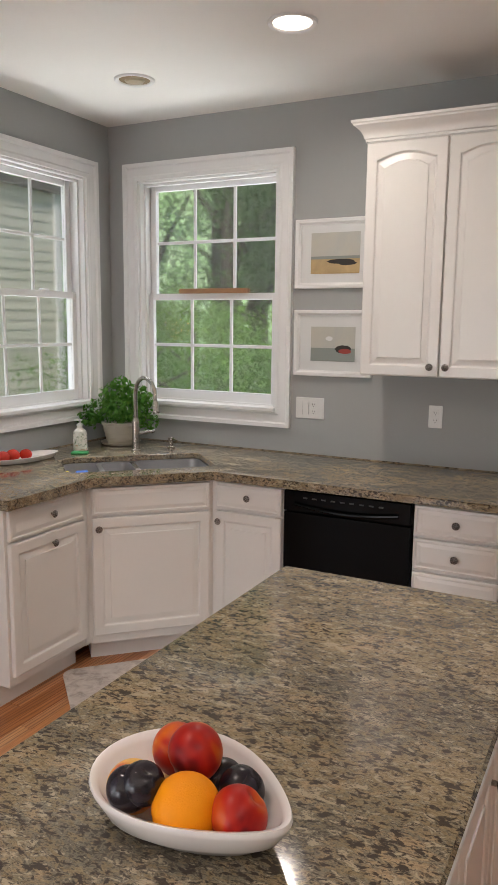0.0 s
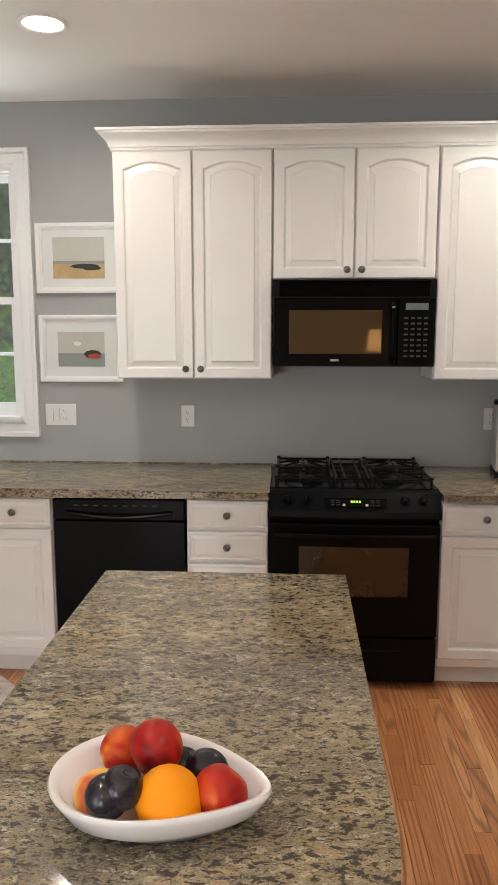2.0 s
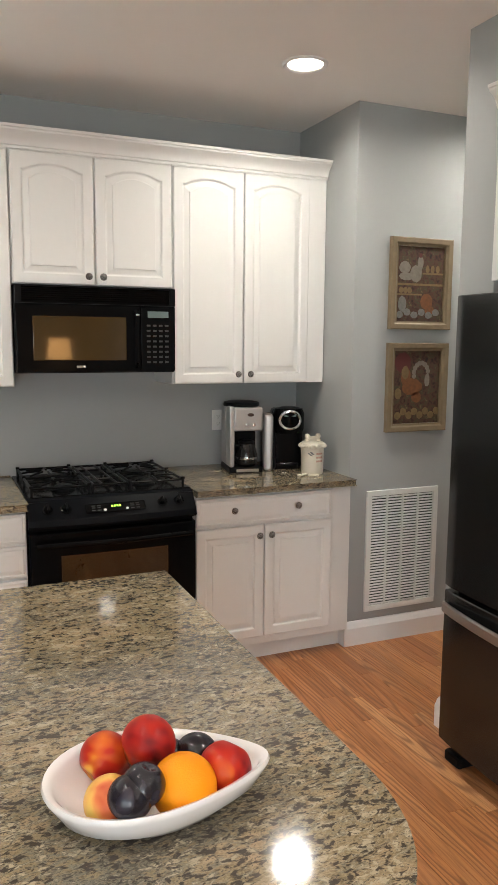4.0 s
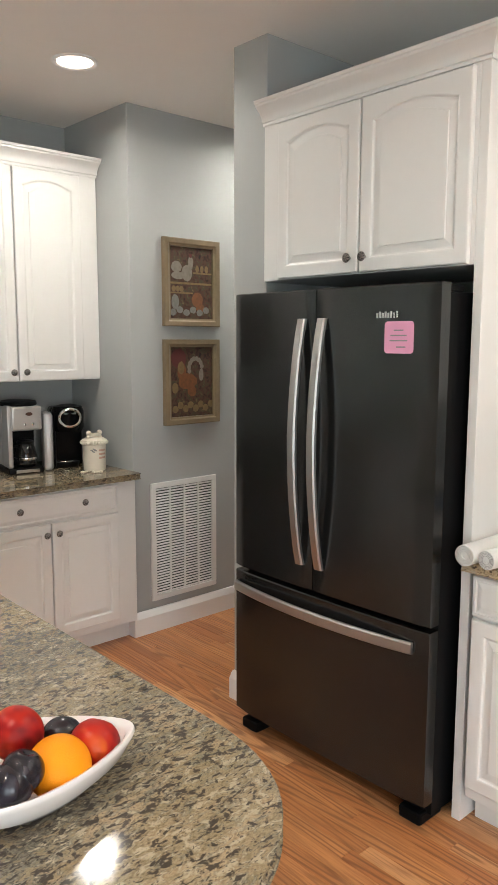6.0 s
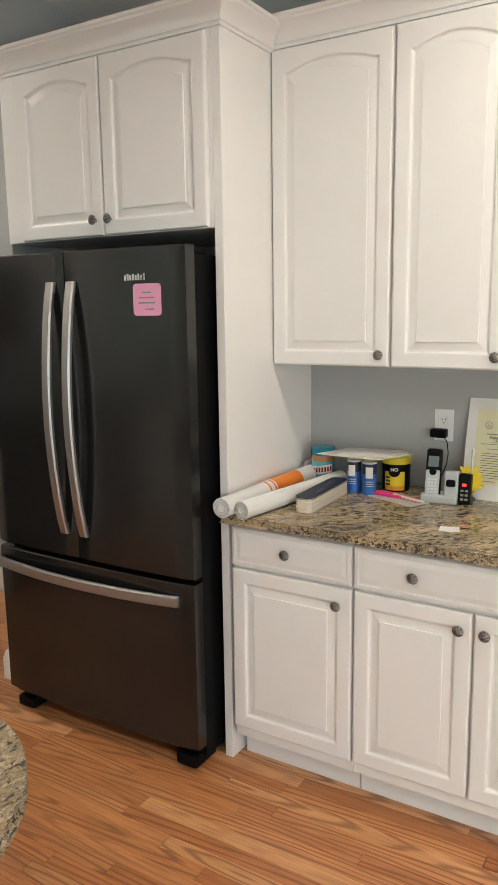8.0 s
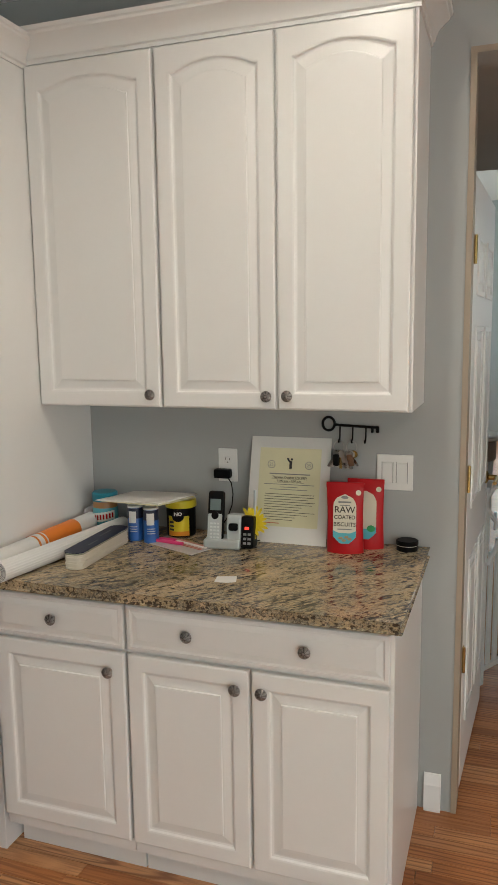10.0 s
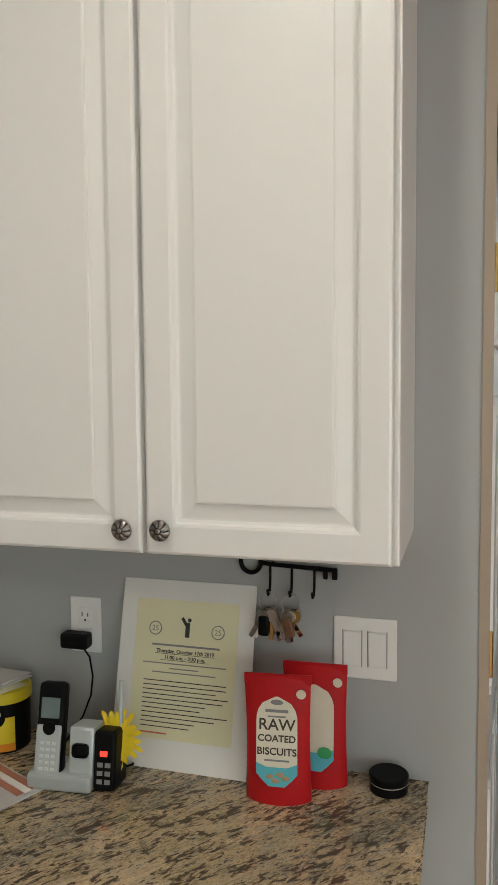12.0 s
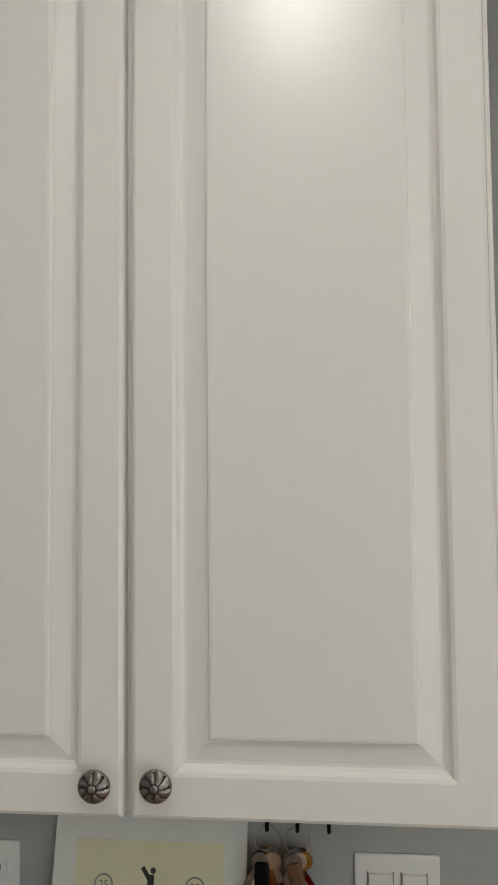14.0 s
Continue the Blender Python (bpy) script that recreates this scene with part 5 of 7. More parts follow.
plate(pose(-1.391, NY, 1.175), 0.166, 0.116, "ro", "white wall plate with a switch and an outlet")
plate(pose(-0.705, NY, 1.172), 0.07, 0.114, "o", "white outlet plate on the grey wall")
plate(pose(0.878, NY, 1.168), 0.07, 0.114, "o", "white outlet plate behind the coffee maker")
plate(pose(EX, 0.774, 1.155, 0, 0, -90), 0.07, 0.116, "o", "white outlet plate with a black adapter plugged in")
plate(pose(EX, 0.199, 1.156, 0, 0, -90), 0.117, 0.116, "rr", "white double rocker switch beside the cabinet end")
adapter = thing("power_adapter", pose(EX - 0.0085, 0.782, 1.128, 0, 0, -90), "black power adapter plugged into the outlet", "adapter")
part("body", box(-0.034, 0.026, -0.032, 0.0, -0.016, 0.016, 0.006), M_BLACKM, adapter)
_w = [(0.018, -0.026, -0.012), (0.03, -0.024, -0.03), (0.034, -0.02, -0.07), (0.03, -0.022, -0.11), (0.018, -0.035, -0.15), (0.0, -0.045, -0.18), (-0.02, -0.05, -0.2085)]
part("cord", tube(_w, 0.002, 6), M_BLACKM, adapter)

# ---- sink corner ----
faucet = thing("faucet", pose(-2.285, 3.625, TOP, 0, 0, -21), "brushed nickel gooseneck faucet with a pull-down head", "faucet")
part("base", lathe([(0.028, 0.0), (0.028, 0.006), (0.024, 0.012), (0.021, 0.05), (0.021, 0.16), (0.019, 0.175), (0.014, 0.185)], 24), M_NICKEL, faucet)
_p = [(0, 0, 0.17), (0, 0, 0.30)] + [(0.095 - 0.095 * math.cos(a), 0, 0.32 + 0.095 * math.sin(a)) for a in [math.pi * i / 12 for i in range(12)]] + [(0.193, 0, 0.29)]
part("spout", tube(_p, 0.0115, 12), M_NICKEL, faucet)
part("spray_head", lathe([(0.012, 0.0), (0.017, -0.02), (0.019, -0.06), (0.016, -0.066)], 20), M_NICKEL, faucet)
faucet.children[-1].matrix_basis = pose(0.193, 0, 0.295, 0, -8)
part("lever", tube([(0, 0.016, 0.10), (0.02, 0.05, 0.103), (0.04, 0.10, 0.108)], [0.011, 0.010, 0.008], 10), M_NICKEL, faucet)
pump = thing("soap_dispenser", pose(-2.165, 3.80, TOP, 0, 0, -45), "small nickel soap dispenser set into the counter", "dispenser")
part("base", lathe([(0.022, 0), (0.022, 0.008), (0.012, 0.014), (0.012, 0.045), (0.017, 0.048), (0.017, 0.062), (0.006, 0.066)], 20), M_NICKEL, pump)
part("nozzle", tube([(0, 0, 0.056), (0.03, 0.01, 0.058), (0.06, 0.02, 0.05)], 0.006, 8), M_NICKEL, pump)

plant = thing("potted_plant", pose(-2.50, 3.77, TOP), "bushy green herb in a pale ribbed pot", "plant")
_prof = [(0.075, 0.012), (0.082, 0.03), (0.085, 0.032), (0.088, 0.05), (0.091, 0.052), (0.094, 0.075), (0.098, 0.077), (0.103, 0.115), (0.110, 0.118), (0.110, 0.135), (0.098, 0.135), (0.09, 0.11)]
part("pot", lathe(_prof, 32), M_TERRA, plant)
part("saucer", lathe([(0.085, 0.0), (0.108, 0.006), (0.116, 0.02), (0.112, 0.021), (0.095, 0.011)], 32), M_TERRA, plant)
part("soil", lathe([(0.09, 0.112), (0.05, 0.118), (0.01, 0.12)], 20), M_BARK, plant)


def leaf_cloud(name, parent, blobs, count, size, material, seed, label="", squash=0.75):
    """Many small folded leaves spread through several lumps."""
    rg = np.random.default_rng(seed)
    V, F = [], []
    w = np.array([b[3] ** 2 for b in blobs])
    pick = rg.choice(len(blobs), count, p=w / w.sum())
    for k in range(count):
        cx, cy, cz, r = blobs[pick[k]]
        d = rg.normal(size=3)
        d /= np.linalg.norm(d)
        p = np.array((cx, cy, cz)) + d * r * (0.55 + 0.5 * rg.random()) * np.array((1, 1, squash))
        s = size * (0.6 + 0.8 * rg.random())
        n = d + rg.normal(size=3) * 0.6 + np.array((0, 0, 0.5))
        n /= np.linalg.norm(n)
        t = np.cross(n, rg.normal(size=3))
        t /= np.linalg.norm(t) + 1e-9
        b = np.cross(n, t)
        o = len(V)
        V += [tuple(p - t * s), tuple(p - t * s * 0.1 + b * s * 0.5 + n * s * 0.12), tuple(p + t * s), tuple(p - t * s * 0.1 - b * s * 0.5 + n * s * 0.12)]
        F += [(o, o + 1, o + 2), (o, o + 2, o + 3)]
    me = bpy.data.meshes.new(name)
    me.from_pydata(V, [], F)
    me.materials.append(material)
    ob = new(name, me)
    ob.parent = parent
    if label:
        ob["label"] = label
    return ob


leaf_cloud("foliage", plant, [(0, 0, 0.22, 0.11), (0.11, 0.0, 0.20, 0.10), (-0.10, -0.05, 0.20, 0.10), (0.03, -0.09, 0.21, 0.10), (0.05, 0.06, 0.29, 0.09), (-0.04, 0.0, 0.30, 0.09), (0.17, 0.02, 0.15, 0.08), (-0.15, -0.10, 0.15, 0.08), (0.02, -0.02, 0.36, 0.06), (0.14, 0.04, 0.26, 0.07)], 1500, 0.017, M_LEAF, 3)
part("stems", join(*[tube([(0.01 * math.cos(a), 0.01 * math.sin(a), 0.11), (0.05 * math.cos(a), 0.05 * math.sin(a), 0.2), (0.09 * math.cos(a), 0.09 * math.sin(a), 0.26)], 0.0025, 5) for a in [i * 0.9 for i in range(7)]]), M_LEAF, plant)

soap = thing("soap_bottle", pose(-2.545, 3.46, TOP), "patterned white soap bottle beside the sink", "bottle")
part("body", lathe([(0.034, 0.0), (0.038, 0.006), (0.039, 0.09), (0.034, 0.112), (0.018, 0.128), (0.016, 0.14)], 28), patch_mat("floral_print", [(0.16, 0.22, 0.12), (0.70, 0.68, 0.62), (0.72, 0.70, 0.64), (0.50, 0.28, 0.16)], 45, 0.35, 2), soap)
part("pump_head", join(lathe([(0.018, 0.14), (0.018, 0.152), (0.006, 0.156), (0.006, 0.17)], 18), box(-0.03, 0.012, -0.009, 0.009, 0.168, 0.18, 0.003)), M_PLASTIC_W, soap)
solid("scrub_pad", box(-0.045, 0.045, -0.03, 0.03, 0, 0.012, 0.004), M_GREENFOAM, "small green scrub pad on the counter", "sponge", m=pose(-2.49, 3.39, TOP, 0, 0, 30))
solid("sponge", join(box(-0.03, 0.03, -0.035, 0.035, 0, 0.02, 0.006)), M_BLUEFOAM, "blue sponge on the sink's edge", "sponge", m=pose(-2.185, 3.045, 0.885, 0, 0, 45))
solid("sponge", join(box(-0.03, 0.03, -0.03, 0.03, 0, 0.02, 0.006)), M_YELFOAM, "yellow sponge in the sink's edge", "sponge", m=pose(-2.255, 2.985, 0.885, 0, 0, 45))
tray = solid("serving_tray", rings_mesh([[(0.085 * s * math.cos(a), 0.20 * s * math.sin(a), z) for a in [2 * math.pi * i / 40 for i in range(40)]] for s, z in ((0.7, 0), (0.9, 0.006), (1.0, 0.028), (1.02, 0.03), (0.99, 0.031), (0.88, 0.012), (0.6, 0.009))], True, True), M_CERAMIC, "long white oval platter holding tomatoes", "tray", m=pose(-2.59, 3.08, TOP, 0, 0, -8), angle=60)
for _x, _y, _r in ((-2.595, 3.0, 0.036), (-2.575, 3.07, 0.032), (-2.605, 2.94, 0.035)):
    solid("tomato", ball(_r, s=(1, 1, 0.85), n=22), M_TOMATO, "ripe red tomato on the white platter", "fruit", group="tomatoes on the platter", m=pose(_x, _y, TOP + 0.010 + _r * 0.85), angle=80)

_rug = [(x, y) for x, y in rounded_rect(0.80, 0.45, 0.05)]
solid("rug", slab(_rug, 0.0, 0.012, None, 0.004), M_RUG, "grey and beige kitchen mat before the sink", "rug", m=pose(-1.655, 2.90, 0.001, 0, 0, 47))

# ---- coffee corner ----
M_CSTEEL = mat("satin_steel_sheet", (0.46, 0.45, 0.44), 0.36, metal=0.55, var=0.03)
cm = thing("coffee_maker", pose(0.935, 3.79, TOP, 0, 0, -9) @ Matrix.Diagonal((0.9, 1.0, 1.04, 1)), "brushed steel and black drip coffee maker with glass carafe", "coffee maker")
part("base", box(-0.1, 0.1, -0.125, 0.10, 0.0, 0.03, 0.006), M_BLACKM, cm)
part("base_panel", box(-0.06, 0.075, -0.128, -0.124, 0.006, 0.022, 0.002), M_STEEL, cm)
part("rear_column", box(-0.1, 0.1, -0.01, 0.10, 0.03, 0.34, 0.012), M_CSTEEL, cm)
part("recess", box(-0.07, 0.085, -0.013, -0.008, 0.03, 0.215), M_BLACKM, cm)
part("side_post", box(-0.1, -0.07, -0.10, 0.0, 0.03, 0.34, 0.008), M_CSTEEL, cm)
part("brew_head", box(-0.072, 0.1, -0.12, 0.0, 0.215, 0.335, 0.010), M_CSTEEL, cm)
part("lid", lathe([(0.105, 0.335), (0.108, 0.342), (0.104, 0.355), (0.08, 0.36), (0.02, 0.361)], 36), M_BLACKM, cm)
cm.children[-1].scale = (0.98, 1.05, 1)
cm.children[-1].location = (0, -0.01, 0)
part("badge", moved(lathe([(0.02, 0), (0.02, 0.002), (0.012, 0.003)], 24), Matrix.Translation((0.025, -0.121, 0.298)) @ Matrix.Diagonal((1, 1, 0.45, 1)) @ pose(0, 0, 0, 90)), mat("dark_badge", (0.06, 0.03, 0.02), 0.3), cm)
for _x in (0.0, 0.045):
    part("dial", moved(lathe([(0.007, 0), (0.007, 0.006), (0.003, 0.007)], 16), pose(_x, -0.12, 0.248, 90)), M_CHROME, cm)
car = part("carafe", lathe([(0.05, 0.032), (0.062, 0.045), (0.064, 0.09), (0.052, 0.13), (0.046, 0.145)], 32), mat("coffee_carafe_glass", (0.010, 0.009, 0.009), 0.06, coat=0.15, spec=0.3), cm)
car.location = (0.015, -0.065, 0)
part("carafe_lid", lathe([(0.047, 0.146), (0.048, 0.158), (0.03, 0.165)], 24), M_BLACKM, car)
part("carafe_band", lathe([(0.0655, 0.068), (0.066, 0.074), (0.0655, 0.08)], 32, False), M_CHROME, car)
part("carafe_handle", tube([(-0.05, -0.02, 0.14), (-0.085, -0.035, 0.135), (-0.092, -0.038, 0.09), (-0.06, -0.03, 0.06)], 0.008, 8), M_BLACKM, car)

kc = thing("coffee_maker", pose(1.186, 3.78, TOP, 0, 0, -20) @ Matrix.Diagonal((1.08, 1.08, 1.06, 1)), "black single-serve coffee maker with silver trim", "coffee maker")
part("body", box(-0.06, 0.095, -0.02, 0.125, 0.0, 0.305, 0.018), M_BLACK, kc)
part("water_tank", box(-0.118, -0.062, -0.02, 0.12, 0.0, 0.285, 0.016), M_BLACKM, kc)
part("side_trim", box(-0.112, -0.064, -0.135, -0.021, 0.0, 0.290, 0.016), M_CSTEEL, kc, "tall satin silver side panel")
part("brew_head", moved(lathe([(0.07, 0.19), (0.078, 0.21), (0.08, 0.29), (0.07, 0.315), (0.03, 0.325)], 32), Matrix.Translation((0.018, -0.055, 0)) @ Matrix.Diagonal((1, 1, 1, 1))), M_BLACK, kc)
_arc = [(0.018 + 0.050 * math.cos(a), -0.128 - 0.012 * abs(math.sin(a)), 0.262 + 0.044 * math.sin(a)) for a in [2 * math.pi * i / 28 for i in range(28)]]
part("lift_handle", tube(_arc, 0.0075, 10, True), M_CHROME, kc)
part("drip_tray", join(lathe([(0.075, 0.0), (0.08, 0.02), (0.078, 0.026), (0.03, 0.026)], 32)), M_BLACKM, kc)
kc.children[-1].location = (0.018, -0.065, 0)
part("drip_plate", lathe([(0.055, 0.027), (0.054, 0.03), (0.02, 0.03)], 28), M_CHROME, kc)
kc.children[-1].location = (0.018, -0.065, 0)
part("display", moved(box(-0.03, 0.03, -0.002, 0.002, -0.014, 0.014, 0.002, 1), pose(0.018, -0.128, 0.292, -22)), M_SCREEN, kc)

jar = thing("treat_jar", pose(1.243, 3.545, TOP), "cream ceramic treat jar with a bone handle", "jar")
part("body", lathe([(0.055, 0.0), (0.058, 0.004), (0.061, 0.135), (0.058, 0.142)], 36), M_CREAM, jar)
part("lid", lathe([(0.067, 0.142), (0.069, 0.15), (0.066, 0.163), (0.05, 0.172), (0.015, 0.175)], 36), M_CREAM, jar)
part("rope_trim", join(*[ball(0.0085, (0.067 * math.cos(a), 0.067 * math.sin(a), 0.15), (1, 1, 1.2), 8) for a in [2 * math.pi * i / 26 for i in range(26)]]), M_CREAM, jar)
part("bone_handle", join(tube([(-0.028, 0, 0.188), (0.028, 0, 0.188)], 0.011, 12), *[ball(0.0145, (sx * 0.032, 0, 0.188 + sz * 0.011), n=12) for sx in (-1, 1) for sz in (-1, 1)]), M_CREAM, jar)
for _z, _w in ((0.112, 0.03), (0.092, 0.034), (0.072, 0.03)):
    part("lettering_bar", join(*[moved(box(-0.0045, 0.0045, -0.0005, 0.0015, -0.005, 0.005), pose(0.0605 * math.sin(t), -0.0605 * math.cos(t), _z, 0, 0, math.degrees(t))) for t in [-0.05 + 0.17 * k for k in range(4)]]), mat("pale_pink_print", (0.50, 0.30, 0.24), 0.5), jar)
part("printed_sprig", join(*[moved(ball(0.006, s=(1.6, 0.2, 0.6), n=8), pose(0.0605 * math.sin(t), -0.0605 * math.cos(t), z, 0, 20, math.degrees(t))) for t, z in ((-0.75, 0.112), (-0.6, 0.105), (-0.45, 0.112), (-0.55, 0.118))]), M_GREYINK, jar)
for _x, _y, _a in ((1.155, 3.49, 20), (1.205, 3.455, -25), (1.08, 3.55, 60)):
    solid("dog_treat", join(tube([(-0.018, 0, 0.006), (0.018, 0, 0.006)], 0.0055, 8), *[ball(0.0075, (sx * 0.021, sy * 0.006, 0.0065), (1, 1, 0.85), 8) for sx in (-1, 1) for sy in (-1, 1)]), M_CREAM if _x > 1.1 else M_STEEL, "small bone shaped treat on the granite counter", "treat", group="treats on the counter", m=pose(_x, _y, TOP, 0, 0, _a))

# ---- clutter on the east counter ----
def liner_roll(p0, p1, r, label, ridged, sleeve=False):
    a, b = Vector(p0), Vector(p1)
    m = Matrix.Translation(a) @ (b - a).to_track_quat("Z", "Y").to_matrix().to_4x4()
    L = (b - a).length
    t = thing("liner_roll", m, label, "roll", "shelf liner rolls")
    n = 48
    rings = []
    for k, (rr, z) in enumerate(((0.3, 0.004), (0.3, 0.0), (1.0, 0.0), (1.0, L), (0.3, L), (0.3, L - 0.004))):
        rings.append([(r * (rr - (0.03 if ridged and i % 2 and rr == 1.0 else 0)) * math.cos(2 * math.pi * i / n), r * (rr - (0.03 if ridged and i % 2 and rr == 1.0 else 0)) * math.sin(2 * math.pi * i / n), z) for i in range(n)])
    part("roll", rings_mesh(rings, True, True), M_PLASTIC_W, t, "", 20)
    part("spiral_edge", join(*[tube([(q * math.cos(s), q * math.sin(s), -0.001) for s in [2 * math.pi * i / 20 for i in range(20)]], 0.0007, 4, True) for q in (r * 0.45, r * 0.6, r * 0.75, r * 0.88)]), M_GREYINK, t)
    if sleeve:
        part("sleeve", lathe([(r + 0.0012, L * 0.42), (r + 0.0014, L * 0.425), (r + 0.0014, L * 0.80), (r + 0.0012, L * 0.805)], 40, False), M_ORANGE_P, t, "orange paper sleeve")
        part("sleeve_stripe", lathe([(r + 0.0017, L * 0.435), (r + 0.0018, L * 0.436), (r + 0.0018, L * 0.47), (r + 0.0017, L * 0.471)], 40, False), M_PAPER, t)
        part("sleeve_stripe", lathe([(r + 0.0017, L * 0.49), (r + 0.0018, L * 0.491), (r + 0.0018, L * 0.50), (r + 0.0017, L * 0.501)], 40, False), M_PAPER, t)
    return t


liner_roll((1.198, 1.276, TOP + 0.034), (1.80, 1.258, TOP + 0.034), 0.033, "white roll of shelf liner in an orange sleeve", False, True)
liner_roll((1.212, 1.210, TOP + 0.031), (1.79, 1.125, TOP + 0.031), 0.030, "white ribbed roll of shelf liner", True)

bk = thing("card_box", pose(1.375, 1.072, TOP, 0, 0, 2), "long narrow stack of cards with a navy cover", "card stack")
_out = [(x + 0.16, y) for x, y in rounded_rect(0.325, 0.062, 0.022)]
for i in range(8):
    part("card", moved(slab(_out, 0.002 + i * 0.0062, 0.002 + i * 0.0062 + 0.0058), pose(0.0012 * math.sin(i * 2.1), 0.0008 * math.cos(i * 3.3), 0)), M_CREAM, bk)
part("cover", slab([(x + 0.16, y) for x, y in rounded_rect(0.327, 0.064, 0.023)], 0.052, 0.055, None, 0.001), M_NAVY, bk, "navy blue cover card")
part("label_line", box(0.08, 0.14, -0.012, -0.008, 0.055, 0.0556), M_GREYINK, bk)
part("label_line", box(0.18, 0.26, 0.004, 0.007, 0.055, 0.0556), M_GREYINK, bk)
part("colour_strip", join(*[slab([(x + 0.16, y * 1.012) for x, y in rounded_rect(0.3255, 0.062, 0.022)], z, z + 0.004) for z in (0.034, 0.0465)]), mat("muted_green_edges", (0.33, 0.34, 0.24), 0.6, var=0.3, scale=30), bk)

pb = thing("peanut_butter_jar", pose(1.825, 1.215, TOP, 0, 0, -70), "peanut butter jar with a teal lid", "jar")
part("jar", lathe([(0.038, 0), (0.043, 0.006), (0.044, 0.095), (0.04, 0.108)], 32), M_PEANUT, pb)
part("label", lathe([(0.0446, 0.022), (0.0448, 0.023), (0.0448, 0.085), (0.0446, 0.086)], 32, False), M_TEAL, pb)
part("lid", lathe([(0.044, 0.108), (0.0455, 0.112), (0.0455, 0.135), (0.042, 0.14), (0.01, 0.14)], 36), M_TEALCAP, pb)
part("logo_shape", join(*[moved(box(-0.0075, 0.0075, -0.0006, 0.0006, -0.016, 0.016, 0.0004, 1), pose(0.0452 * math.sin(t), -0.0452 * math.cos(t), 0.056 + 0.006 * t, 0, 0, math.degrees(t))) for t in [-0.75 + 0.25 * k for k in range(7)]]), M_PAPER, pb)
part("logo_shape", join(*[moved(box(-0.0032, 0.0032, -0.0012, 0.0, -0.009, 0.009, 0.0004, 1), pose(0.0456 * math.sin(t), -0.0456 * math.cos(t), 0.056 + 0.006 * t, 0, 0, math.degrees(t))) for t in [-0.72 + 0.24 * k for k in range(7)]]), M_RED, pb)


def blue_can(x, y, turn):
    c = thing("spice_can", pose(x, y, TOP, 0, 0, turn), "blue cardboard can with a white lid", "can", "blue cans")
    part("can", lathe([(0.0245, 0), (0.026, 0.002), (0.026, 0.112), (0.025, 0.115)], 32), M_BLUE, c)
    part("band", lathe([(0.0262, 0.078), (0.0264, 0.079), (0.0264, 0.112), (0.0262, 0.113)], 32, False), M_NAVY, c)
    part("lid", lathe([(0.0262, 0.114), (0.0262, 0.119), (0.024, 0.121), (0.006, 0.121)], 32), M_PLASTIC_W, c)
    part("label_panel", join(*[moved(box(-0.0035, 0.0035, -0.0006, 0.0006, -0.02, 0.02), pose(0.0265 * math.sin(t), -0.0265 * math.cos(t), 0.083, 0, 0, math.degrees(t))) for t in [-0.5 + 0.24 * k for k in range(4)]]), M_PAPER, c)
    part("label_text", join(*[moved(box(-0.003, 0.003, -0.0006, 0.0006, -0.0012, 0.0012), pose(0.0268 * math.sin(t), -0.0268 * math.cos(t), z, 0, 0, math.degrees(t))) for z in (0.05, 0.042, 0.034) for t in [-0.45 + 0.2 * k for k in range(5)]]), M_SILVER, c)


blue_can(1.735, 1.048, -78)
blue_can(1.722, 0.983, -60)
tub = thing("yellow_tub", pose(1.84, 0.925, TOP, 0, 0, -72), "black and yellow plastic tub with a yellow lid", "tub")
part("tub", lathe([(0.047, 0), (0.05, 0.004), (0.051, 0.095), (0.05, 0.102)], 36), M_BLACKM, tub)
part("lid", lathe([(0.054, 0.102), (0.055, 0.106), (0.054, 0.124), (0.05, 0.128), (0.01, 0.126)], 36), M_YELLOW, tub)


def curved_patch(parent, name, r, t0, t1, z0, z1, material, label=""):
    n = 12
    rings = [[(q * math.sin(t), -q * math.cos(t), z) for q, z in ((r, z0), (r + 0.0006, z0), (r + 0.0006, z1), (r, z1))] for t in [t0 + (t1 - t0) * i / n for i in range(n + 1)]]
    return part(name, rings_mesh(rings, True, True), material, parent, label)


curved_patch(tub, "label_panel", 0.0512, -0.85, 0.65, 0.012, 0.075, M_YELLOW, "yellow label panel")
curved_patch(tub, "label_panel", 0.0514, -0.85, 0.65, 0.006, 0.022, mat("orange_print", (0.72, 0.26, 0.02), 0.4), "orange label band")
part("seal", moved(lathe([(0.021, 0), (0.021, 0.0015), (0.006, 0.0017)], 24), pose(-0.005, -0.0518, 0.077, 90)), M_BLACKM, tub)
text_mesh("NO", 0.017, pose(-0.005, -0.0538, 0.078, 90), M_PAPER, tub, bold=0.0004)
for _i in range(3):
    part("print_bar", moved(box(-0.009, 0.009, -0.0008, 0.0008, -0.0035, 0.0035, 0.0006, 1), pose(-0.028, -0.0445, 0.028 + _i * 0.013, 0, 0, -33)), M_INK, tub)

pap = thing("paper_stack", pose(1.795, 1.035, TOP + 0.1325, -3.5, 2.0, -14), "loose white papers lying on the jars and cans", "papers")
part("sheet", box(-0.105, 0.105, -0.14, 0.14, 0.0, 0.0025, 0.0006, 1), M_PAPER, pap)
_sh = part("sheet", box(-0.10, 0.105, -0.135, 0.13, 0.0026, 0.0042, 0.0004, 1), M_PAPER, pap)
_sh.matrix_basis = pose(0.004, 0.003, 0, 0, 0, 3)
_sh = part("folder", box(-0.10, 0.09, -0.15, 0.12, -0.0018, -0.0004, 0.0004, 1), M_YPAPER, pap)
_sh.matrix_basis = pose(-0.012, -0.01, 0, 0, 0, -4)

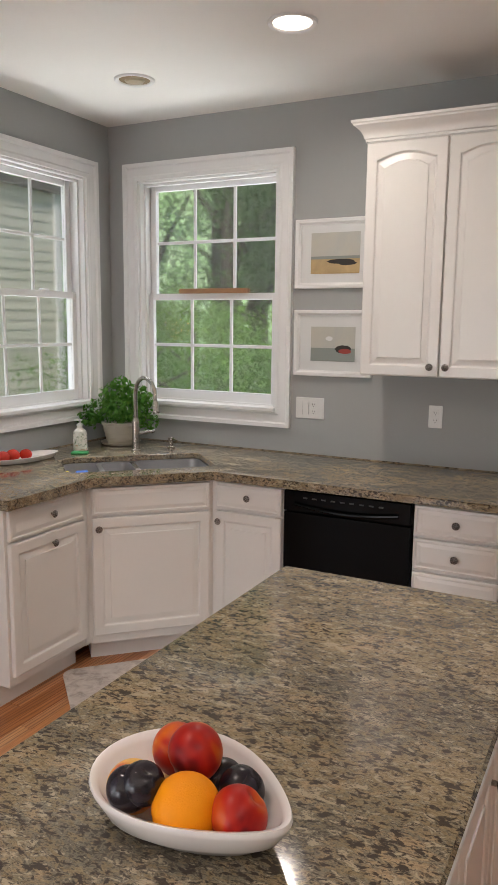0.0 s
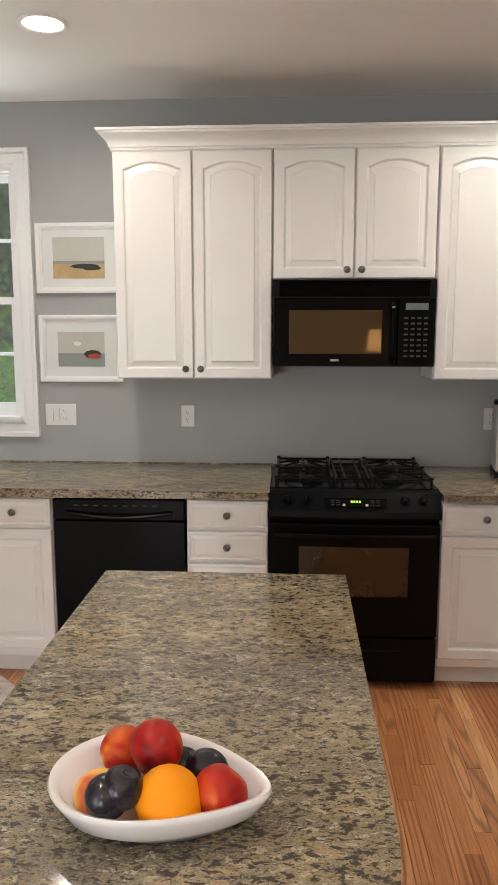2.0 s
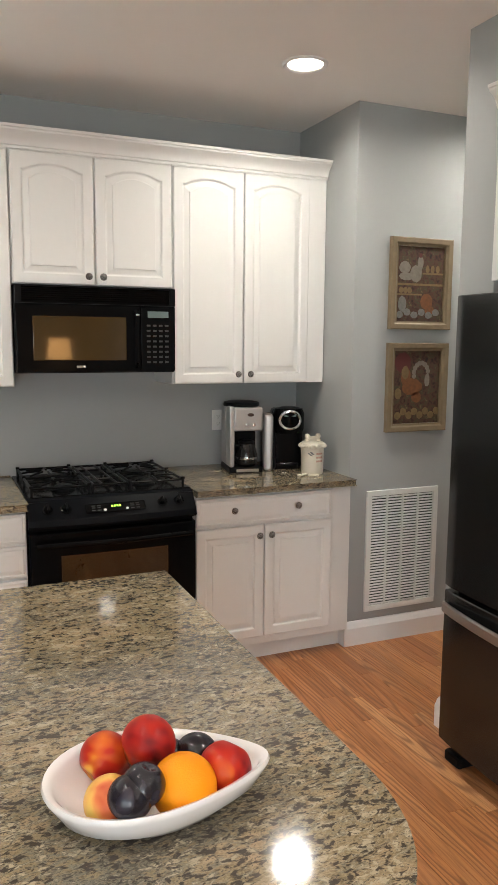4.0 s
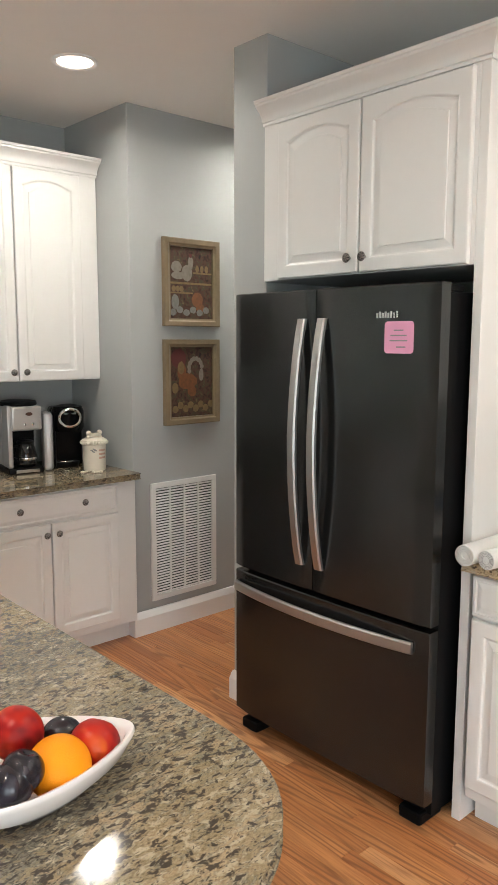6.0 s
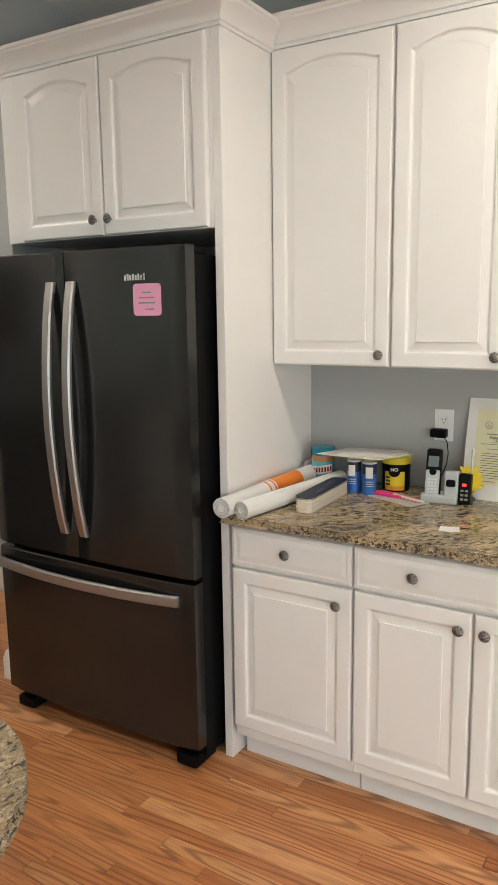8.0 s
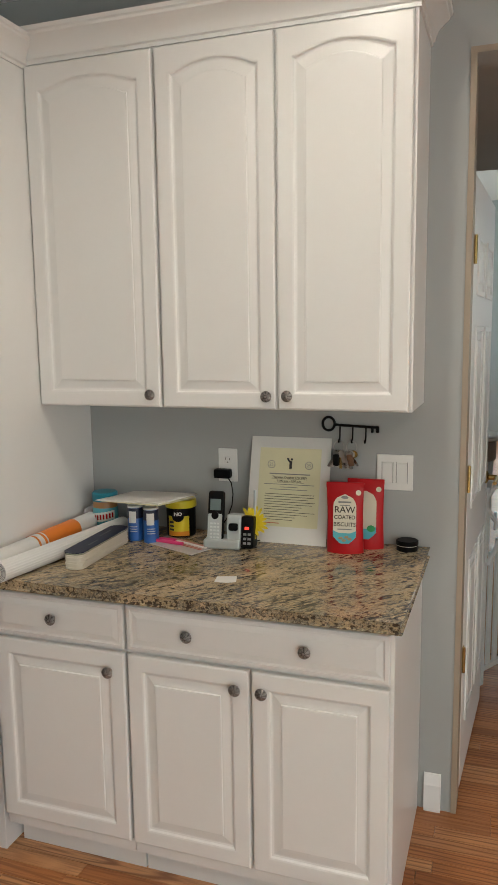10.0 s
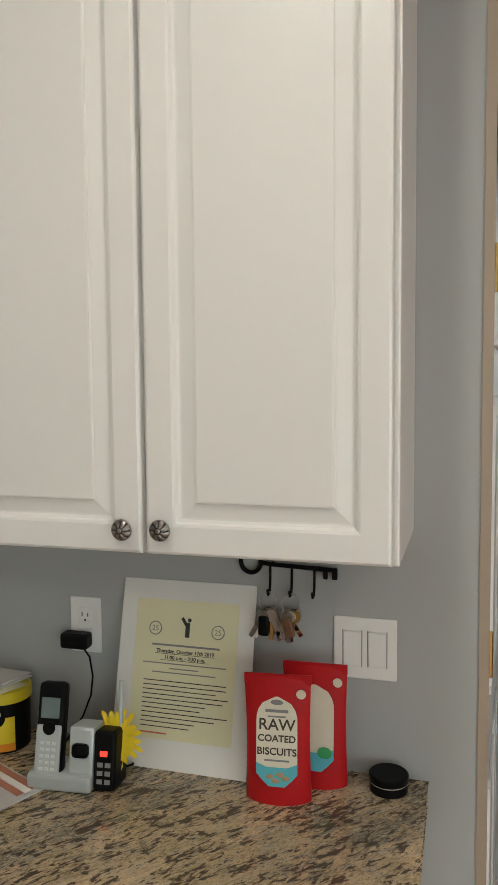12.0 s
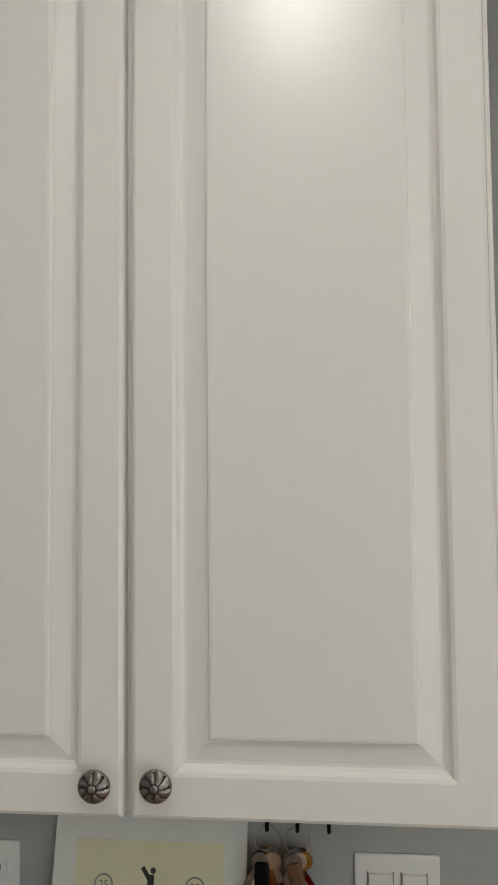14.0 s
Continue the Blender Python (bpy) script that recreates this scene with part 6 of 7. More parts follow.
bag = solid("plastic_bag", ball(0.045, s=(1.25, 0.75, 0.9), n=26), M_CLEARBAG, "crumpled clear plastic bag in the corner", "bag", m=pose(1.855, 1.272, TOP + 0.038))
for _v in bag.data.vertices:
    _q = Vector(_v.co)
    _v.co = _q * (1 + 0.42 * noise.noise(_q * 55))
_lowest = min(v.co.z for v in bag.data.vertices)
bag.location.z = TOP - _lowest
pk = thing("plastic_package", pose(1.705, 0.875, TOP, 0, 0, -24), "flat clear package with pink pens inside", "package")
part("sleeve", box(-0.05, 0.05, -0.115, 0.115, 0.0, 0.003, 0.001, 1), mat("clear_film", (0.55, 0.53, 0.53), 0.15, var=0.15, scale=30), pk)
part("pen", tube([(-0.03, 0.10, 0.009), (0.0, -0.02, 0.009)], 0.006, 10), M_HOTPINK, pk)
part("pen", tube([(-0.012, 0.095, 0.009), (0.015, 0.03, 0.009)], 0.006, 10), M_HOTPINK, pk)
part("card", box(0.0, 0.042, -0.10, 0.09, 0.003, 0.006), mat("rust_card", (0.42, 0.16, 0.11), 0.4), pk)
part("card_strip", box(0.012, 0.024, -0.11, 0.03, 0.006, 0.009), M_PAPER, pk)

ph = thing("cordless_phone", pose(1.735, 0.707, TOP, 0, 0, -84) @ Matrix.Scale(1.12, 4), "silver and black cordless telephone on its base", "telephone")
part("base", moved(join(box(-0.072, 0.038, -0.03, 0.04, 0.0, 0.028, 0.006), moved(box(-0.006, 0.038, -0.022, 0.03, 0.0, 0.098, 0.006), pose(0, 0, 0, -10))), pose(0, 0, 0)), M_SILVER, ph)
part("side_block", moved(box(0.038, 0.075, -0.024, 0.038, 0.0, 0.094, 0.006), pose(0, 0, 0, -10)), M_BLACKM, ph)
hs = part("handset", box(-0.024, 0.024, -0.012, 0.012, 0.0, 0.152, 0.008), M_BLACKM, ph)
hs.matrix_basis = pose(-0.040, -0.012, 0.014, -13)
part("handset_face", box(-0.021, 0.021, -0.0135, -0.011, 0.006, 0.085, 0.003), M_SILVER, hs)
part("screen", box(-0.016, 0.016, -0.0135, -0.011, 0.095, 0.128, 0.001, 1), M_SCREEN, hs)
part("nav_ring", moved(lathe([(0.011, 0), (0.011, 0.002), (0.006, 0.0025), (0.002, 0.002)], 20), pose(0, -0.012, 0.08, 90)), M_BLACKM, hs)
for r in range(5):
    for c in range(3):
        part("key", box(-0.0135 + c * 0.010, -0.0065 + c * 0.010, -0.0146, -0.013, 0.014 + r * 0.010, 0.019 + r * 0.010, 0.0006, 1), M_PHONEKEY, hs)
part("speaker", moved(box(0.002, 0.03, -0.0245, -0.021, 0.05, 0.072, 0.006), pose(0, 0, 0, -10)), M_BLACKM, ph)
part("counter_display", moved(box(0.05, 0.062, -0.0255, -0.023, 0.055, 0.063), pose(0, 0, 0, -10)), M_REDLED, ph)
for r in range(3):
    for c in range(2):
        part("key", moved(box(0.046 + c * 0.013, 0.055 + c * 0.013, -0.0255, -0.023, 0.012 + r * 0.013, 0.019 + r * 0.013), pose(0, 0, 0, -10)), M_GREYINK, ph)
part("aerial", tube([(0.07, 0.03, 0.09), (0.0705, 0.034, 0.165)], 0.004, 8), M_SILVER, ph)
part("tail_cord", tube([(0.06, 0.036, 0.012), (0.075, 0.07, 0.004), (0.06, 0.12, 0.003)], 0.002, 6), M_BLACKM, ph)

fl = thing("silk_flower", pose(1.80, 0.642, TOP, 0, 0, -90), "yellow artificial daisy behind the telephone", "flower")
_pet = []
_rg = random.Random(9)
for ring, (rr, nn, up) in enumerate(((0.056, 20, 0.004), (0.048, 16, 0.012))):
    for i in range(nn):
        a = 2 * math.pi * (i + 0.5 * ring) / nn + _rg.uniform(-0.08, 0.08)
        L = rr * _rg.uniform(0.85, 1.1)
        b = bmesh.new()
        pts = [(0.006, 0.0025), (L * 0.5, 0.0058), (L * 0.9, 0.004), (L, 0.0)]
        vs = [b.verts.new((x, -up - 0.006 * (x / rr) ** 2, w)) for x, w in pts] + [b.verts.new((x, -up - 0.006 * (x / rr) ** 2, -w)) for x, w in pts[:-1][::-1]]
        b.faces.new(vs)
        ext = bmesh.ops.extrude_face_region(b, geom=list(b.faces))
        for v in ext["geom"]:
            if isinstance(v, bmesh.types.BMVert):
                v.co.y += 0.001
        _pet.append(moved(b, Matrix.Rotation(a, 4, "Y")))
part("petals", moved(join(*_pet), pose(0, -0.02, 0.075, -14)), M_PETAL, fl)
part("centre", moved(ball(0.013, s=(1, 0.5, 1), n=14), pose(0, -0.036, 0.072)), mat("ochre_centre", (0.55, 0.25, 0.02), 0.8, var=0.3, scale=200), fl)
part("stem", tube([(0, -0.01, 0.07), (0.005, 0.0, 0.03), (0.0, 0.01, 0.003)], 0.003, 6), M_LEAF, fl)

sticky = solid("paper_scrap", slab([(-0.033, -0.018), (0.0, -0.032), (0.028, -0.026), (0.032, 0.022), (-0.024, 0.026)], 0.0, 0.0012), M_PAPER, "small torn white paper scrap on granite", "paper", m=pose(1.425, 0.602, TOP + 0.001, 0, 0, -68))

# printed notice leaning on the wall
_h = math.hypot(0.345, 0.088)
nt = thing("printed_notice", pose(1.824, 0.683, TOP, -math.degrees(math.atan2(0.088, 0.345)), 0, -90), "printed yellow notice on white board against the wall", "notice")
NW_ = 0.277
part("board", box(0, NW_, 0.0005, 0.003, 0, _h, 0.0006, 1), M_PAPER, nt)
part("yellow_sheet", box(0.033, 0.245, -0.0002, 0.0006, 0.055, 0.318), M_YPAPER, nt, "pale yellow printed sheet")


def line(cx, z, w, t=0.003, m=None):
    return part("printed_line", box(cx - w / 2, cx + w / 2, -0.0009, -0.0001, z - t / 2, z + t / 2), m or M_INK, nt)


text_mesh("Thursday, October 17th 2019", 0.0098, pose(0.14, -0.0004, 0.2165, 90), M_INK, nt, bold=0.0002)
line(0.14, 0.2145, 0.124, 0.0008)
text_mesh("11:00 a.m. - 2:30 p.m.", 0.0098, pose(0.14, -0.0004, 0.2045, 90), M_INK, nt, bold=0.0002)
line(0.14, 0.2025, 0.10, 0.0008)
line(0.14, 0.231, 0.14, 0.0035, M_GREYINK)
line(0.14, 0.196, 0.172, 0.002, M_GREYINK)
line(0.14, 0.187, 0.06, 0.002, M_GREYINK)
line(0.14, 0.179, 0.13, 0.002, M_GREYINK)
_rg = random.Random(4)
for i in range(11):
    w = (0.17, 0.17, 0.15, 0.175, 0.165, 0.13, 0.12, 0.175, 0.15, 0.11, 0.10)[i]
    line(0.058 + w / 2, 0.163 - i * 0.0085, w, 0.0016)
line(0.085, 0.066, 0.055, 0.0026, M_REDINK)
for _x in (0.075, 0.205):
    part("seal", moved(lathe([(0.0135, 0), (0.0135, 0.0006), (0.0128, 0.0008)], 24), pose(_x, 0.0, 0.262, 90)), M_YPAPER, nt)
    part("seal_ring", moved(tube([(0.0125 * math.cos(a), 0.0125 * math.sin(a), 0.0009) for a in [2 * math.pi * i / 24 for i in range(24)]], 0.0012, 4, True), pose(_x, 0.0, 0.262, 90)), M_GREYINK, nt)
    text_mesh("25", 0.015, pose(_x, -0.0009, 0.257, 90), M_GREYINK, nt)
part("emblem", join(moved(box(-0.0045, 0.0045, -0.001, 0.0, 0.0, 0.028, 0.0004, 1), pose(0.142, 0, 0.248)), moved(box(-0.003, 0.003, -0.001, 0.0, 0.0, 0.018, 0.0004, 1), pose(0.14, 0, 0.27, 0, -35)), moved(lathe([(0.004, 0), (0.004, 0.001), (0.001, 0.001)], 12), pose(0.145, 0, 0.281, 90))), M_INK, nt)

# key rack
kr = thing("key_rack", pose(EX, 0.435, 1.298, 0, 0, -90), "wrought iron key shaped rack with bunches of keys", "key rack")
part("ring", tube([(0.02 + 0.02 * math.cos(a), -0.012, 0.012 + 0.022 * math.sin(a)) for a in [2 * math.pi * i / 24 for i in range(24)]], 0.0045, 8, True), M_IRON, kr)
part("shaft", tube([(0.04, -0.012, 0.01), (0.06, -0.012, 0.008), (0.185, -0.012, 0.003)], 0.0045, 8), M_IRON, kr)
part("bit", join(box(0.16, 0.168, -0.016, -0.008, -0.014, 0.004, 0.001, 1), box(0.176, 0.186, -0.016, -0.008, -0.014, 0.006, 0.001, 1)), M_IRON, kr)
part("mount", join(tube([(0.06, 0.0, 0.008), (0.06, -0.012, 0.008)], 0.004, 6), tube([(0.15, 0.0, 0.004), (0.15, -0.012, 0.004)], 0.004, 6)), M_IRON, kr)
for _x in (0.058, 0.10, 0.143):
    part("hook", tube([(_x, -0.012, 0.006), (_x, -0.014, -0.03), (_x, -0.02, -0.045), (_x, -0.03, -0.046), (_x, -0.034, -0.036)], 0.0028, 6), M_IRON, kr)


def keys(x, z, seed, tagc):
    rg = random.Random(seed)
    k = thing("key_bunch", pose(EX, 0.435 - x, 1.304 + z, 0, 0, -90) @ Matrix.Scale(1.15, 4), "bunch of keys on a ring with a fob", "keys", "keys on the rack")
    part("key_ring", tube([(0.0 + 0.015 * math.cos(a), -0.024, -0.058 + 0.017 * math.sin(a)) for a in [2 * math.pi * i / 20 for i in range(20)]], 0.0014, 6, True), M_STEEL, k)
    for i in range(10):
        a = rg.uniform(-38, 38)
        kk = join(lathe([(0.010, -0.001), (0.010, 0.001), (0.003, 0.001)], 14), box(-0.0035, 0.0035, -0.042, -0.008, -0.001, 0.001))
        part("key", moved(kk, pose(rg.uniform(-0.008, 0.008), -0.014 - 0.0022 * i, -0.078, 0, 0, 0) @ pose(0, 0, 0, 0, a, 0) @ pose(0, 0, 0, 90)), (M_STEEL, M_CHROME, M_BRASS, M_STEEL, M_PEWTER)[i % 5], k)
    part("fob", moved(box(-0.009, 0.009, -0.004, 0.004, -0.034, 0.0, 0.004), pose(rg.uniform(-0.006, 0.006), -0.034, -0.078, 0, rg.uniform(-15, 15))), tagc, k)


keys(0.058, 0.0, 1, M_BLACKM)
keys(0.10, 0.0, 2, patch_mat("leather_fob", [(0.02, 0.016, 0.014), (0.16, 0.07, 0.03), (0.05, 0.04, 0.03)], 60, 0.5))


def pouch(m, label, main):
    p = thing("biscuit_pouch", m, label, "pouch", "red pouches")
    w, h = 0.118, 0.225
    rings = []
    for i in range(15):
        u = i / 14
        z = h * u
        d = 0.028 * (1 - u) ** 0.7 + 0.0012
        ww = w * (1.0 - 0.05 * math.sin(math.pi * u)) / 2
        rings.append([(ww * math.cos(a), -d * math.sin(a) * (abs(math.sin(a)) ** 0.2), z + 0.004 * math.sin(3 * a) * (1 if i in (0,) else 0)) for a in [2 * math.pi * k / 28 for k in range(28)]])
    rings[0] = [(x, y, 0.0) for x, y, z in rings[0]]
    part("film", rings_mesh(rings, True, True), M_RED, p, "", 60)
    part("seam", box(-w / 2, w / 2, -0.002, 0.002, h - 0.016, h + 0.002, 0.0008, 1), M_RED, p)
    tilt = math.degrees(math.atan2(0.027, h))

    def on_face(z):
        return -(0.028 * (1 - z / h) ** 0.7 + 0.0018)
    n = 14
    pts = []
    for i in range(n + 1):
        z = 0.035 + 0.155 * i / n
        half = 0.036 if z < 0.15 else 0.036 * math.sqrt(max(0.0, 1 - ((z - 0.15) / 0.0401) ** 2))
        half = half if z > 0.055 else 0.014 + 0.022 * (z - 0.035) / 0.02
        pts.append((half, z))
    lab = bmesh.new()
    rows = [[lab.verts.new((s * hf * 0.999, on_face(z) + 0.002 * (hf / 0.059) ** 2 - 0.0006, z)) for s in (-1, -0.5, 0, 0.5, 1)] for hf, z in pts]
    for a, b in zip(rows, rows[1:]):
        for k in range(4):
            lab.faces.new((a[k], a[k + 1], b[k + 1], b[k]))
    part("label", lab, M_LABEL, p, "cream arched label")
    te = bmesh.new()
    rows = [[te.verts.new((s * hf * 1.0, on_face(z) + 0.002 * (hf / 0.059) ** 2 - 0.0014, z + (0.008 if abs(s) > 0.9 and i == 3 else 0))) for s in (-1, -0.5, 0, 0.5, 1)] for i, (hf, z) in enumerate(pts[:4])]
    for a, b in zip(rows, rows[1:]):
        for k in range(4):
            te.faces.new((a[k], a[k + 1], b[k + 1], b[k]))
    part("label_band", te, M_TEAL, p, "teal picture band")
    if main:
        part("printed_biscuit", join(*[moved(ball(0.006, s=(1.2, 0.2, 0.8), n=8), pose(x, on_face(z) - 0.0012, z)) for x, z in ((-0.012, 0.052), (0.006, 0.056), (0.016, 0.05), (-0.002, 0.045))]), mat("biscuit_tan", (0.42, 0.28, 0.16), 0.6), p)
        for body, size, z in (("RAW", 0.028, 0.133), ("COATED", 0.0165, 0.113), ("BISCUITS", 0.0175, 0.090)):
            text_mesh(body, size, pose(0, on_face(z + 0.006) - 0.0016, z, 90 - tilt), mat("dark_brown_ink", (0.05, 0.035, 0.025), 0.6), p, bold=0.0003)
        part("printed_line", box(-0.022, 0.022, on_face(0.08) - 0.001, on_face(0.08), 0.0785, 0.0815), M_GREYINK, p)
        part("printed_figure", moved(ball(0.0075, s=(1.5, 0.08, 0.7), n=12), pose(0, on_face(0.181) - 0.0006, 0.180)), M_GREYINK, p)
        part("printed_line", box(-0.016, 0.016, on_face(0.156) - 0.001, on_face(0.156), 0.1545, 0.1570), M_GREYINK, p)
        part("printed_line", box(-0.02, 0.02, on_face(0.165) - 0.001, on_face(0.165), 0.163, 0.168), M_GREYINK, p)
    else:
        part("printed_leaf", moved(ball(0.014, s=(1, 0.15, 0.8), n=10), pose(0.02, on_face(0.07) - 0.002, 0.07)), M_GREENFOAM, p)
    part("badge", moved(lathe([(0.0085, 0), (0.0085, 0.001), (0.003, 0.001)], 18), pose(0.042, on_face(0.195) + 0.0005, 0.196, 90)), M_LABEL, p)
    return p


pouch(pose(1.792, 0.335, TOP, 2, 0, -84), "red stand-up pouch of raw coated biscuits", True)
pouch(pose(1.862, 0.282, TOP, 2, 0, -88), "second red stand-up pouch behind the first", False)
puck = thing("small_tin", pose(1.868, 0.150, TOP) @ Matrix.Diagonal((1, 1, 0.85, 1)), "small round black tin with a pale band", "tin")
part("body", lathe([(0.033, 0), (0.034, 0.002), (0.034, 0.018), (0.033, 0.02)], 32), M_BLACKM, puck)
part("lid", lathe([(0.035, 0.022), (0.0355, 0.024), (0.0355, 0.036), (0.033, 0.0385), (0.01, 0.0385)], 32), M_BLACKM, puck)
part("band", lathe([(0.0335, 0.0195), (0.0345, 0.0205), (0.0345, 0.022), (0.0335, 0.0225)], 32, False), M_LABEL, puck)

# ---- floor lamp of the adjoining room, mirrored in the black glass ----
fl2 = thing("floor_lamp", pose(0.925, -2.55, 0), "floor lamp with a lit warm drum shade", "lamp")
part("base", lathe([(0.13, 0), (0.13, 0.015), (0.03, 0.03), (0.012, 0.05)], 32), M_BLACKM, fl2)
part("pole", lathe([(0.011, 0.04), (0.011, 1.36)], 16), M_BLACKM, fl2)
part("shade", lathe([(0.15, 1.36), (0.125, 1.62)], 36, False), M_SHADE, fl2, "warm glowing fabric shade")

# ---- hall beyond the doorway ----
HX = 10.95
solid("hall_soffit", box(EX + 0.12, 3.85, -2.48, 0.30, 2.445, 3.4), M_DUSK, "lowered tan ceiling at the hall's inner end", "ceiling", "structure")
solid("hall_ceiling", box(EX + 0.12, HX + 0.2, -2.6, 1.44, 3.4, 3.5), M_CEIL, "plain ceiling of the entrance hall", "ceiling", "structure")
solid("hall_wall_north", box(EX + 0.12, HX + 0.2, 0.30, 0.42, 0, 3.4), M_FOYER, "pale wall of the entrance hall", "wall", "structure")
# the gap from x 8.6 to 10.2 is unseen, cut for the added fill lamp
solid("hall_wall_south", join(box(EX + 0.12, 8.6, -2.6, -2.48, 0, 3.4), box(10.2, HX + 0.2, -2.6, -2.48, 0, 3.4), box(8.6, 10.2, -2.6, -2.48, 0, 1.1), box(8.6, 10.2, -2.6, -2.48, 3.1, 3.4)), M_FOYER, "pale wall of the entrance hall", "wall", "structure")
solid("hall_floor", box(3.31, HX + 0.2, -2.6, 1.44, -0.12, 0.0), M_OAK, "oak floor of the entrance hall", "floor", "structure")
wall_with_holes("hall_wall_east", 2.78, 3.4, 0.12, [(0.34, 1.95, 0.0, 2.44), (0.34, 1.95, 2.50, 2.86)], pose(HX, 0.30, 0, 0, 0, -90), "pale wall with the front entrance", M_FOYER)
ent = thing("door_front", pose(HX, -0.04, 0, 0, 0, -90), "white entrance door with a sidelight and transom", "door", kind="structure")
part("transom_frame", join(box(0, 1.61, 0.02, 0.08, 2.50, 2.53), box(0, 1.61, 0.02, 0.08, 2.83, 2.86), box(0.20, 0.225, 0.02, 0.08, 2.53, 2.83), box(0.8, 0.82, 0.02, 0.08, 2.53, 2.83)), M_TRIM, ent)
part("sidelight_frame", join(box(0, 0.06, 0.02, 0.08, 0, 2.44), box(0.19, 0.215, 0.01, 0.08, 0, 2.44), box(0.06, 0.19, 0.02, 0.08, 2.39, 2.44), box(0.06, 0.19, 0.02, 0.08, 0, 0.12)), M_TRIM, ent)
for _nm, _x0, _x1, _z0, _z1 in (("sidelight_pane", 0.06, 0.19, 0.12, 2.39), ("transom_pane", 0.0, 0.20, 2.53, 2.83), ("transom_pane", 0.225, 0.8, 2.53, 2.83), ("transom_pane", 0.82, 1.61, 2.53, 2.83)):
    _pane = part(_nm, box(_x0, _x1, 0.046, 0.052, _z0, _z1), M_GLASS, ent)
    _pane.visible_shadow = False
part("leaf", box(0.215, 1.13, 0.03, 0.07, 0.01, 2.42, 0.003, 1), M_FOYER, ent, "grey white panelled door leaf")
for _a, _b in ((0.2, 1.0), (1.15, 2.2)):
    for _x in (0.32, 0.72):
        part("panel", box(_x, _x + 0.3, 0.022, 0.032, _a, _b, 0.004, 1), M_FOYER, ent)
for _z in (0.3, 1.2, 2.1):
    part("hinge", box(0.213, 0.225, 0.018, 0.03, _z - 0.05, _z + 0.05, 0.002, 1), M_PEWTER, ent)
part("fixed_panel", box(1.13, 1.61, 0.03, 0.07, 0, 2.44), M_TRIM, ent)

table = thing("hall_table", pose(5.0, 0.09, 0), "small round white topped table in the hall", "table")
part("tabletop", lathe([(0.19, 0.845), (0.205, 0.852), (0.21, 0.865), (0.205, 0.878), (0.19, 0.884), (0.05, 0.884)], 36), M_TRIM, table)
part("apron", lathe([(0.16, 0.70), (0.165, 0.705), (0.165, 0.845), (0.15, 0.85)], 36), mat("taupe_wood", (0.30, 0.25, 0.21), 0.5, var=0.12, scale=14, stretch=(6, 6, 1)), table, "taupe wooden apron")
for _k in range(3):
    _q = 2 * math.pi * _k / 3 + 0.5
    part("leg", tube([(0.13 * math.cos(_q), 0.13 * math.sin(_q), 0.71), (0.12 * math.cos(_q), 0.12 * math.sin(_q), 0.0)], [0.02, 0.012], 10), M_TRIM, table)

LEAF = 0.70
hd = thing("door_1", pose(2.047, -0.008, 0, 0, 0, -3.6), "white panelled inner door standing open", "door", kind="structure")
part("leaf", box(0, LEAF, -0.0145, 0.0175, 0.012, 2.09, 0.002, 1), M_TRIM, hd)
for _x0, _x1 in ((0.09, 0.31), (0.39, 0.61)):
    for _z0, _z1 in ((0.22, 0.82), (1.0, 1.62), (1.72, 1.92)):
        part("panel", join(box(_x0, _x1, -0.0205, -0.0146, _z0, _z0 + 0.02, 0.002, 1), box(_x0, _x1, -0.0205, -0.0146, _z1 - 0.02, _z1, 0.002, 1), box(_x0, _x0 + 0.02, -0.0203, -0.0146, _z0 + 0.02, _z1 - 0.02), box(_x1 - 0.02, _x1, -0.0203, -0.0146, _z0 + 0.02, _z1 - 0.02), box(_x0 + 0.045, _x1 - 0.045, -0.0195, -0.0146, _z0 + 0.045, _z1 - 0.045, 0.004, 1)), M_TRIM, hd)
part("lever", join(moved(lathe([(0.026, 0), (0.026, 0.008), (0.012, 0.014), (0.01, 0.045)], 20), pose(0.635, -0.0145, 1.01, 90)), tube([(0.635, -0.057, 1.01), (0.60, -0.062, 1.013), (0.53, -0.060, 1.006)], 0.008, 8)), M_BRASS, hd, "brass lever handle")
part("strike_edge", box(LEAF + 0.0001, LEAF + 0.0012, -0.009, 0.011, 0.95, 1.05), M_BRASS, hd)
for _z in (0.49, 1.12, 1.86):
    part("hinge", join(tube([(-0.004, -0.018, _z - 0.045), (-0.004, -0.018, _z + 0.045)], 0.006, 8), box(0.0, 0.018, -0.0165, -0.0144, _z - 0.045, _z + 0.045)), M_BRASS, hd)
M_JAMB = mat("tan_jamb_paint", (0.35, 0.285, 0.22), 0.45)
solid("door_jamb", join(box(EX - 0.004, EX + 0.124, DOOR_N - 0.018, DOOR_N, 0, 2.42), box(EX - 0.004, EX + 0.124, DOOR_S, DOOR_S + 0.018, 0, 2.42), box(EX - 0.004, EX + 0.124, DOOR_S + 0.018, DOOR_N - 0.018, 2.402, 2.42)), M_JAMB, "plain tan lining of the doorway", "trim", "structure")

gate = thing("pet_gate", pose(2.905, -0.062, 0, 0, 0, -30), "white arched metal pet gate in the hall", "gate")
GW = 0.80


def arch_rail(z0, rise, y=0.0):
    return tube([(GW * i / 20, y, z0 + rise * math.sin(math.pi * i / 20)) for i in range(21)], 0.011, 8)


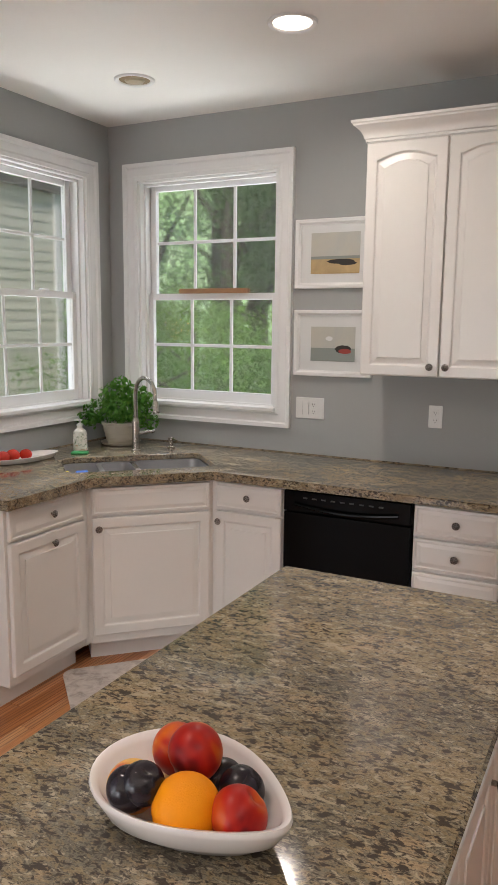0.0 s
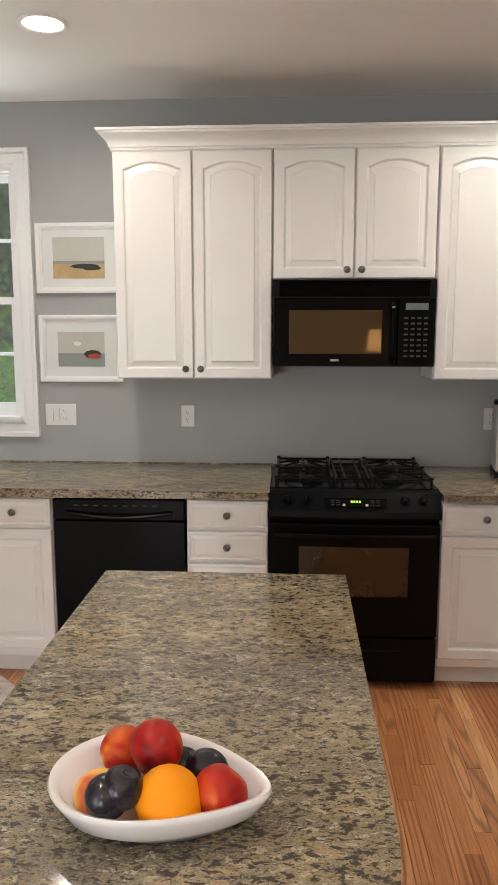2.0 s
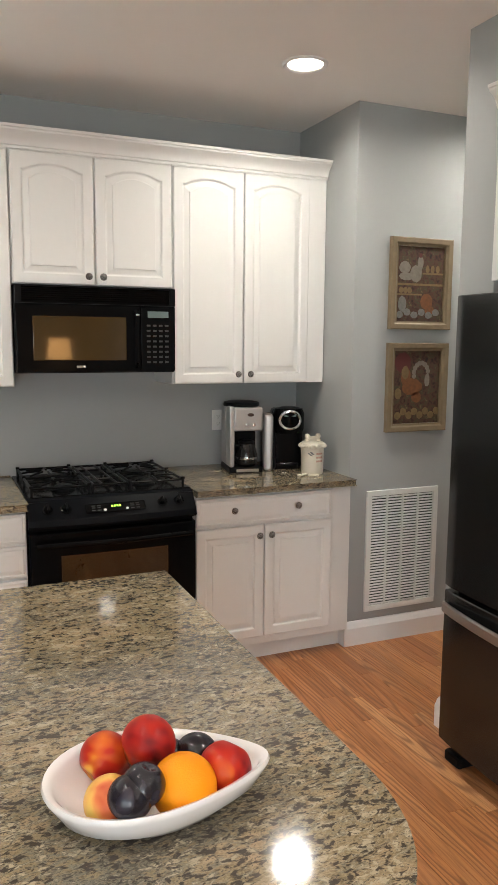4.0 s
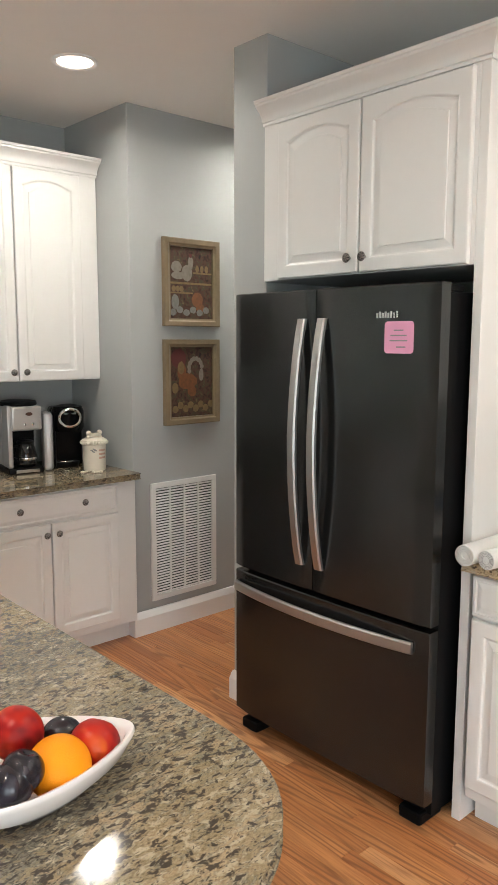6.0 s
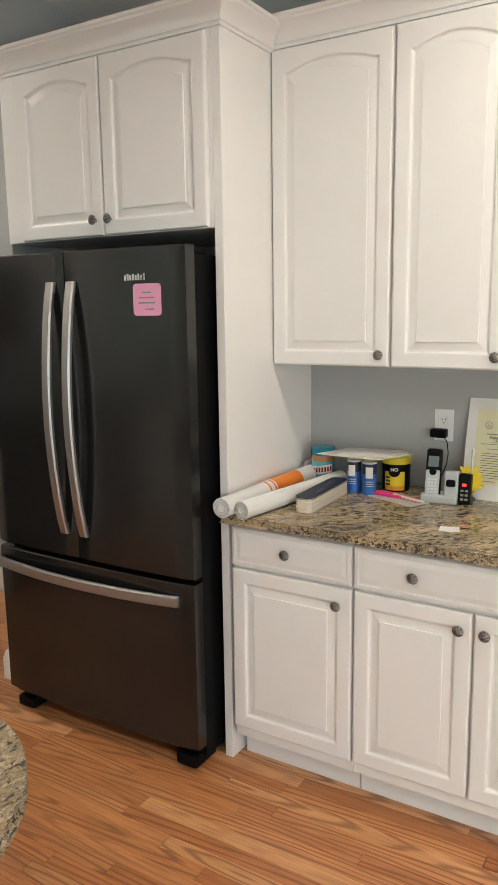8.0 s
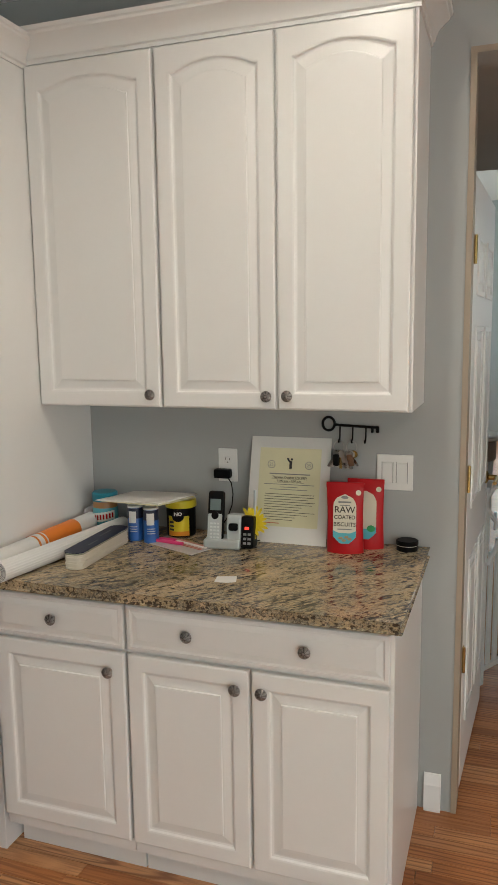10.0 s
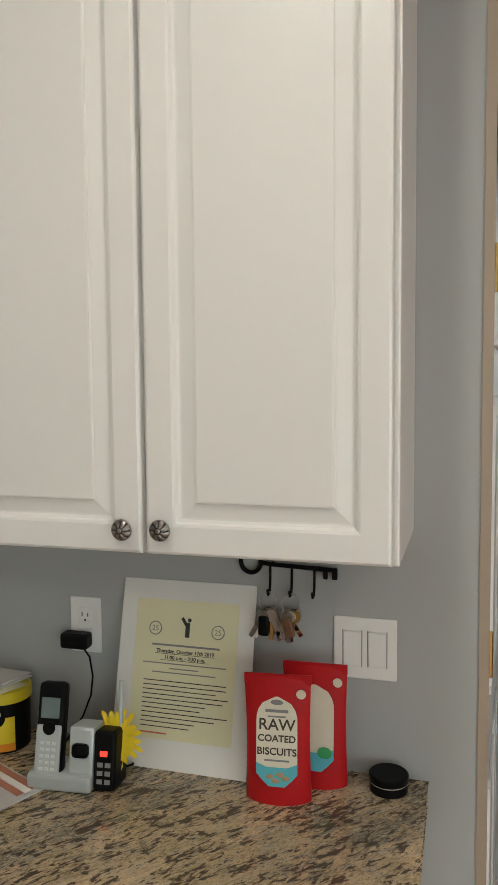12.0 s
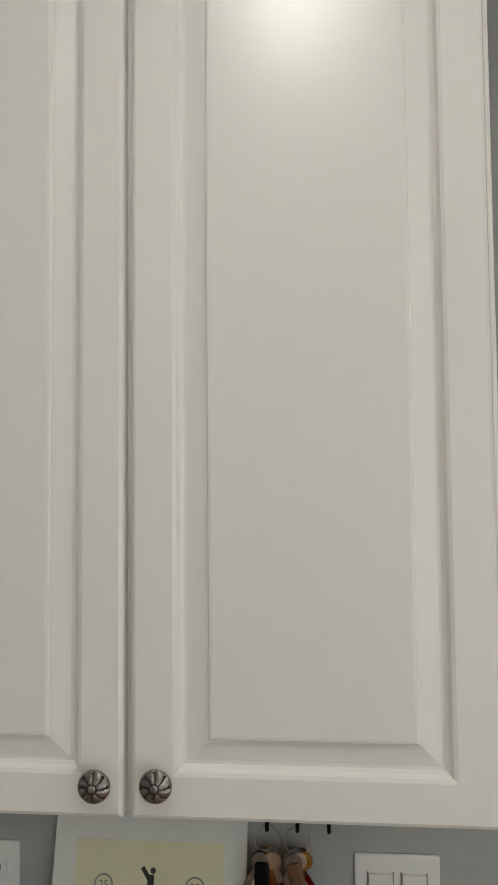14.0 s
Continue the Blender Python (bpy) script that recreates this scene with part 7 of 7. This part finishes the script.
part("post", box(-0.012, 0.012, -0.012, 0.012, 0, 0.92, 0.003), M_GATE, gate)
part("post", box(GW - 0.012, GW + 0.012, -0.012, 0.012, 0, 0.92, 0.003), M_GATE, gate)
part("top_rail", arch_rail(0.97, -0.12), M_GATE, gate)
part("arch_rail", arch_rail(0.84, 0.16, 0.02), M_GATE, gate)
part("arch_rail", arch_rail(0.57, 0.26, -0.018), M_GATE, gate)
part("arch_rail", arch_rail(0.85, -0.24, 0.018), M_GATE, gate)
part("bottom_rail", box(0, GW, -0.009, 0.009, 0.06, 0.085, 0.003), M_GATE, gate)
for i in range(1, 14):
    x = GW * i / 14
    part("slat", box(x - 0.015, x + 0.015, -0.006, 0.006, 0.085, 0.56 + 0.26 * math.sin(math.pi * i / 14), 0.002, 1), M_GATE, gate)
    part("slat", box(x - 0.008, x + 0.008, 0.013, 0.023, 0.59 + 0.26 * math.sin(math.pi * i / 14), max(0.60 + 0.26 * math.sin(math.pi * i / 14), 0.84 - 0.12 * math.sin(math.pi * i / 14)), 0.002, 1), M_GATE, gate)

# ---- outside ----
bm = bmesh.new()
bmesh.ops.create_grid(bm, x_segments=40, y_segments=40, size=150)
for v in bm.verts:
    near = max(abs(v.co.x), abs(v.co.y))
    v.co.z = -0.65 + (0.35 * noise.noise(v.co * 0.08) if near > 12 else 0)
solid("ground", bm, M_GRASS, "green lawn round the house", "ground", "structure", angle=80)


# backdrop sheets lit by their own added emission
solid("backdrop", join(box(-70, 30, 55, 55.5, -2, 26), box(-62, -61.5, -30, 54.9, -2, 26)), M_WOODS_GLOW, "self-lit backdrop of distant green woods beyond the garden", "backdrop", "structure")


def tree(x, y, h, r, seed, material=None, name="tree", label="broad leafy green tree outside the window", low=0.35, count=9500, leaf=0.06):
    rg = random.Random(seed)
    t = thing(name, pose(x, y, -0.7), label, "tree" if name == "tree" else "shrub", "trees outside" if name == "tree" else "shrubs outside")
    trunk = [(0.05 * h * rg.uniform(-0.3, 0.3) * k / 5, 0.05 * h * rg.uniform(-0.3, 0.3) * k / 5, h * 0.85 * k / 5) for k in range(6)]
    part("trunk", tube(trunk, [0.03 * h * (1 - 0.16 * k) for k in range(6)], 9), M_BARK, t)
    limbs, lumps = [], []
    for i in range(13):
        a, z = rg.uniform(0, 6.28), h * rg.uniform(low, 0.9)
        out = r * rg.uniform(0.35, 0.95) * (1.15 - 0.6 * abs(z / h - 0.55))
        tip = (out * math.cos(a), out * math.sin(a), z + h * 0.08)
        limbs.append(tube([(0, 0, z - h * 0.12), (tip[0] * 0.5, tip[1] * 0.5, z), tip], [0.009 * h, 0.006 * h, 0.002 * h], 6))
        lumps.append((*tip, r * rg.uniform(0.28, 0.5)))
    part("limbs", join(*limbs), M_BARK, t)
    leaf_cloud("crown", t, lumps + [(0, 0, h * 0.85, r * 0.45)], count, leaf, material or M_TREE, seed)


for _i, (_x, _y, _h, _r) in enumerate(((-3.2, 9.5, 8, 2.6), (-5.6, 11.5, 10, 3.2), (-1.2, 12.5, 9, 3.0), (-8.2, 12.0, 10, 3.2), (-11.5, 9.5, 9, 2.6), (-4.2, 15.5, 12, 4.0), (-7.0, 17.0, 13, 4.2), (-10.5, 15.5, 12, 4.0), (-9.0, 19.5, 15, 4.6), (-12.0, 21.0, 14, 4.6), (-5.5, 21.5, 15, 4.8), (-9.8, 10.9, 9, 2.8), (-4.4, 12.6, 11, 3.4), (-6.6, 14.2, 12, 3.6), (-2.6, 14.0, 11, 3.4), (-12.8, 12.2, 11, 3.2), (19.0, -0.8, 9, 3.2))):
    tree(_x, _y + 3.5 if _y > 5 else _y, _h, _r, 100 + _i, low=0.2)
for _i, (_x, _y, _h, _r) in enumerate(((-3.6, 7.3, 2.2, 1.1), (-2.4, 7.9, 2.0, 1.1), (-4.8, 8.4, 2.6, 1.3), (-6.2, 9.2, 2.6, 1.4), (-1.2, 8.8, 2.2, 1.2), (-7.6, 10.8, 2.6, 1.4), (-7.4, 6.3, 0.9, 0.6), (-7.4, 7.3, 0.9, 0.6), (-0.2, 10.5, 3.0, 1.5), (-3.0, 10.8, 3.2, 1.6), (-9.0, 11.2, 2.8, 1.4))):
    tree(_x, _y, _h, _r, 200 + _i, M_SHRUB, "shrub", "bright green shrub below the window", 0.15, 7000, 0.028)

nb = thing("neighbour_house", pose(-8.2, 5.2, -0.7), "beige house wing with horizontal lap siding", "house")
part("wall", box(-4.0, 0.0, -4.0, 4.5, 0, 4.3), M_SIDING, nb)
_b = join(moved(box(0, 0.022, -4.0, 4.5, 0.0, 0.165), pose(0, 0, 0, 0, -5)))
_sb = part("siding_board", _b, M_SIDING, nb)
_sb.location = (0.004, 0, 0.1)
for i in range(1, 28):
    o = new("siding_board", _sb.data)
    o.parent, o.location = nb, (0.004, 0, 0.1 + i * 0.15)
part("corner_board", box(-0.06, 0.055, 4.42, 4.56, 0, 4.3), M_TRIM, nb)
part("roof", slab([(-4.4, -4.3), (0.12, -4.3), (0.12, 4.7), (-4.4, 4.7)], 4.3, 4.42), M_ROOF, nb)

# ---- floor planks, the nearest as pieces of their own ----
PW, PT = 0.057, 0.012
LENGTHS = (0.42, 0.66, 0.9, 1.16, 1.45)


def plank_mesh(length):
    b = 0.0011
    rings = [[(0.0004, 0.0004, -PT), (PW - 0.0004, 0.0004, -PT), (PW - 0.0004, length - 0.0004, -PT), (0.0004, length - 0.0004, -PT)],
             [(0.0004, 0.0004, -b), (PW - 0.0004, 0.0004, -b), (PW - 0.0004, length - 0.0004, -b), (0.0004, length - 0.0004, -b)],
             [(b, b, 0), (PW - b, b, 0), (PW - b, length - b, 0), (b, length - b, 0)]]
    return rings


PLANKS = []
for _len in LENGTHS:
    _bm = rings_mesh(plank_mesh(_len), True, False)
    _me = bpy.data.meshes.new("plank")
    bmesh.ops.recalc_face_normals(_bm, faces=_bm.faces)
    _bm.to_mesh(_me)
    _bm.free()
    _me.materials.append(M_OAK)
    PLANKS.append(_me)
_rng = random.Random(5)
_verts, _faces = [], []
_x = WX
while _x < 3.2:
    _y = SY - _rng.random()
    while _y < NY:
        _k = _rng.choice((0, 1, 2, 2, 3, 3, 4))
        _len = LENGTHS[_k]
        if -0.12 < _x < 1.42 and _y > -1.3 and _y < 3.45 and _y + _len < NY + 0.14:
            _p = new("plank", PLANKS[_k])
            _p.parent, _p.location = FLOOR, (_x, _y, 0)
        elif not (_y > 3.45 and -1.9 < _x < 1.3):
            _o = len(_verts)
            for _r in plank_mesh(_len):
                _verts += [(_x + a, min(max(_y + b, SY - 0.14), NY + 0.14), c) for a, b, c in _r]
            for _q in (0, 4):
                _faces += [tuple(_o + _q + v for v in (i, (i + 1) % 4, 4 + (i + 1) % 4, 4 + i)) for i in range(4)]
            _faces.append((_o + 8, _o + 9, _o + 10, _o + 11))
        _y += _len
    _x += PW
_me = bpy.data.meshes.new("planks")
_me.from_pydata(_verts, [], _faces)
_me.materials.append(M_OAK)
_rest = new("planks", _me)
_rest.parent = FLOOR
tagged(_rest, "oak strip planks", kind="stuff")
